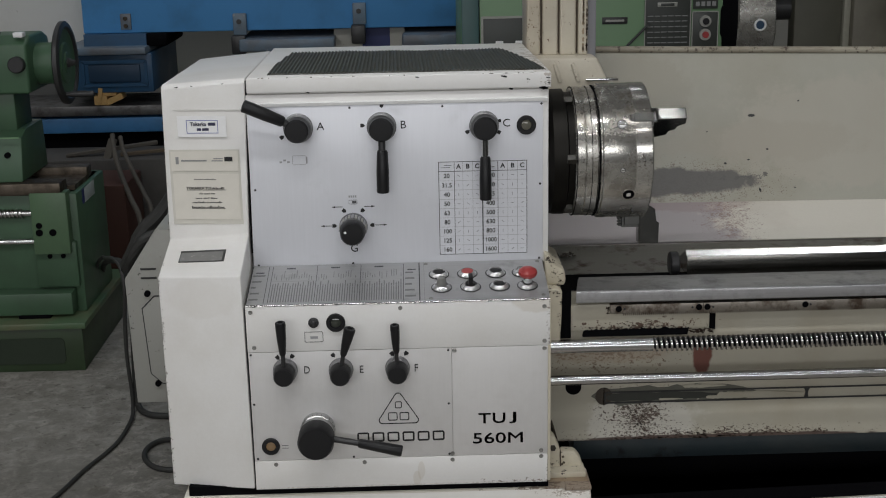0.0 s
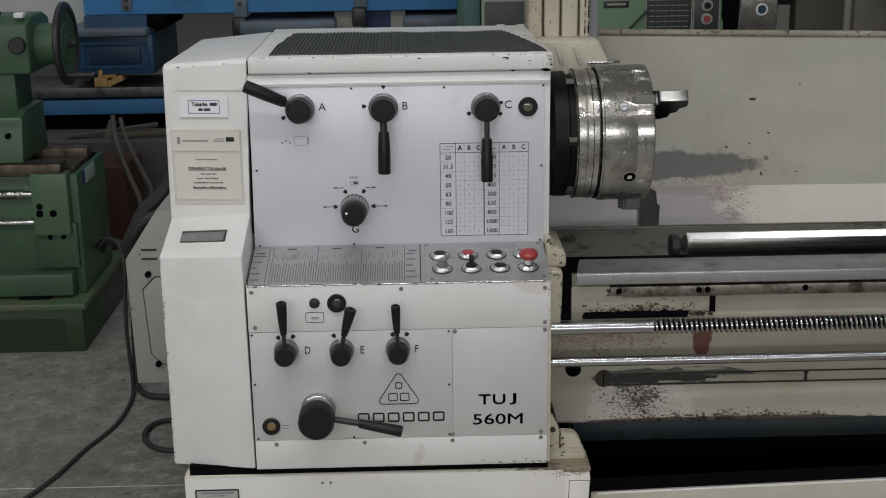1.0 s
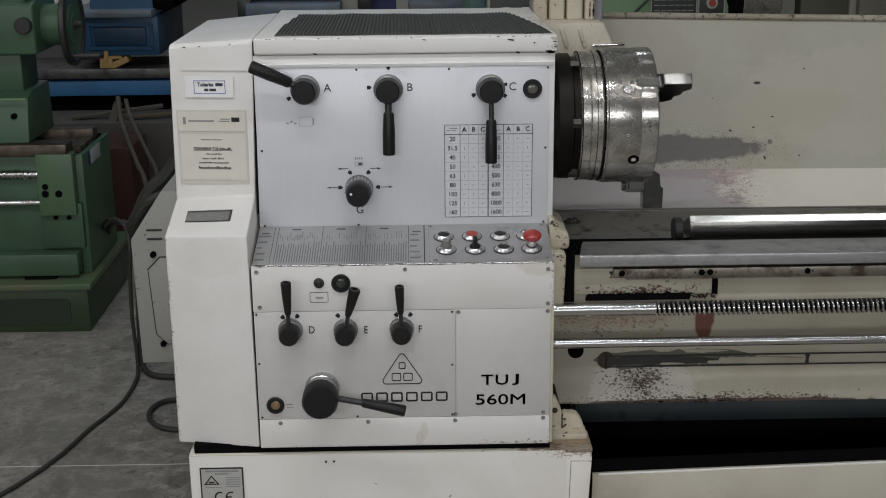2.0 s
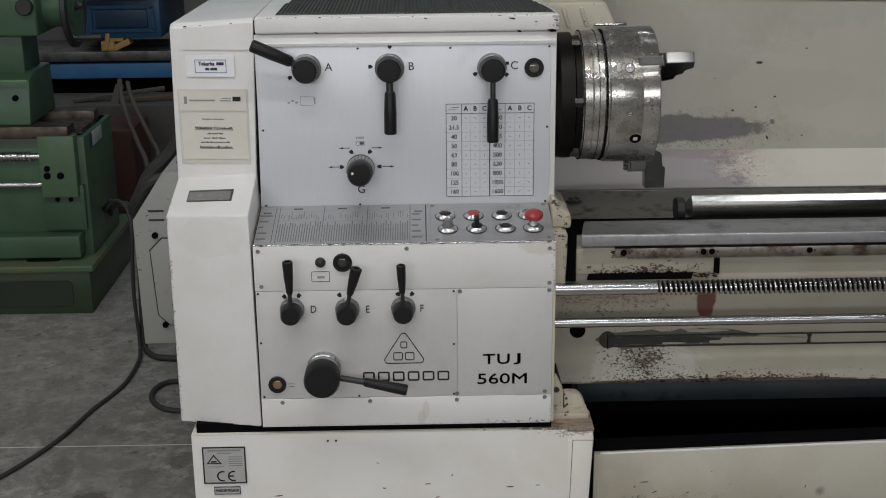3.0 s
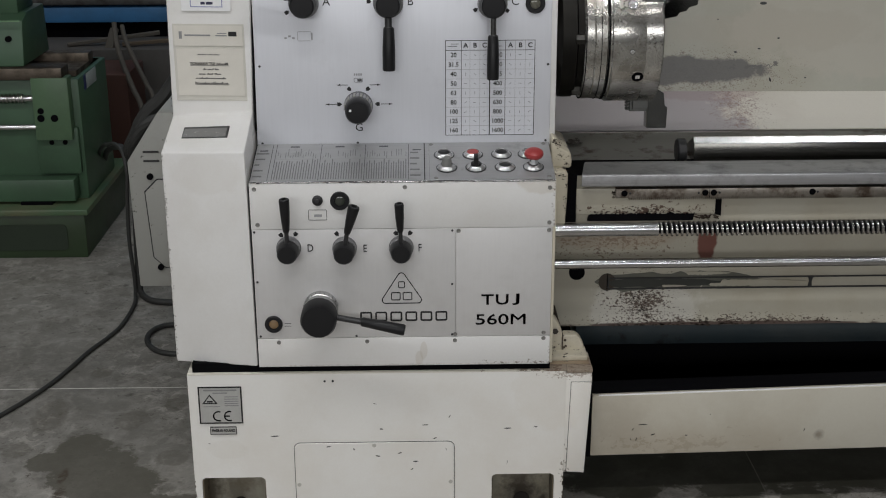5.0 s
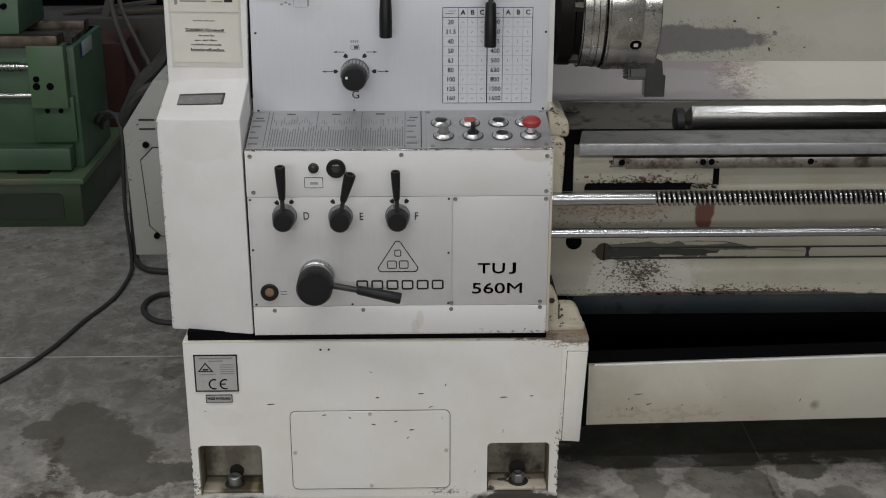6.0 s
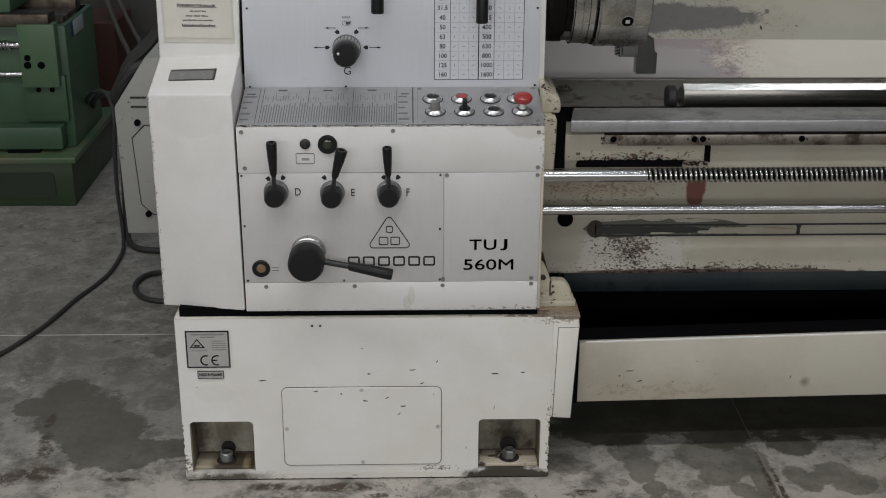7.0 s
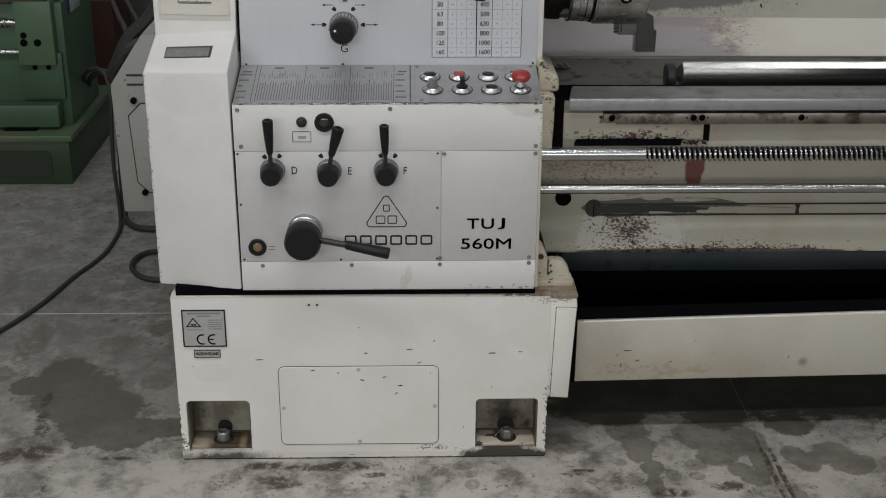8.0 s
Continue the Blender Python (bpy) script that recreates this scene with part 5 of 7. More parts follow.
for c0, c1 in ((0.0440, 0.1465), (0.1525, 0.2530), (0.2590, 0.3570)):
    n = 17
    for i in range(n):
        x = c0 + (c1 - c0) * (i + 0.5) / n
        con(x - 0.0012, x + 0.0012, 0.06, random.uniform(0.46, 0.58), M_chartgrey, "chart_column")
        if random.random() < 0.75:
            s = random.uniform(0.60, 0.68)
            con(x - 0.0006, x + 0.0008, s, s + random.uniform(0.05, 0.18), M_chartgrey, "chart_column")
    for s in (0.22, 0.40, 0.58):
        con(c0, c1, s, s + 0.008, M_console, "chart_line")
    con(c0 + 0.03, c0 + 0.052, 0.90, 0.93, M_softink)
for x0, x1 in ((-0.0050, 0.0285), (0.3640, 0.3945)):
    for i in range(5):
        s = 0.12 + 0.15 * i
        w = random.uniform(0.3, 0.9) * (x1 - x0)
        con(x0, x0 + w, s, s + 0.035, M_chartgrey, "print_bar")
    con(x0 + 0.006, x0 + 0.026, 0.80, 0.825, M_softink)


def console_place(x, s, lift=0.0035):
    (ya, za), (yb, zb) = CONS
    n = Vector((0, za - zb, yb - ya)).normalized()
    return Vector((x, ya + (yb - ya) * s, za + (zb - za) * s)) + n * lift, n


def button(x, s, kind):
    p, n = console_place(x, s)
    bt = part("push_button", turned(p, n, [(-0.002, 0.0228), (0.002, 0.0228), (0.0035, 0.0218), (0.0085, 0.0165), (0.0095, 0.0150), (0.0075, 0.0142), (0.006, 0.0138)], 36), M_buttonring, lathe, "chrome-ringed %s button" % kind)
    part("gasket", turned(p, n, [(-0.001, 0.0250), (0.0012, 0.0250), (0.0016, 0.0236), (0.0016, 0.020)], 32), M_black, bt)
    if kind == "black":
        part("cap", turned(p, n, [(0.004, 0.0136), (0.0072, 0.0136), (0.0078, 0.0125), (0.0078, 0)], 24), M_black, bt)
    if kind == "red":
        part("cap", turned(p, n, [(0.004, 0.0136), (0.0085, 0.0136), (0.0095, 0.012), (0.0095, 0)], 24), M_red, bt)
    if kind == "lamp":
        part("cap", turned(p, n, [(0.004, 0.0120), (0.020, 0.0115), (0.028, 0.0085), (0.031, 0)], 24), M_clearlamp, bt)
    if kind == "rotary":
        part("cap", turned(p, n, [(0.004, 0.0125), (0.012, 0.0125), (0.013, 0.011), (0.013, 0)], 24), M_black, bt)
        b = box(-0.0055, 0.0055, -0.012, 0.012, 0.010, 0.032, 0.002)
        b.transform(Matrix.Translation(p) @ n.to_track_quat("Z", "Y").to_matrix().to_4x4())
        part("toggle", b, M_black, bt)
    if kind == "emergency":
        part("stem", turned(p, n, [(0.004, 0.0110), (0.033, 0.0110)], 24), M_chrome, bt)
        part("mushroom", turned(p, n, [(0.026, 0.0120), (0.029, 0.0200), (0.035, 0.0228), (0.041, 0.0215), (0.045, 0.0165), (0.048, 0.009), (0.0485, 0)], 32), M_red, bt, "red mushroom head")


for x, s, kind in ((0.446, 0.66, "black"), (0.451, 0.32, "lamp"), (0.515, 0.66, "red"), (0.520, 0.32, "rotary"), (0.584, 0.66, "black"), (0.589, 0.32, "black"), (0.656, 0.32, "emergency"), (0.648, 0.66, "ring")):
    button(x, s, kind)
for x, s in ((0.415, 0.95), (0.425, 0.06), (0.690, 0.95), (0.690, 0.08)):
    p, n = console_place(x, s)
    repeat("screw", screw_mesh, lathe, Matrix.Translation(p) @ (-n).to_track_quat("Y", "Z").to_matrix().to_4x4())

part("console_gap", box(-0.002, 0.7045, 0.1868, 0.1898, 0.983, 0.9868), M_blackm, lathe)

# lower front plates
band = part("front_band", box(-0.010, 0.7035, 0.0, 0.006, 0.8315, 0.9425, 0.0015), M_white, lathe, "white front plate")
lowp = part("lower_panel", box(-0.009, 0.4695, 0.0005, 0.006, 0.5545, 0.8305, 0.001), M_panellow, lathe, "satin aluminium feed selector panel")
namep = part("name_panel", box(0.4705, 0.6985, 0.0005, 0.006, 0.5545, 0.8305, 0.001), M_panellow, lathe, "satin aluminium panel with model lettering")
sole = part("sole_plate", box(-0.009, 0.6985, 0.0, 0.006, 0.479, 0.5535, 0.0015), M_white, lathe, "white sole plate with screws")
part("side_edge", box(0.6985, 0.706, 0.002, 0.02, 0.481, 0.943, 0.002), M_cream, lathe)
for sx, sz, pr in ((0.002, 0.9305, band), (0.006, 0.843, band), (0.352, 0.9325, band), (0.690, 0.928, band), (0.6905, 0.8425, band), (0.477, 0.824, namep), (0.6905, 0.824, namep), (0.468, 0.5445, sole), (0.4685, 0.5605, namep), (0.042, 0.5440, sole), (0.2555, 0.5440, sole), (0.683, 0.5475, sole), (0.683, 0.5625, namep)):
    repeat("screw", screw_mesh, pr, (sx, -0.0003, sz))
for sx, sz in ((-0.003, 0.825), (0.462, 0.825), (-0.002, 0.700), (0.4615, 0.690), (-0.001, 0.560), (0.461, 0.560), (0.23, 0.559)):
    repeat("stud", stud_mesh, lowp, (sx, 0.0, sz))
part("label_frame", rounded_frame(0.1255, 0.169, 0.8535, 0.8795, -0.0006, 0.001, 0.003, 0.0012), M_ink, band)
part("print_bar", box(0.139, 0.157, -0.0005, 0.001, 0.862, 0.868), M_lightink, band)
for z in (0.5925, 0.5855):
    part("print_bar", box(0.058, 0.074, 0.0, 0.001, z, z + 0.0012), M_softink, lowp)

# maker's emblem: a rounded triangle with plain strokes, and a row of plain strokes under it


tri_pts = []
for (cx, cz), a0, a1 in (((0.3405, 0.7115), 150, 30), ((0.3795, 0.6510), 30, -90), ((0.3025, 0.6510), 270, 150)):
    for k in range(7):
        a = radians(a0 + (a1 - a0) * k / 6)
        tri_pts.append((cx + 0.0085 * math.cos(a), cz + 0.0085 * math.sin(a)))
stroke(tri_pts + tri_pts[:1], 0.0022, lowp, 0.0)
part("emblem_block", rounded_frame(0.3325, 0.3490, 0.6810, 0.6985, -0.0003, 0.001, 0.004, 0.0022), M_ink, lowp)
for ex in (0.3150, 0.3430):
    part("emblem_block", rounded_frame(ex, ex + 0.0230, 0.6500, 0.6710, -0.0003, 0.001, 0.004, 0.0022), M_ink, lowp)
for i in range(6):
    x0 = 0.2400 + i * 0.0362
    part("emblem_block", rounded_frame(x0, x0 + 0.0290, 0.5960, 0.6210, -0.0003, 0.001, 0.005, 0.0042), M_ink, lowp)
for c, x, z, h in (("T", 0.5465, 0.6480, 0.0260), ("U", 0.5815, 0.6480, 0.0260), ("J", 0.6190, 0.6515, 0.0215)):
    lettering(c, x, -0.0002, z, h, M_ink, namep, squash=1.34 if c != "J" else 2.1, bold=0.0004)
lettering("560M", 0.5790, -0.0002, 0.5965, 0.0270, M_ink, namep, squash=1.44, bold=0.0002)

# ---- bed, ways, screws ----
BX1 = 2.6
bed = part("bed", prism([(0.30, 0.452), (0.62, 0.452), (0.62, 0.86), (0.20, 0.86), (0.20, 0.760), (0.30, 0.745)], "x", 0.712, BX1), M_bedpaint, lathe, "cream cast bed with chipped rusty paint")
gap = part("gap_block", box(0.776, 1.126, 0.186, 0.30, 0.800, 0.869, 0.004), M_bedpaint, bed)
random.seed(17)
over = [(0.812 + 0.262 * i / 70, 0.8005 + abs(random.gauss(0, 0.0022))) for i in range(70, -1, -1)]
# black sheet drawn as the shade under the gap block
part("gap_shadow", prism([(0.806, 0.7845), (1.070, 0.7845)] + over, "y", 0.1835, 0.205), M_void, bed, "black sheet for the shade under the block")
part("gap_slot", prism([(1.128, 0.796), (1.143, 0.792), (1.142, 0.869), (1.126, 0.869)], "y", 0.195, 0.22), M_void, bed)
tagged(part("rust_scabbing", chips((0.82, 0.1855, 0.8065), (1.05, 0.1855, 0.8055), 70, 0.0026, 51, spread=0.0022), M_grease, bed, "rust scabs along the block's lower edge"), kind="stuff")
tagged(part("rust_scabbing", chips((0.86, 0.1855, 0.815), (0.98, 0.1855, 0.812), 36, 0.0024, 52, spread=0.0050), M_grease, bed), kind="stuff")
tagged(part("rust_scabbing", chips((1.075, 0.1988, 0.789), (1.14, 0.1988, 0.788), 40, 0.0040, 53, spread=0.003), M_grease, bed), kind="stuff")
tagged(part("rust_scabbing", chips((0.863, 0.1850, 0.854), (0.871, 0.1850, 0.854), 14, 0.0034, 54, spread=0.007), M_grease, bed), kind="stuff")
part("trough", prism([(0.47, 0.8632), (0.55, 0.8650), (0.61, 0.8685), (0.655, 0.8745), (0.690, 0.8850), (0.690, 0.8800), (0.62, 0.8560), (0.47, 0.8560)], "x", 0.768, BX1), M_gapsteel, bed, "oily steel trough behind the front way")
part("trough_lip", box(0.768, BX1, 0.6895, 0.7000, 0.868, 0.8865, 0.001), M_dark, bed)
tagged(part("rust_scabbing", chips((0.79, 0.63, 0.873), (0.84, 0.63, 0.873), 40, 0.0050, 86, thin=0.004, spread=0.006), M_rust, bed), kind="stuff")
# thin black sheet for the shade behind the front way
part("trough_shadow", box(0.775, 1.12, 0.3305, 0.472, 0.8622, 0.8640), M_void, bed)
way = prism([(0.160, 0.882), (0.175, 0.876), (0.33, 0.876), (0.33, 0.898), (0.262, 0.9100), (0.1645, 0.9115), (0.1600, 0.9085)], "x", 0.785, BX1, 0.0012)
for v in way.verts:
    if v.co.x < 0.80:
        v.co.x += 0.17 * (v.co.y - 0.16)
part("front_way", way, M_way, bed, "bright ground front bedway")
part("gap_floor", box(0.765, BX1, 0.33, 0.66, 0.84, 0.862, 0.003), M_gapsteel, bed)
# bar darkened for the dark surroundings that its face mirrors
rear = part("rear_way", prism([(0.440, 0.850), (0.56, 0.850), (0.56, 0.880), (0.459, 0.9285), (0.4408, 0.9158)], "x", 1.120, BX1, 0.0006, 1), M_polished, bed, "polished rear bedway, darkened, with a highlight bevel")
# near-white facet added and tilted to carry the bar's lamp highlight
part("bevel", prism([(0.4403, 0.9163), (0.4518, 0.9302), (0.4590, 0.9304), (0.4590, 0.9270), (0.4425, 0.9150)], "x", 1.119, BX1), M_bevel, rear)
part("bar_disc", rod((1.078, 0.47, 0.889), (1.102, 0.47, 0.889), 0.033, seg=32, bev=0.003), M_blackm, bed)
rack = part("rack", box(0.873, BX1, 0.176, 0.20, 0.846, 0.8695, 0.001), M_racksteel, bed, "steel gear rack with bolts")
tooth = bm_new()
for i in range(330):
    x = 0.905 + i * 0.005
    if x < BX1 - 0.01:
        prism([(x, 0.8462), (x + 0.0012, 0.8405), (x + 0.0026, 0.8405), (x + 0.0038, 0.8462)], "y", 0.177, 0.198, bm=tooth)
part("rack_teeth", tooth, M_racksteel, rack)
bolt_mesh = to_mesh("bolt", turned((0, 0, 0), (0, -1, 0), [(-0.002, 0.0080), (0.0006, 0.0080), (0.0010, 0.0070), (0.0008, 0)], 16), M_void)
for x in (0.894, 1.0865 + 0.009, 1.1165, 1.363, 1.60):
    repeat("bolt", bolt_mesh, rack, (x, 0.1755, 0.8585))
for x in (0.9085, 1.079, 1.131, 1.376):
    repeat("stud", stud_mesh, rack, (x, 0.1755, 0.8585))
part("rack_joint", box(1.1055, 1.1065, 0.1752, 0.18, 0.846, 0.8695), M_void, rack)
# long groove with its cover strip on the bed's front
random.seed(8)


def ragged(x0, x1, z0, z1, end, n=18):
    """A smear with a round start, uneven long sides and a tapering end."""
    low, top = [], []
    for i in range(n + 1):
        u = i / n
        fade = min(1.0, (1 - u) / end) ** 0.6
        start = math.sqrt(max(0.0, 1 - (1 - min(1.0, u * n / 3)) ** 2))
        mid, half = (z0 + z1) / 2, (z1 - z0) / 2 * max(0.06, fade * start)
        low.append((x0 + (x1 - x0) * u, mid - half * random.uniform(0.62, 1.04)))
        top.append((x0 + (x1 - x0) * u, mid + half * random.uniform(0.62, 1.04)))
    return low + top[::-1]


groove = part("groove", prism(ragged(0.846, 1.30, 0.549, 0.606, 0.22), "y", 0.2982, 0.302), M_groove, bed, "dark oily groove along the bed")
# flat plate: reddish grime, with the recess's shading in its dark colour
part("groove_end", rounded_plate(0.856, 0.902, 0.553, 0.602, 0.2976, 0.300, 0.024), M_grooveend, groove)
part("groove_strip", prism(ragged(0.880, 1.190, 0.560, 0.588, 0.30), "y", 0.2970, 0.300), M_grooveoil, groove)
part("groove_edge", rounded_frame(0.880, BX1, 0.557, 0.590, 0.2955, 0.299, 0.008, 0.0036), M_blackm, groove)
part("groove_bridge", prism([(1.413, 0.559), (1.424, 0.559), (1.422, 0.575), (1.427, 0.588), (1.411, 0.588), (1.416, 0.575)], "y", 0.2960, 0.300), M_blackm, groove)
for gi, (x0, x1, z0, z1) in enumerate(((1.088, 1.205, 0.595, 0.606), (1.025, 1.090, 0.5625, 0.569), (1.150, 1.310, 0.563, 0.574), (1.180, 1.412, 0.564, 0.584))):
    part("paint_remnant", prism(ragged(x0, x1, z0, z1, 0.5, 40), "y", 0.2962 - 0.0004 * gi, 0.2985), M_bedplain, groove, "ragged remnant of cream paint")
for p0, p1, n, size, seed, spread in (((0.94, 0.2995, 0.53), (0.99, 0.2995, 0.50), 70, 0.0032, 56, 0.022), ((0.88, 0.2995, 0.4545), (1.28, 0.2995, 0.4545), 60, 0.0050, 58, 0.0016), ((1.0, 0.2995, 0.462), (1.52, 0.2995, 0.462), 60, 0.0036, 59, 0.004)):
    tagged(part("flaked_paint", chips(p0, p1, n, size, seed, spread=spread), M_grease, bed, "dark scabs of flaked paint"), kind="stuff")
part("rod_bearing_hole", rod((0.798, 0.296, 0.606), (0.798, 0.31, 0.606), 0.021, seg=24), M_void, bed)

leadscrew = part("leadscrew", rod((0.700, 0.125, 0.782), (0.972, 0.125, 0.782), 0.0170, seg=36), M_rod, lathe, "long steel leadscrew with square thread")


def thread(x0, x1, y, z, r, pitch, depth, which=(0, 1, 2, 3, 4), seg=20):
    """The crests or the dark flanks of a thread."""
    b = bm_new()
    prof = ((0.0, r - depth), (0.06, r - 0.0006), (0.10, r), (0.46, r), (0.50, r - 0.0006), (0.56, r - depth))
    turns = int((x1 - x0) / pitch)
    prev = None
    for i in range(turns * seg + 1):
        a = 2 * math.pi * i / seg
        ring = [b.verts.new((x0 + pitch * (i / seg + u), y + q * math.cos(a), z + q * math.sin(a))) for u, q in prof]
        if prev:
            for k in which:
                b.faces.new((prev[k], prev[k + 1], ring[k + 1], ring[k]))
        prev = ring
    bmesh.ops.delete(b, geom=[v for v in b.verts if not v.link_faces], context="VERTS")
    bmesh.ops.recalc_face_normals(b, faces=b.faces[:])
    return b


part("thread", thread(0.970, BX1 - 0.05, 0.125, 0.782, 0.0188, 0.0124, 0.0075, (1, 2, 3)), M_threadsteel, leadscrew)
part("thread_flank", thread(0.970, BX1 - 0.05, 0.125, 0.782, 0.0188, 0.0124, 0.0075, (0, 4)), M_blackm, leadscrew)
part("thread_core", rod((0.968, 0.125, 0.782), (BX1 - 0.03, 0.125, 0.782), 0.0115, seg=24), M_void, leadscrew)
part("feed_rod", rod((0.700, 0.137, 0.688), (BX1, 0.137, 0.688), 0.0125, seg=32), M_rod, lathe, "smooth steel feed rod")

# cast ends of the bed beside the headstock
part("bed_shoulder", prism([(0.708, 0.78), (0.742, 0.78), (0.746, 0.86), (0.747, 0.925), (0.738, 0.930), (0.708, 0.932)], "y", 0.125, 0.30, 0.005, 3), M_castdirty, lathe, "cream cast shoulder beside the headstock")
knob = part("shoulder_lump", prism([(0.708, 0.930), (0.757, 0.928), (0.760, 0.945), (0.756, 0.968), (0.742, 0.976), (0.730, 0.982), (0.722, 1.005), (0.708, 1.012)], "y", 0.16, 0.36, 0.007, 3), M_castdirty, lathe, "chipped cream casting lump with rust")
# black block in place of the shaded gap beside the shoulder
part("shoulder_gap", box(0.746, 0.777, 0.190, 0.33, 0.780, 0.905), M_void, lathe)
for p0, p1, n, size, seed, spread in (((0.712, 0.1595, 0.995), (0.735, 0.1595, 0.985), 9, 0.0030, 61, 0.006), ((0.725, 0.1595, 0.955), (0.752, 0.1595, 0.950), 6, 0.0022, 62, 0.008), ((0.712, 0.1245, 0.925), (0.742, 0.1245, 0.922), 14, 0.0026, 64, 0.004), ((0.737, 0.1245, 0.86), (0.745, 0.1245, 0.86), 16, 0.0020, 63, 0.035)):
    tagged(part("grease_spotting", chips(p0, p1, n, size, seed, spread=spread), M_grease, lathe, "spots of dark grease on the casting"), kind="stuff")
foot = part("bed_foot", prism([(0.706, 0.462), (0.7405, 0.462), (0.7400, 0.520), (0.734, 0.535), (0.724, 0.556), (0.706, 0.560)], "y", 0.095, 0.130, 0.004, 3), M_foot, lathe, "cream cast bed foot with chipped paint")
part("foot_seam", box(0.7395, 0.7425, 0.0945, 0.34, 0.462, 0.512), M_grime, foot)
part("foot_lump", prism([(0.738, 0.462), (0.797, 0.462), (0.796, 0.484), (0.786, 0.502), (0.776, 0.511), (0.744, 0.513), (0.738, 0.505)], "y", 0.100, 0.135, 0.007, 3), M_foot, foot)
part("foot_flange", box(0.700, 0.8005, 0.058, 0.118, 0.4595, 0.4745, 0.003), M_foot, foot)
part("rusty_step", box(0.700, 0.8045, 0.040, 0.116, 0.4535, 0.4600, 0.002), M_rustbrown, foot, "rust-brown step under the flange")
part("foot_bolt", rod((0.722, 0.092, 0.525), (0.722, 0.100, 0.525), 0.008, seg=6), M_rust, foot)
for hx, hz in ((0.748, 0.498), (0.750, 0.482), (0.745, 0.478)):
    part("pit", rod((hx, 0.0995, hz), (hx, 0.1015, hz), 0.0035, seg=9), M_grime, foot)

# ---- chip tray ----
tray = part("chip_tray", prism([(0.098, 0.172), (0.112, 0.168), (0.118, 0.340), (0.100, 0.345), (0.092, 0.343)], "x", 0.822, BX1, 0.002, shear=[(0.153, 0.172), (0.167, 0.168), (0.173, 0.361), (0.155, 0.366), (0.147, 0.364)]), M_tray, lathe, "cream sheet-steel chip tray")
# thin near-white rod paints the highlight along the tray's upper edge
part("tray_lip_highlight", rod((0.838, 0.097, 0.344), (BX1, 0.151, 0.365), 0.0028, seg=12), M_chromepaint, tray)
for mx, mz, ml, ma in ((0.955, 0.258, 0.024, 3), (0.930, 0.245, 0.006, 60), (0.983, 0.228, 0.013, 20), (0.940, 0.216, 0.011, 80), (1.07, 0.222, 0.007, 0), (1.38, 0.225, 0.009, 75), (0.925, 0.216, 0.005, 60), (1.13, 0.28, 0.003, 0)):
    b = prism([(-ml / 2, 0.0002), (-ml * 0.2, 0.0011), (ml * 0.3, 0.0008), (ml / 2, -0.0004), (ml * 0.1, -0.0010), (-ml * 0.4, -0.0007)], "y", -0.0004, 0.0006)
    b.transform(pose(mx, 0.0948 + 0.030 * (mx - 0.822) + 0.02 * (0.25 - mz), mz + 0.012 * (mx - 0.822), 0, -ma, 0))
    part("paint_chip", b, M_blackm, tray)
# tray's inner sheets are black: its inner shade is put into the colour
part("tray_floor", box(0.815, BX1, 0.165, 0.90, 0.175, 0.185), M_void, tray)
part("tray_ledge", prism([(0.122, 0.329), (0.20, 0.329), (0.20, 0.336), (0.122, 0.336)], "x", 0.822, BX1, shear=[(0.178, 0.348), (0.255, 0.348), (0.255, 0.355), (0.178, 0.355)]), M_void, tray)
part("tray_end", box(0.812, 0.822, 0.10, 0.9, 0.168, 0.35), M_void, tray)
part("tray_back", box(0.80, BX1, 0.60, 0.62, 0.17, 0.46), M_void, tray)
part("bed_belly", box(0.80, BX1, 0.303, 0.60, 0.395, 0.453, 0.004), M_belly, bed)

# ---- chuck ----
CA, CZ = 0.33, 1.232
chuck = part("chuck", turned((0.848, CA, CZ), (1, 0, 0), [(0.0, 0.150), (0.0, 0.166), (0.003, 0.1695), (0.094, 0.1695), (0.095, 0.1690), (0.118, 0.1690), (0.1235, 0.1655), (0.1235, 0.045), (0.110, 0.045)], 96), M_chuck, lathe, "large steel lathe chuck with stepped jaws")
part("back_plate", turned((0.785, CA, CZ), (1, 0, 0), [(0.0, 0.06), (0.0, 0.158), (0.004, 0.162), (0.022, 0.162), (0.024, 0.1605), (0.026, 0.162), (0.052, 0.1635), (0.055, 0.158), (0.058, 0.158), (0.060, 0.165), (0.0635, 0.165)], 96), M_chuck, chuck)
part("spindle_nose", turned((0.7200, CA, CZ), (1, 0, 0), [(0, 0.140), (0.012, 0.156), (0.022, 0.158), (0.046, 0.158), (0.050, 0.149), (0.066, 0.149)], 64), M_nose, chuck)
for x, r in ((0.7870, 0.1632), (0.8230, 0.1640), (0.8410, 0.1655)):
    part("groove_ring", turned((x, CA, CZ), (1, 0, 0), [(0.0, 0.150), (0.0, r), (0.0014, r), (0.0014, 0.150)], 96), M_void, chuck)
part("front_ring", turned((0.9290, CA, CZ), (1, 0, 0), [(0.0, 0.150), (0.0, 0.1701), (0.0010, 0.1704), (0.0390, 0.1704), (0.0405, 0.1690), (0.0405, 0.150)], 96), M_chuckring, chuck)
for i in range(6):
    a = radians(60 * i + 4)
    p = Vector((0.762, CA - 0.154 * math.cos(a), CZ + 0.154 * math.sin(a)))
    part("camlock", rod(p, p + Vector((0.0225, 0, 0)), 0.0125, seg=6, bev=0.0015), M_camlock, chuck)
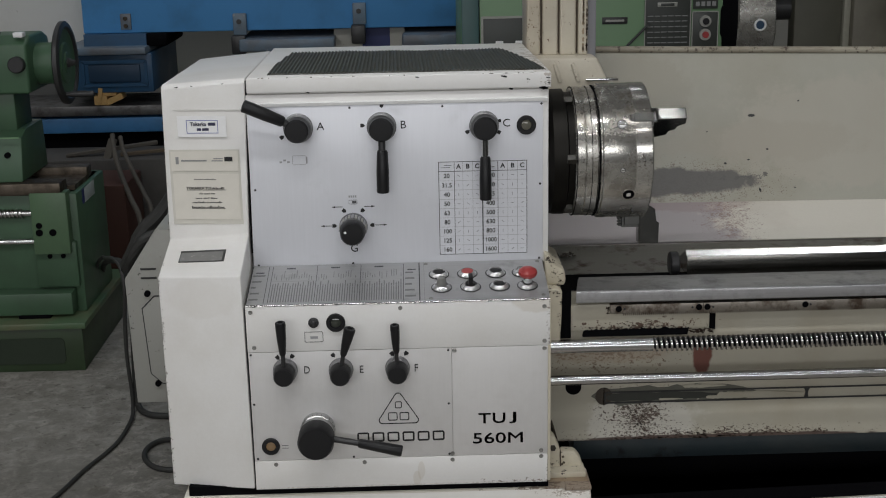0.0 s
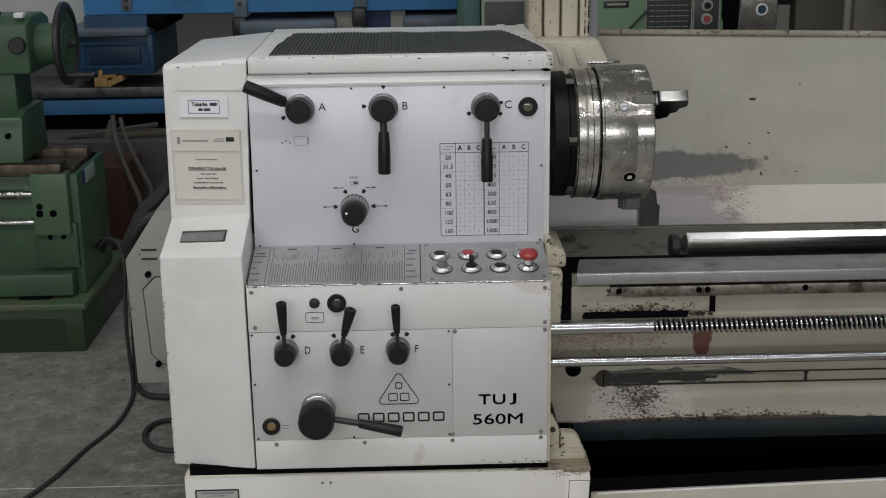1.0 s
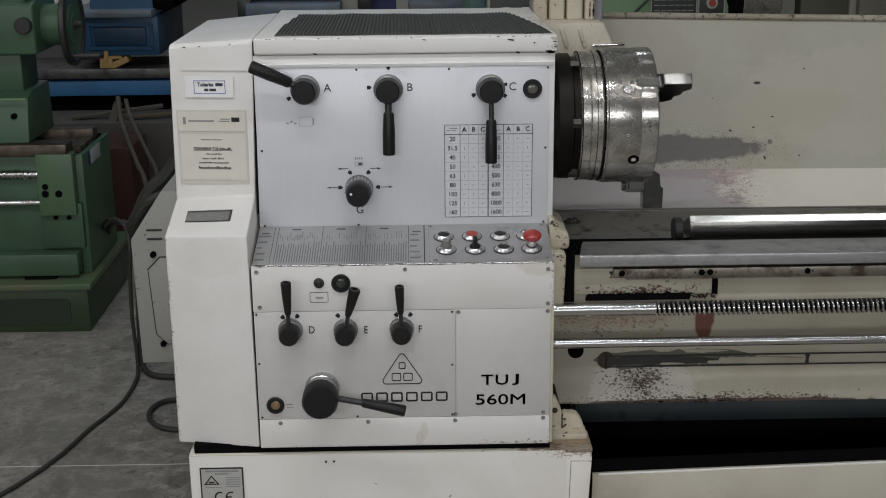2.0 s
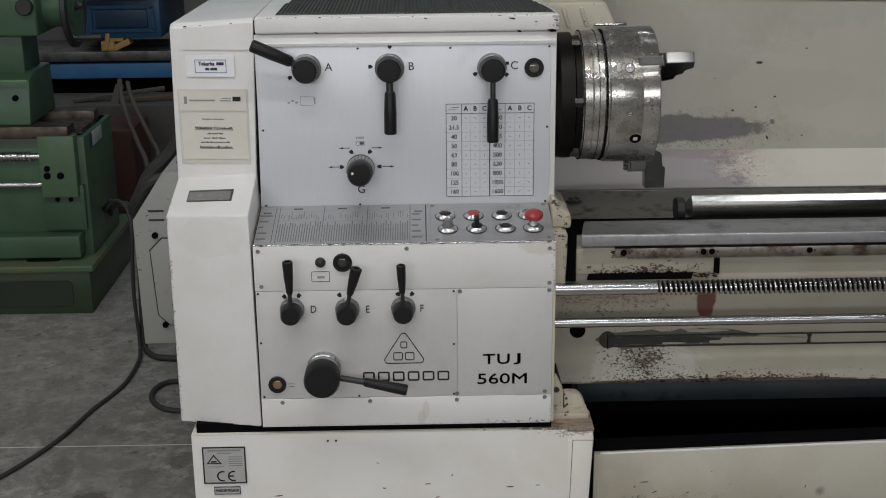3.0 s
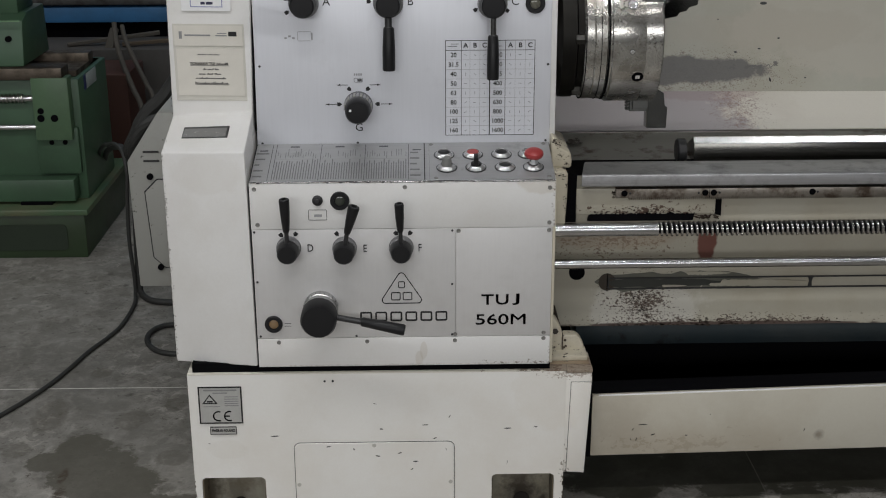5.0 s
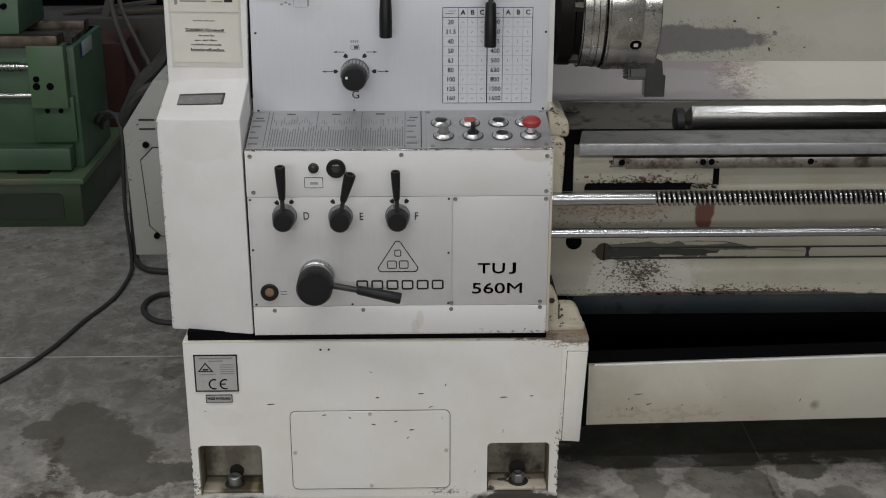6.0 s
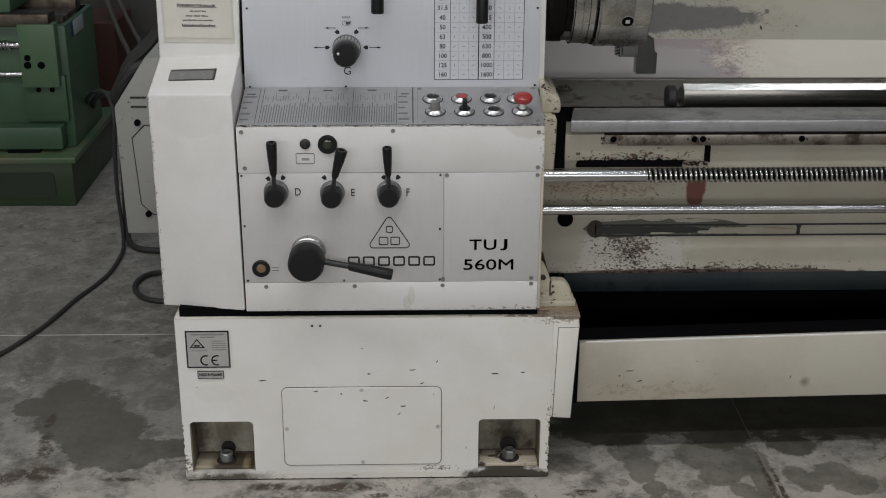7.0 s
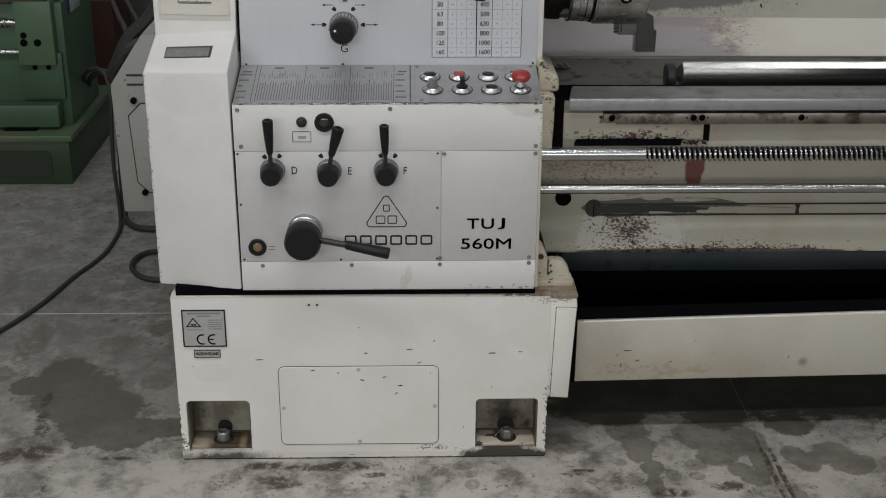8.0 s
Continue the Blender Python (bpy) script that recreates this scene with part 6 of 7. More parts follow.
for a, s, r, kind in ((32, 0.048, 0.0105, "screw"), (-29, 0.066, 0.0145, "socket"), (-6, 0.048, 0.0055, "screw"), (150, 0.07, 0.0115, "socket"), (270, 0.07, 0.0115, "socket")):
    d = Vector((0, -math.cos(radians(a)), math.sin(radians(a))))
    p = Vector((0.848 + s, CA, CZ)) + d * 0.1675
    m = Matrix.Translation(p) @ d.to_track_quat("Z", "Y").to_matrix().to_4x4()
    sc = part("key_" + kind, turned(p, d, [(-0.004, r), (0.0026, r), (0.0034, r * 0.9), (0.0034, 0)] if kind == "screw" else [(-0.004, r), (0.0024, r), (0.0024, 0)], 24), M_bevel if kind == "screw" else M_void, chuck)
    part("rim_ring", turned(p, d, [(0.0015, r * 1.16), (0.0027, r * 1.16), (0.0027, r), (0.0010, r)], 24), M_blackm if kind == "screw" else M_chuckring, sc)
    bb = box(-r * 0.62, r * 0.62, -r * 0.16, r * 0.16, 0.002, 0.0042) if kind == "screw" else box(-r * 0.36, r * 0.36, -r * 0.36, r * 0.36, -0.004, 0.0034)
    bb.transform(m)
    part("slot" if kind == "screw" else "key_square", bb, M_dark if kind == "screw" else M_bevel, sc)


FACE = 0.972


def jaw(angle, out, half, slide):
    """A stepped jaw that slides along a radius of the chuck's face; out is its outline as (along, radius)."""
    m = Matrix.Translation((FACE, CA, CZ)) @ Matrix.Rotation(radians(90 - angle), 4, "X")
    b = prism(out, "y", -half, half, 0.0015, 1)
    b.transform(m)
    j = part("jaw", b, M_jaw, chuck, "stepped dark steel chuck jaw")
    x0, x1, r0, r1 = slide
    g = box(x0, x1, -half * 0.75, half * 0.75, r0, r1, 0.001, 1)
    box(x0 + 0.006, x1, -half * 1.15, half * 1.15, r0, r1 - 0.007, 0.001, 1, bm=g)
    for i in range(4):
        box(x0 - 0.008, x0 + 0.004, -half * 0.6, half * 0.6, r1 - 0.030 + i * 0.0075, r1 - 0.0255 + i * 0.0075, 0.0005, 1, bm=g)
    g.transform(m)
    part("jaw_slide", g, M_slide, j)


HIGH = [(0.008, 0.184), (0.012, 0.187), (0.078, 0.187), (0.080, 0.160), (0.062, 0.148), (0.060, 0.132), (0.044, 0.124), (0.042, 0.106), (0.020, 0.096), (0.0, 0.09), (0.0, 0.172), (0.008, 0.172)]
LOW = [(-0.012, 0.238), (0.038, 0.238), (0.040, 0.186), (0.033, 0.182), (0.030, 0.150), (0.012, 0.140), (0.010, 0.09), (-0.012, 0.09)]
jaw(38, HIGH, 0.0155, (-0.046, 0.002, 0.09, 0.173))
jaw(-84, LOW, 0.021, (-0.055, -0.010, 0.09, 0.196))
jaw(160, HIGH, 0.0155, (-0.046, 0.002, 0.09, 0.168))

# ---- splash guard and cable column ----

guard = part("splash_guard", prism([(0.874, 0.964), (0.956, 1.418), (0.952, 1.420), (0.870, 0.966)], "x", 0.73, BX1 + 0.5, shear=[(0.874, 0.948), (0.956, 1.362), (0.952, 1.364), (0.870, 0.950)]), M_splash, lathe, "cream splash guard worn down to the metal")
part("chip_slope", prism([(0.700, 0.8892), (0.704, 0.8835), (0.8745, 0.962), (0.870, 0.9665)], "x", 0.73, BX1 + 0.5, shear=[(0.700, 0.8853), (0.704, 0.8795), (0.8745, 0.946), (0.870, 0.9505)]), M_slope, guard, "sloping lower sheet, worn to bare metal")
for mx, mz, r, ln in ((1.404, 1.215, 0.0055, 2.0), (1.325, 1.076, 0.004, 1.2), (1.43, 0.995, 0.004, 1.8), (1.395, 1.085, 0.003, 1.5), (1.535, 1.000, 0.0028, 1.4), (1.545, 1.255, 0.003, 1.0), (1.452, 1.115, 0.003, 1.5), (1.27, 1.17, 0.002, 1.2)):
    b = turned((0, 0, 0), (0, -1, 0.15), [(-0.002, r), (0.001, r * 0.8), (0.001, 0)], 9)
    b.transform(Matrix.Translation((mx, 0.92 - (1.24 - mz) * 0.18, mz)) @ Matrix.Rotation(radians(40 * ln), 4, "Y") @ Matrix.Diagonal((ln, 1, 0.8, 1)) if ln == 1.8 else Matrix.Translation((mx, 0.92 - (1.24 - mz) * 0.18, mz)) @ Matrix.Diagonal((ln, 1, 0.8, 1)))
    part("guard_mark", b, M_blackm, guard)
part("guard_rim", rod((0.93, 0.952, 1.417), (BX1 + 0.5, 0.952, 1.368), 0.0098, seg=14), M_rim, guard)
column = part("cable_column", box(0.716, 0.888, 0.765, 0.90, 1.36, 2.4, 0.012, 3), M_column, lathe, "ribbed cream cable column")
for i, (x0, x1) in enumerate(((0.716, 0.7545), (0.7605, 0.8035), (0.8095, 0.8545), (0.8605, 0.888))):
    part("rib", box(x0, x1, 0.748, 0.775, 1.425, 2.4, 0.007, 3), M_column, column)
part("column_back", box(0.720, 0.886, 0.7635, 0.7660, 1.43, 2.39), M_grime, column)
part("column_side", box(0.888, 0.914, 0.772, 0.89, 1.40, 2.4, 0.004), M_bluegrey, column)
tagged(part("chipped_paint", chips((0.874, 0.7475, 1.44), (0.876, 0.7475, 1.75), 70, 0.007, 83), M_rustbrown, column), kind="stuff")
tagged(part("chipped_paint", chips((0.884, 0.7475, 1.44), (0.885, 0.7475, 1.75), 50, 0.006, 84), M_grime, column), kind="stuff")
part("column_foot", prism([(0.700, 1.33), (0.945, 1.33), (0.935, 1.362), (0.905, 1.425), (0.716, 1.428), (0.700, 1.42)], "y", 0.68, 0.90, 0.008, 3), M_column, column)
for i in range(3):
    b = box(-0.0055, 0.0055, 0.672, 0.69, -0.028, 0.028, 0.004)
    b.transform(pose(0.745 + 0.05 * i, 0, 1.385, 0, -18, 0))
    part("foot_rib", b, M_column, column)
part("column_clip", box(0.872, 0.962, 0.665, 0.70, 1.362, 1.368, 0.001), M_chrome, column)

# electrical box on the lathe's back
ebox = part("electrical_box", prism([(-0.536, 0.276), (-0.15, 0.276), (-0.15, 0.86), (-0.436, 0.86), (-0.544, 0.700)], "y", 1.10, 1.42, 0.004), M_boxgrey, lathe, "grey sheet-steel electrical box behind the headstock")
part("bracket", box(-0.14, 0.25, 0.655, 1.30, 0.30, 0.60), M_boxgrey, ebox)
part("box_door", prism([(-0.493, 0.60), (-0.453, 0.64), (-0.16, 0.64), (-0.16, 0.345), (-0.446, 0.345), (-0.481, 0.38)], "y", 1.094, 1.101, 0.001), M_boxgrey, ebox)
part("door_gap", prism([(-0.497, 0.602), (-0.455, 0.644), (-0.156, 0.644), (-0.156, 0.341), (-0.448, 0.341), (-0.485, 0.378)], "y", 1.0985, 1.1005), M_blackm, ebox)
for x, z in ((-0.474, 0.652), (-0.462, 0.345)):
    part("box_lock", rod((x, 1.090, z), (x, 1.102, z), 0.010, seg=16), M_void, ebox)
for z in (0.700, 0.730):
    part("box_slot", box(-0.491, -0.441, 1.0975, 1.1005, z, z + 0.006), M_blackm, ebox)

# ---- cables on the floor ----
solo("power_cable", tube([(-1.02, 2.62, 0.30), (-0.985, 2.50, 0.37), (-0.92, 2.34, 0.44), (-0.85, 2.10, 0.50), (-0.765, 1.86, 0.565), (-0.712, 1.755, 0.560), (-0.694, 1.72, 0.488), (-0.702, 1.72, 0.37), (-0.707, 1.72, 0.221), (-0.700, 1.72, 0.075), (-0.699, 1.71, 0.014), (-0.685, 1.609, 0.0075), (-0.688, 1.428, 0.0075), (-0.712, 1.309, 0.0075), (-0.752, 1.18, 0.0075), (-0.81, 0.937, 0.0075), (-0.916, 0.689, 0.0075), (-1.12, 0.36, 0.0075), (-1.5, 0.05, 0.0075)], 0.0075), M_cable, "dark rubber power cable lying across the floor", "cable", group="cables by the electrical box")
solo("power_cable", tube([(-1.02, 2.70, 0.27), (-0.97, 2.55, 0.35), (-0.90, 2.35, 0.42), (-0.82, 2.10, 0.49), (-0.735, 1.86, 0.55), (-0.690, 1.765, 0.53), (-0.676, 1.735, 0.44), (-0.679, 1.735, 0.3), (-0.685, 1.735, 0.15), (-0.686, 1.735, 0.05), (-0.680, 1.725, 0.013), (-0.644, 1.664, 0.012), (-0.595, 1.634, 0.012), (-0.50, 1.62, 0.012), (-0.3, 1.6, 0.012)], 0.012), M_cable, "dark rubber cable hanging beside the electrical box", "cable", group="cables by the electrical box")
solo("cable_loop", tube([(-0.36, 1.42, 0.0095), (-0.504, 1.412, 0.0095), (-0.55, 1.390, 0.0095), (-0.572, 1.338, 0.0095), (-0.569, 1.271, 0.0095), (-0.539, 1.206, 0.0095), (-0.493, 1.165, 0.0095), (-0.42, 1.155, 0.0095), (-0.25, 1.2, 0.0095)], 0.0095), M_cable, "dark rubber cable looped on the floor", "cable", group="cables by the electrical box")
solo("hose", tube([(-0.640, 1.62, 0.58), (-0.628, 1.52, 0.63), (-0.594, 1.50, 0.695), (-0.575, 1.50, 0.735), (-0.545, 1.50, 0.775), (-0.500, 1.50, 0.815), (-0.455, 1.50, 0.87), (-0.40, 1.49, 0.95)], 0.026), M_cable, "thick dark hose behind the headstock", "hose", group="hoses behind the headstock")
solo("hose", tube([(-0.63, 1.56, 0.58), (-0.605, 1.47, 0.66), (-0.565, 1.45, 0.725), (-0.525, 1.45, 0.752), (-0.475, 1.45, 0.757), (-0.38, 1.45, 0.74)], 0.019), M_cable, "dark hose curving behind the headstock", "hose", group="hoses behind the headstock")

# ---- green lathe on its stand ----
stand = thing("machine_stand", (-1.6, 2.6, 0), "low green steel stand with scuffed rim", "stand")
part("stand_body", box(-2.4, -0.990, 2.175, 2.95, 0.0, 0.19, 0.004), M_standgreen, stand)
# flat plate in deeper green, its colour standing for a recess's shade
part("recess", rounded_plate(-2.3, -1.066, 0.035, 0.145, 2.170, 2.178, 0.02), M_recess, stand)
part("rim", box(-2.42, -0.972, 2.160, 2.97, 0.186, 0.212, 0.004), M_greenrim, stand, "scuffed green rim")
glathe = thing("green_lathe", (-1.6, 2.6, 0.212), "green machine-tool lathe with tailstock and handwheel", "lathe")
part("leg", box(-1.75, -1.000, 2.32, 2.80, 0.212, 0.72, 0.006), M_green, glathe)
part("foot_plate", box(-2.3, -1.035, 2.235, 2.33, 0.225, 0.318, 0.005), M_green, glathe)
part("foot_slot", box(-1.26, -1.13, 2.230, 2.30, 0.2125, 0.226), M_void, glathe)
part("end_plate", box(-1.185, -1.015, 2.295, 2.33, 0.33, 0.52, 0.003), M_green, glathe)
part("bed_side", box(-2.4, -1.02, 2.36, 2.78, 0.60, 0.72), M_greendark, glathe)
part("bearing_bracket", box(-1.178, -1.030, 2.265, 2.34, 0.478, 0.735, 0.004), M_bracketgreen, glathe)
for x, z, r in ((-1.148, 0.600, 0.013), (-1.150, 0.570, 0.015), (-1.095, 0.570, 0.015), (-1.125, 0.462, 0.01), (-1.07, 0.462, 0.01)):
    part("bolt_hole", rod((x, 2.262 if z > 0.47 else 2.29, z), (x, 2.30, z), r, seg=14), M_void, glathe)
for k in range(2):
    part("bedway", box(-2.4, -1.05 + 0.03 * k, 2.27 + 0.33 * k, 2.38 + 0.30 * k, 0.725, 0.775, 0.006), M_dirtysteel, glathe)
part("bed_top", box(-2.4, -1.02, 2.38, 2.62, 0.70, 0.742), M_dirtysteel, glathe)
gs = part("leadscrew", rod((-2.4, 2.30, 0.645), (-1.18, 2.30, 0.645), 0.014, seg=16), M_steel, glathe)
part("thread", thread(-1.7, -1.215, 2.30, 0.645, 0.021, 0.016, 0.007, seg=14), M_threadsteel, gs)
part("feed_rod", rod((-2.4, 2.30, 0.525), (-1.178, 2.30, 0.525), 0.013, seg=16), M_steel, glathe)
tail = part("tailstock_base", prism([(2.30, 0.775), (2.68, 0.775), (2.66, 0.98), (2.42, 0.98), (2.34, 0.955)], "x", -1.9, -1.205, 0.008), M_green, glathe)
part("tailstock_neck", box(-1.9, -1.235, 2.40, 2.62, 0.97, 1.14, 0.01), M_green, glathe)
part("quill_body", prism([(2.34, 1.13), (2.66, 1.13), (2.70, 1.20), (2.67, 1.335), (2.60, 1.36), (2.42, 1.36), (2.34, 1.33)], "x", -1.9, -1.150, 0.012, 3), M_green, glathe)
part("oil_plug", rod((-1.262, 2.330, 1.375), (-1.262, 2.362, 1.375), 0.012, seg=14), M_blackm, glathe)
part("body_seam", box(-1.9, -1.2045, 2.298, 2.301, 0.956, 0.962), M_palegreen, glathe)
part("clamp_knob", rod((-1.19, 2.31, 1.25), (-1.19, 2.345, 1.25), 0.033, seg=24, bev=0.004), M_blackm, glathe)
part("oil_cup", box(-1.20, -1.16, 2.345, 2.39, 1.356, 1.376, 0.004), M_paper, glathe)
part("name_tag", box(-0.9995, -0.9975, 2.44, 2.61, 0.655, 0.716, 0.001), M_soiledpaper, glathe)
part("tag_edge", box(-0.9995, -0.9977, 2.405, 2.439, 0.655, 0.716), M_navy, glathe)
part("base_bolt", rod((-1.262, 2.310, 0.885), (-1.262, 2.36, 0.885), 0.012, seg=12), M_void, glathe)
part("wheel_hub", rod((-1.155, 2.50, 1.235), (-1.035, 2.50, 1.235), 0.085, seg=32, bev=0.006), M_green, glathe)
hw = part("handwheel", turned((-1.055, 2.50, 1.235), (1, 0, 0), [(0.0, 0.146), (0.0, 0.160), (0.006, 0.170), (0.022, 0.170), (0.028, 0.160), (0.028, 0.146), (0.020, 0.138), (0.006, 0.138)], 64), M_blackm, glathe, "dark handwheel with a worn rim")
part("wheel_web", turned((-1.055, 2.50, 1.235), (1, 0, 0), [(0.004, 0.146), (0.019, 0.143), (0.012, 0.10), (0.016, 0.05), (0.024, 0.04), (0.024, 0)], 48), M_green, hw)
part("hub_nut", turned((-1.035, 2.50, 1.235), (1, 0, 0), [(0.0, 0.020), (0.012, 0.020), (0.016, 0.016), (0.034, 0.010), (0.036, 0)], 20), M_blackm, hw)
part("crank_handle", turned((-1.03, 2.42, 1.115), (1, 0, 0), [(0, 0.012), (0.01, 0.010), (0.06, 0.014), (0.115, 0.012), (0.12, 0)], 16), M_blackm, hw)

# ---- blue machine behind ----
blue = thing("blue_machine", (-0.4, 4.9, 0), "large blue machine tool with steel tables", "machine tool")
part("beam", box(-1.46, 0.66, 4.5, 5.3, 1.165, 2.4, 0.01), M_blue, blue, "long blue beam")
part("beam_end", box(0.66, 0.80, 4.62, 5.3, 1.10, 2.4, 0.01), M_blue, blue)
for x, z in ((-0.575, 1.19), (0.10, 1.235)):
    cl = part("clamp", box(x - 0.035, x + 0.04, 4.46, 4.50, z - 0.045, z + 0.075, 0.006), M_tablesteel, blue)
    part("clamp_foot", box(x - 0.045, x + 0.035, 4.42, 4.50, z - 0.15, z - 0.045, 0.01), M_blackm, cl)
    part("clamp_bolt", rod((x, 4.45, z + 0.03), (x, 4.47, z + 0.03), 0.014, seg=12), M_blackm, cl)
latch = part("latch", box(-1.245, -1.185, 4.485, 4.50, 1.185, 1.275, 0.004), M_tablesteel, blue)
for lz in (1.207, 1.248):
    part("latch_bolt", rod((-1.215, 4.474, lz), (-1.215, 4.487, lz), 0.012, seg=12, bev=0.002), M_dirtysteel, latch)
part("shelf", box(-1.56, -1.09, 4.35, 5.2, 1.06, 1.10, 0.005), M_tablesteel, blue)
part("shelf_edge", box(-1.45, -1.10, 4.45, 5.2, 1.10, 1.165), M_bluedark, blue)
part("saddle", box(-1.56, -1.07, 4.42, 5.2, 0.84, 1.06, 0.01), M_bluedark, blue)
part("saddle_frame", rounded_frame(-1.47, -1.10, 0.875, 1.025, 4.408, 4.42, 0.012, 0.018), M_bluedark, blue)
# raised navy plate whose dark colour stands for the recess's shade
part("saddle_recess", box(-1.43, -1.14, 4.405, 4.43, 0.90, 1.00, 0.008), M_navydark, blue)
part("bed_rail", box(-3.0, 0.6, 4.40, 4.9, 0.712, 0.770, 0.008), M_railsteel, blue, "grey steel rail")
part("rail_strip", box(-3.0, 0.6, 4.41, 4.9, 0.615, 0.698, 0.005), M_railblue, blue)
# black solid stands for the shade below the rail
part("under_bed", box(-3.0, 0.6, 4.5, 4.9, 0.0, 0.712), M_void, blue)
part("table", box(-0.575, -0.04, 4.40, 5.2, 1.055, 1.125, 0.012), M_tablesteel, blue)
part("table", box(0.34, 0.68, 4.40, 5.2, 1.055, 1.135, 0.02), M_tablesteel, blue)
part("dark_slide", box(0.10, 0.28, 4.6, 5.2, 0.95, 1.166), M_navy, blue)
part("pale_column", prism([(-0.06, 0.95), (0.11, 0.95), (0.11, 1.166), (-0.05, 1.166)], "y", 4.58, 5.2), M_wall, blue)
part("pale_column", prism([(0.27, 0.95), (0.44, 0.95), (0.365, 1.09), (0.350, 1.166), (0.27, 1.166)], "y", 4.57, 5.2), M_wall, blue)
part("dark_gap", box(-1.15, -0.985, 4.46, 5.0, 1.09, 1.165, 0.02), M_void, blue)
pile = merge(box(-1.415, -1.342, 4.42, 4.56, 0.7705, 0.824, 0.004), box(-1.377, -1.290, 4.43, 4.55, 0.820, 0.864, 0.004))
slat = box(-0.055, 0.055, 4.425, 4.52, -0.017, 0.017, 0.003)
slat.transform(pose(-1.306, 0, 0.800, 0, -24, 0))
slat2 = box(-0.012, 0.012, 4.414, 4.44, -0.045, 0.045, 0.003)
slat2.transform(pose(-1.379, 0, 0.824, 0, 8, 0))
solo("wood_block", merge(merge(pile, slat), slat2), M_wood, "stacked pale raw wooden block pieces on the steel rail", "wood block")

partition = thing("white_partition", (-2.4, 4.95, 0.0), "plain white partition on a dark base behind the machines", "partition")
part("board", box(-3.5, -1.465, 4.9, 5.0, 0.95, 2.4, 0.004), M_whitewall, partition)
part("base_board", box(-3.5, -1.465, 4.905, 4.995, 0.0, 0.949, 0.004), M_dimwall, partition, "dark base board")

# clutter behind the headstock


def plank(p0, p1, w, t, m, name, label, category):
    """A flat bar between two places, its thickness towards the camera."""
    p0, p1 = Vector(p0), Vector(p1)
    b = box(-w / 2, w / 2, -t / 2, t / 2, 0, (p1 - p0).length, 0.003, 1)
    b.transform(Matrix.Translation(p0) @ (p1 - p0).to_track_quat("Z", "Y").to_matrix().to_4x4())
    return solo(name, b, m, label, category)


solo("flat_hose", tube([(-1.170, 3.750, 0.716), (-1.151, 3.680, 0.640), (-1.106, 3.580, 0.546), (-1.033, 3.450, 0.437), (-0.973, 3.350, 0.336), (-0.923, 3.200, 0.018)], 0.0135), M_dustbar, "dusty flattened hose hanging from the ledge", "hose")
solo("flat_hose", tube([(-1.142, 3.800, 0.694), (-1.111, 3.720, 0.632), (-1.048, 3.620, 0.538), (-0.976, 3.500, 0.450), (-0.924, 3.400, 0.373), (-0.874, 3.250, 0.016)], 0.012), M_dustbar, "dusty flattened hose hanging from the ledge", "hose")
plank((-1.290, 3.95, 0.45), (-1.240, 4.05, 0.64), 0.050, 0.020, M_dustbar, "wood_offcut", "short pale wooden offcut standing on the ledge", "wood")
plank((-1.50, 4.05, 0.555), (-1.02, 4.15, 0.600), 0.040, 0.020, M_dustbar, "wood_offcut", "long grey wooden offcut lying on the ledge", "wood")
plank((-1.20, 4.02, 0.560), (-0.80, 4.12, 0.575), 0.030, 0.020, M_wooddark, "wood_offcut", "dark wooden offcut lying on the ledge", "wood")
solo("crate", box(-1.32, -1.07, 3.5, 3.9, 0.0, 0.50, 0.01), M_rustbox, "dark rust-brown crate on the floor", "crate")
solo("ledge", box(-2.4, 0.4, 3.95, 4.35, 0.0, 0.545, 0.01), M_darkledge, "low dark steel ledge before the blue machine", "ledge")

# ---- second green lathe behind the splash guard ----
back = thing("green_lathe", (1.4, 3.3, 0), "pale green lathe with chart plates and chuck", "lathe")
part("headstock", box(0.62, 1.815, 3.0, 3.7, 0.0, 1.75, 0.02), M_palegreen, back)
# added sheet of darker teal paints the shadow on the headstock's left
part("shaded_side", box(0.622, 0.700, 2.990, 3.001, 0.0, 1.745, 0.004), M_teal, back)
part("panel_seam", box(0.6995, 0.7035, 2.994, 3.0005, 0.0, 1.74), M_void, back)
part("chart_plate", box(0.72, 0.96, 2.992, 3.0, 1.10, 1.335, 0.002), M_plategrey, back)
part("plate_frame", rounded_frame(0.71, 0.97, 1.09, 1.345, 2.988, 3.0, 0.006, 0.010), M_boxgrey, back)
for x in (0.775, 0.865):
    part("print_bar", box(x, x + 0.035, 2.990, 2.995, 1.222, 1.234), M_paper, back)
part("chart_plate", box(1.455, 1.660, 2.992, 3.0, 1.15, 1.60, 0.002), M_plategrey, back)
for i in range(7):
    for j in range(6):
        part("print_bar", box(1.467 + 0.031 * j, 1.492 + 0.031 * j, 2.990, 2.995, 1.185 + 0.024 * i, 1.189 + 0.024 * i), M_grey_ink, back)
part("emblem", box(1.51, 1.60, 2.987, 2.995, 1.372, 1.392, 0.002), M_boxgrey, back)
part("chart_plate", box(1.672, 1.785, 2.990, 3.0, 1.19, 1.345, 0.002), M_plategrey, back)
part("chart_plate", box(1.672, 1.785, 2.990, 3.0, 1.36, 1.60, 0.002), M_plategrey, back)
for z, m in ((1.305, M_black), (1.245, M_red)):
    part("button_ring", rod((1.728, 2.975, z), (1.728, 2.995, z), 0.026, seg=24), M_boxgrey, back)
    part("button_cap", rod((1.728, 2.965, z), (1.728, 2.98, z), 0.015, seg=20), m, back)
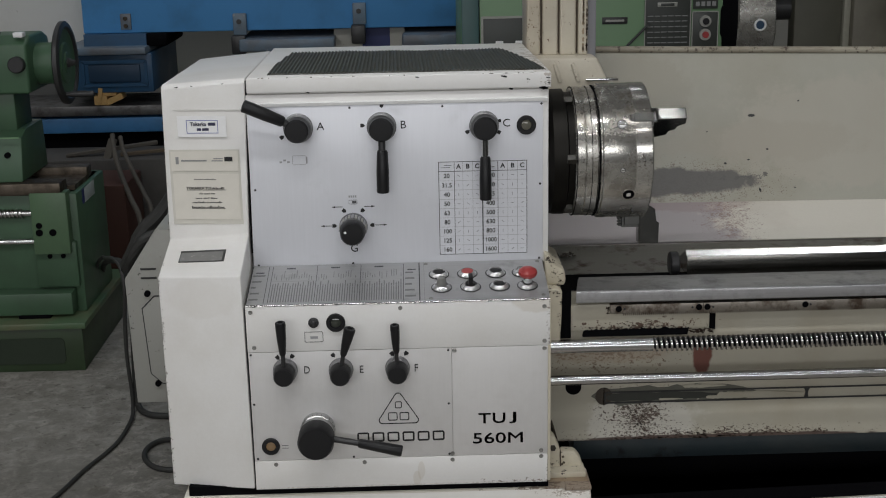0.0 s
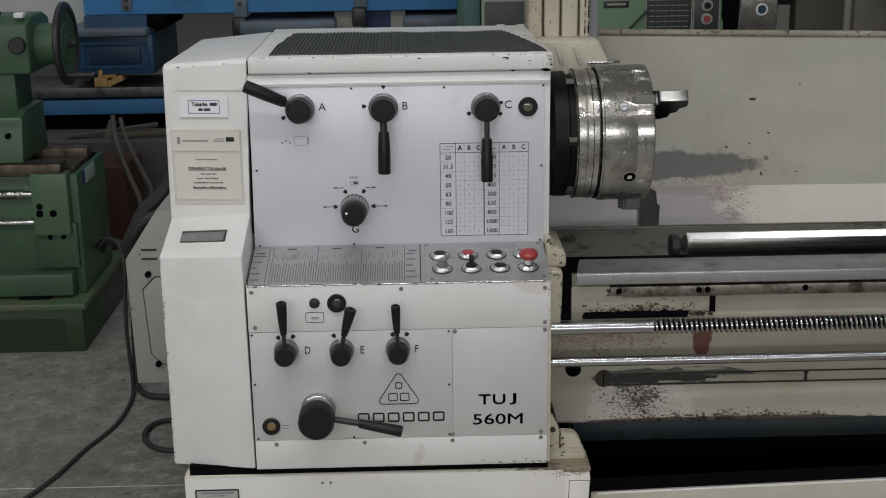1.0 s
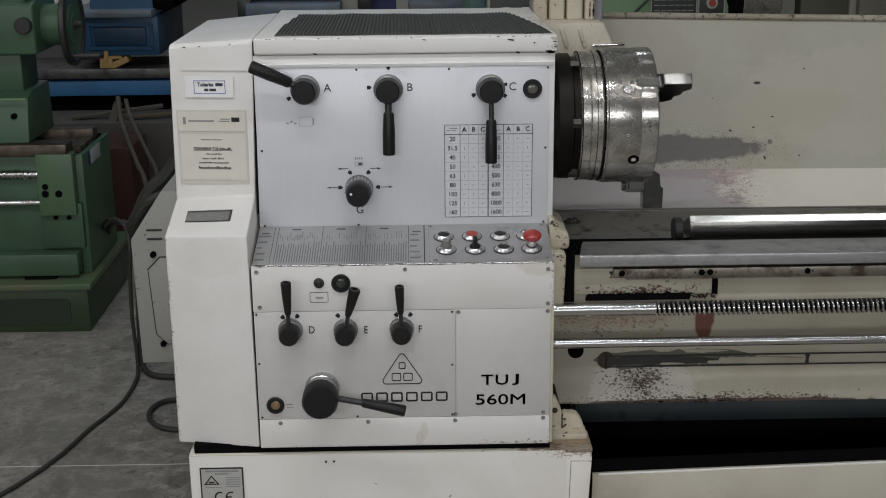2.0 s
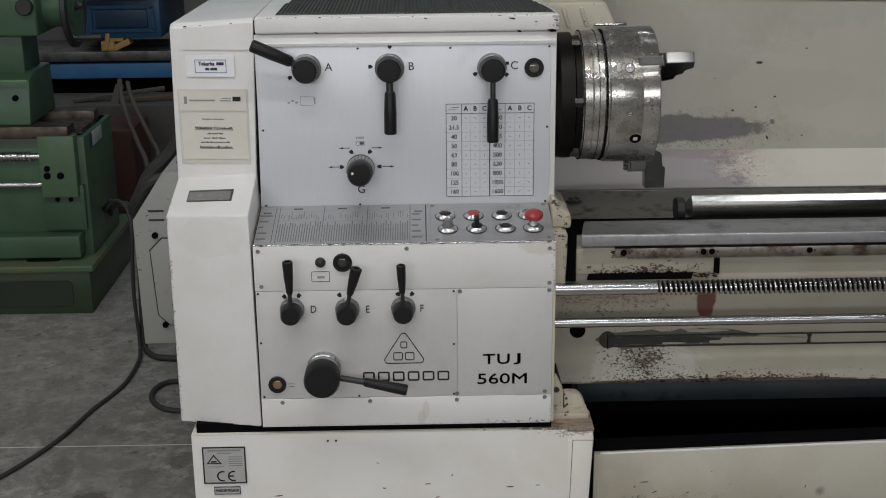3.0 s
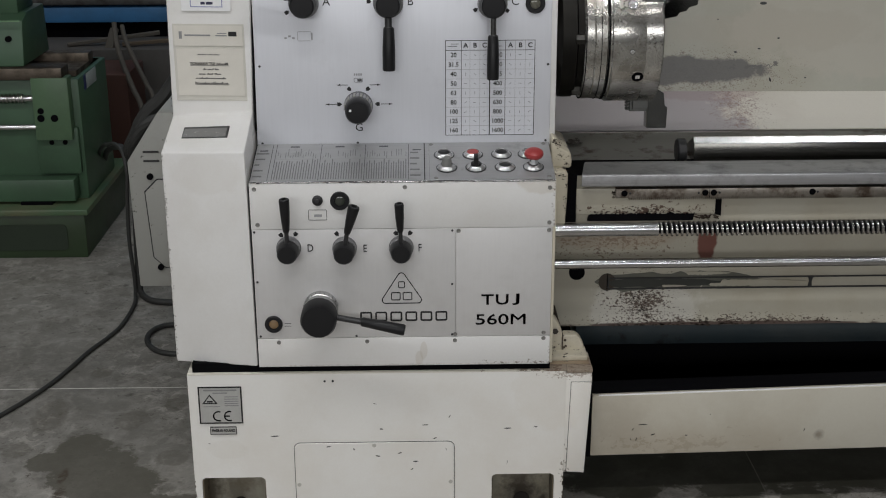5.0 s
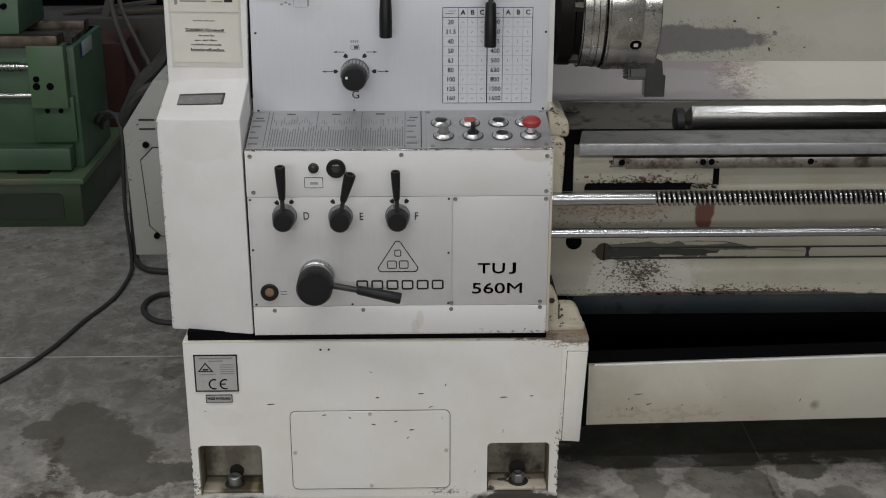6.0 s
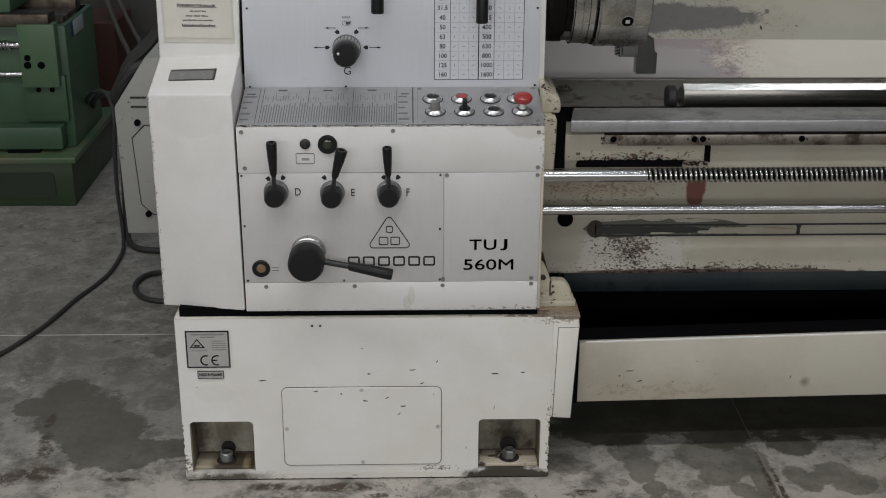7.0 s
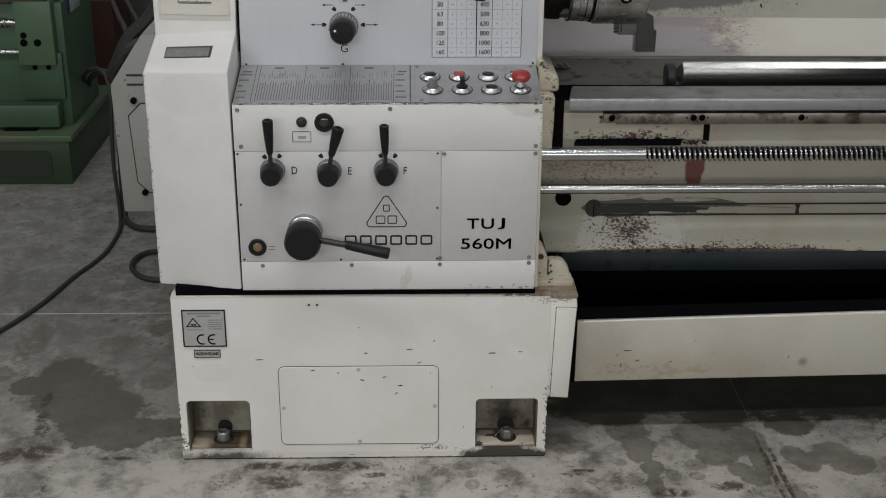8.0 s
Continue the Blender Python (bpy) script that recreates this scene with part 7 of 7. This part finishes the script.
part("name_strip", box(1.26, 1.375, 2.992, 3.0, 1.30, 1.33, 0.001), M_blackm, back)
part("stop_lever", rod((1.36, 2.97, 1.19), (1.47, 2.97, 1.30), 0.006, seg=10), M_blackm, back)
ck = part("chuck", turned((1.88, 3.35, 1.30), (1, 0, 0), [(0.0, 0.20), (0.0, 0.355), (0.006, 0.36), (0.17, 0.36), (0.176, 0.35), (0.176, 0.1)], 72), M_chuck, back)
part("chuck_flange", rod((1.80, 3.35, 1.30), (1.90, 3.35, 1.30), 0.352, seg=72), M_void, back)
part("key_socket", turned((1.981, 2.998, 1.282), (0, -1, 0), [(-0.02, 0.028), (0.012, 0.028), (0.014, 0.026), (0.014, 0.020), (0.002, 0.019), (0.002, 0.016)], 32), M_whitering, ck)
part("socket_bore", rod((1.981, 3.004, 1.282), (1.981, 2.9885, 1.282), 0.0192, seg=24), M_navydark, ck)
part("spindle_bar", rod((2.05, 3.2, 1.338), (2.20, 3.2, 1.338), 0.055, seg=24), M_blackm, back)
part("rear_panel", box(2.168, 2.392, 3.1, 3.2, 0.0, 1.9, 0.01), M_greygreen, back)
part("post_edge", box(2.3925, 2.424, 3.08, 3.2, 0.0, 1.9, 0.006), M_postedge, back)
part("plate_emblem", box(1.525, 1.585, 2.984, 2.9875, 1.376, 1.388, 0.002), M_plategrey, back)
part("plate_edge", rounded_frame(1.452, 1.663, 1.147, 1.603, 2.988, 2.994, 0.004, 0.004), M_boxgrey, back)
part("plate_edge", rounded_frame(1.668, 1.789, 1.186, 1.349, 2.986, 2.992, 0.006, 0.004), M_boxgrey, back)
part("name_print", box(1.275, 1.360, 2.990, 2.9925, 1.310, 1.319), M_boxgrey, back)
for j in range(4):
    part("print_bar", box(1.683 + 0.025 * j, 1.700 + 0.025 * j, 2.986, 2.9905, 1.372, 1.392), M_grey_ink, back)
part("rear_post", box(2.4245, 2.62, 3.05, 3.3, 0.0, 1.9, 0.02), M_olive, back)
part("green_end", rod((2.55, 2.6, 1.50), (3.0, 2.6, 1.50), 0.17, seg=32), M_greendark, back)
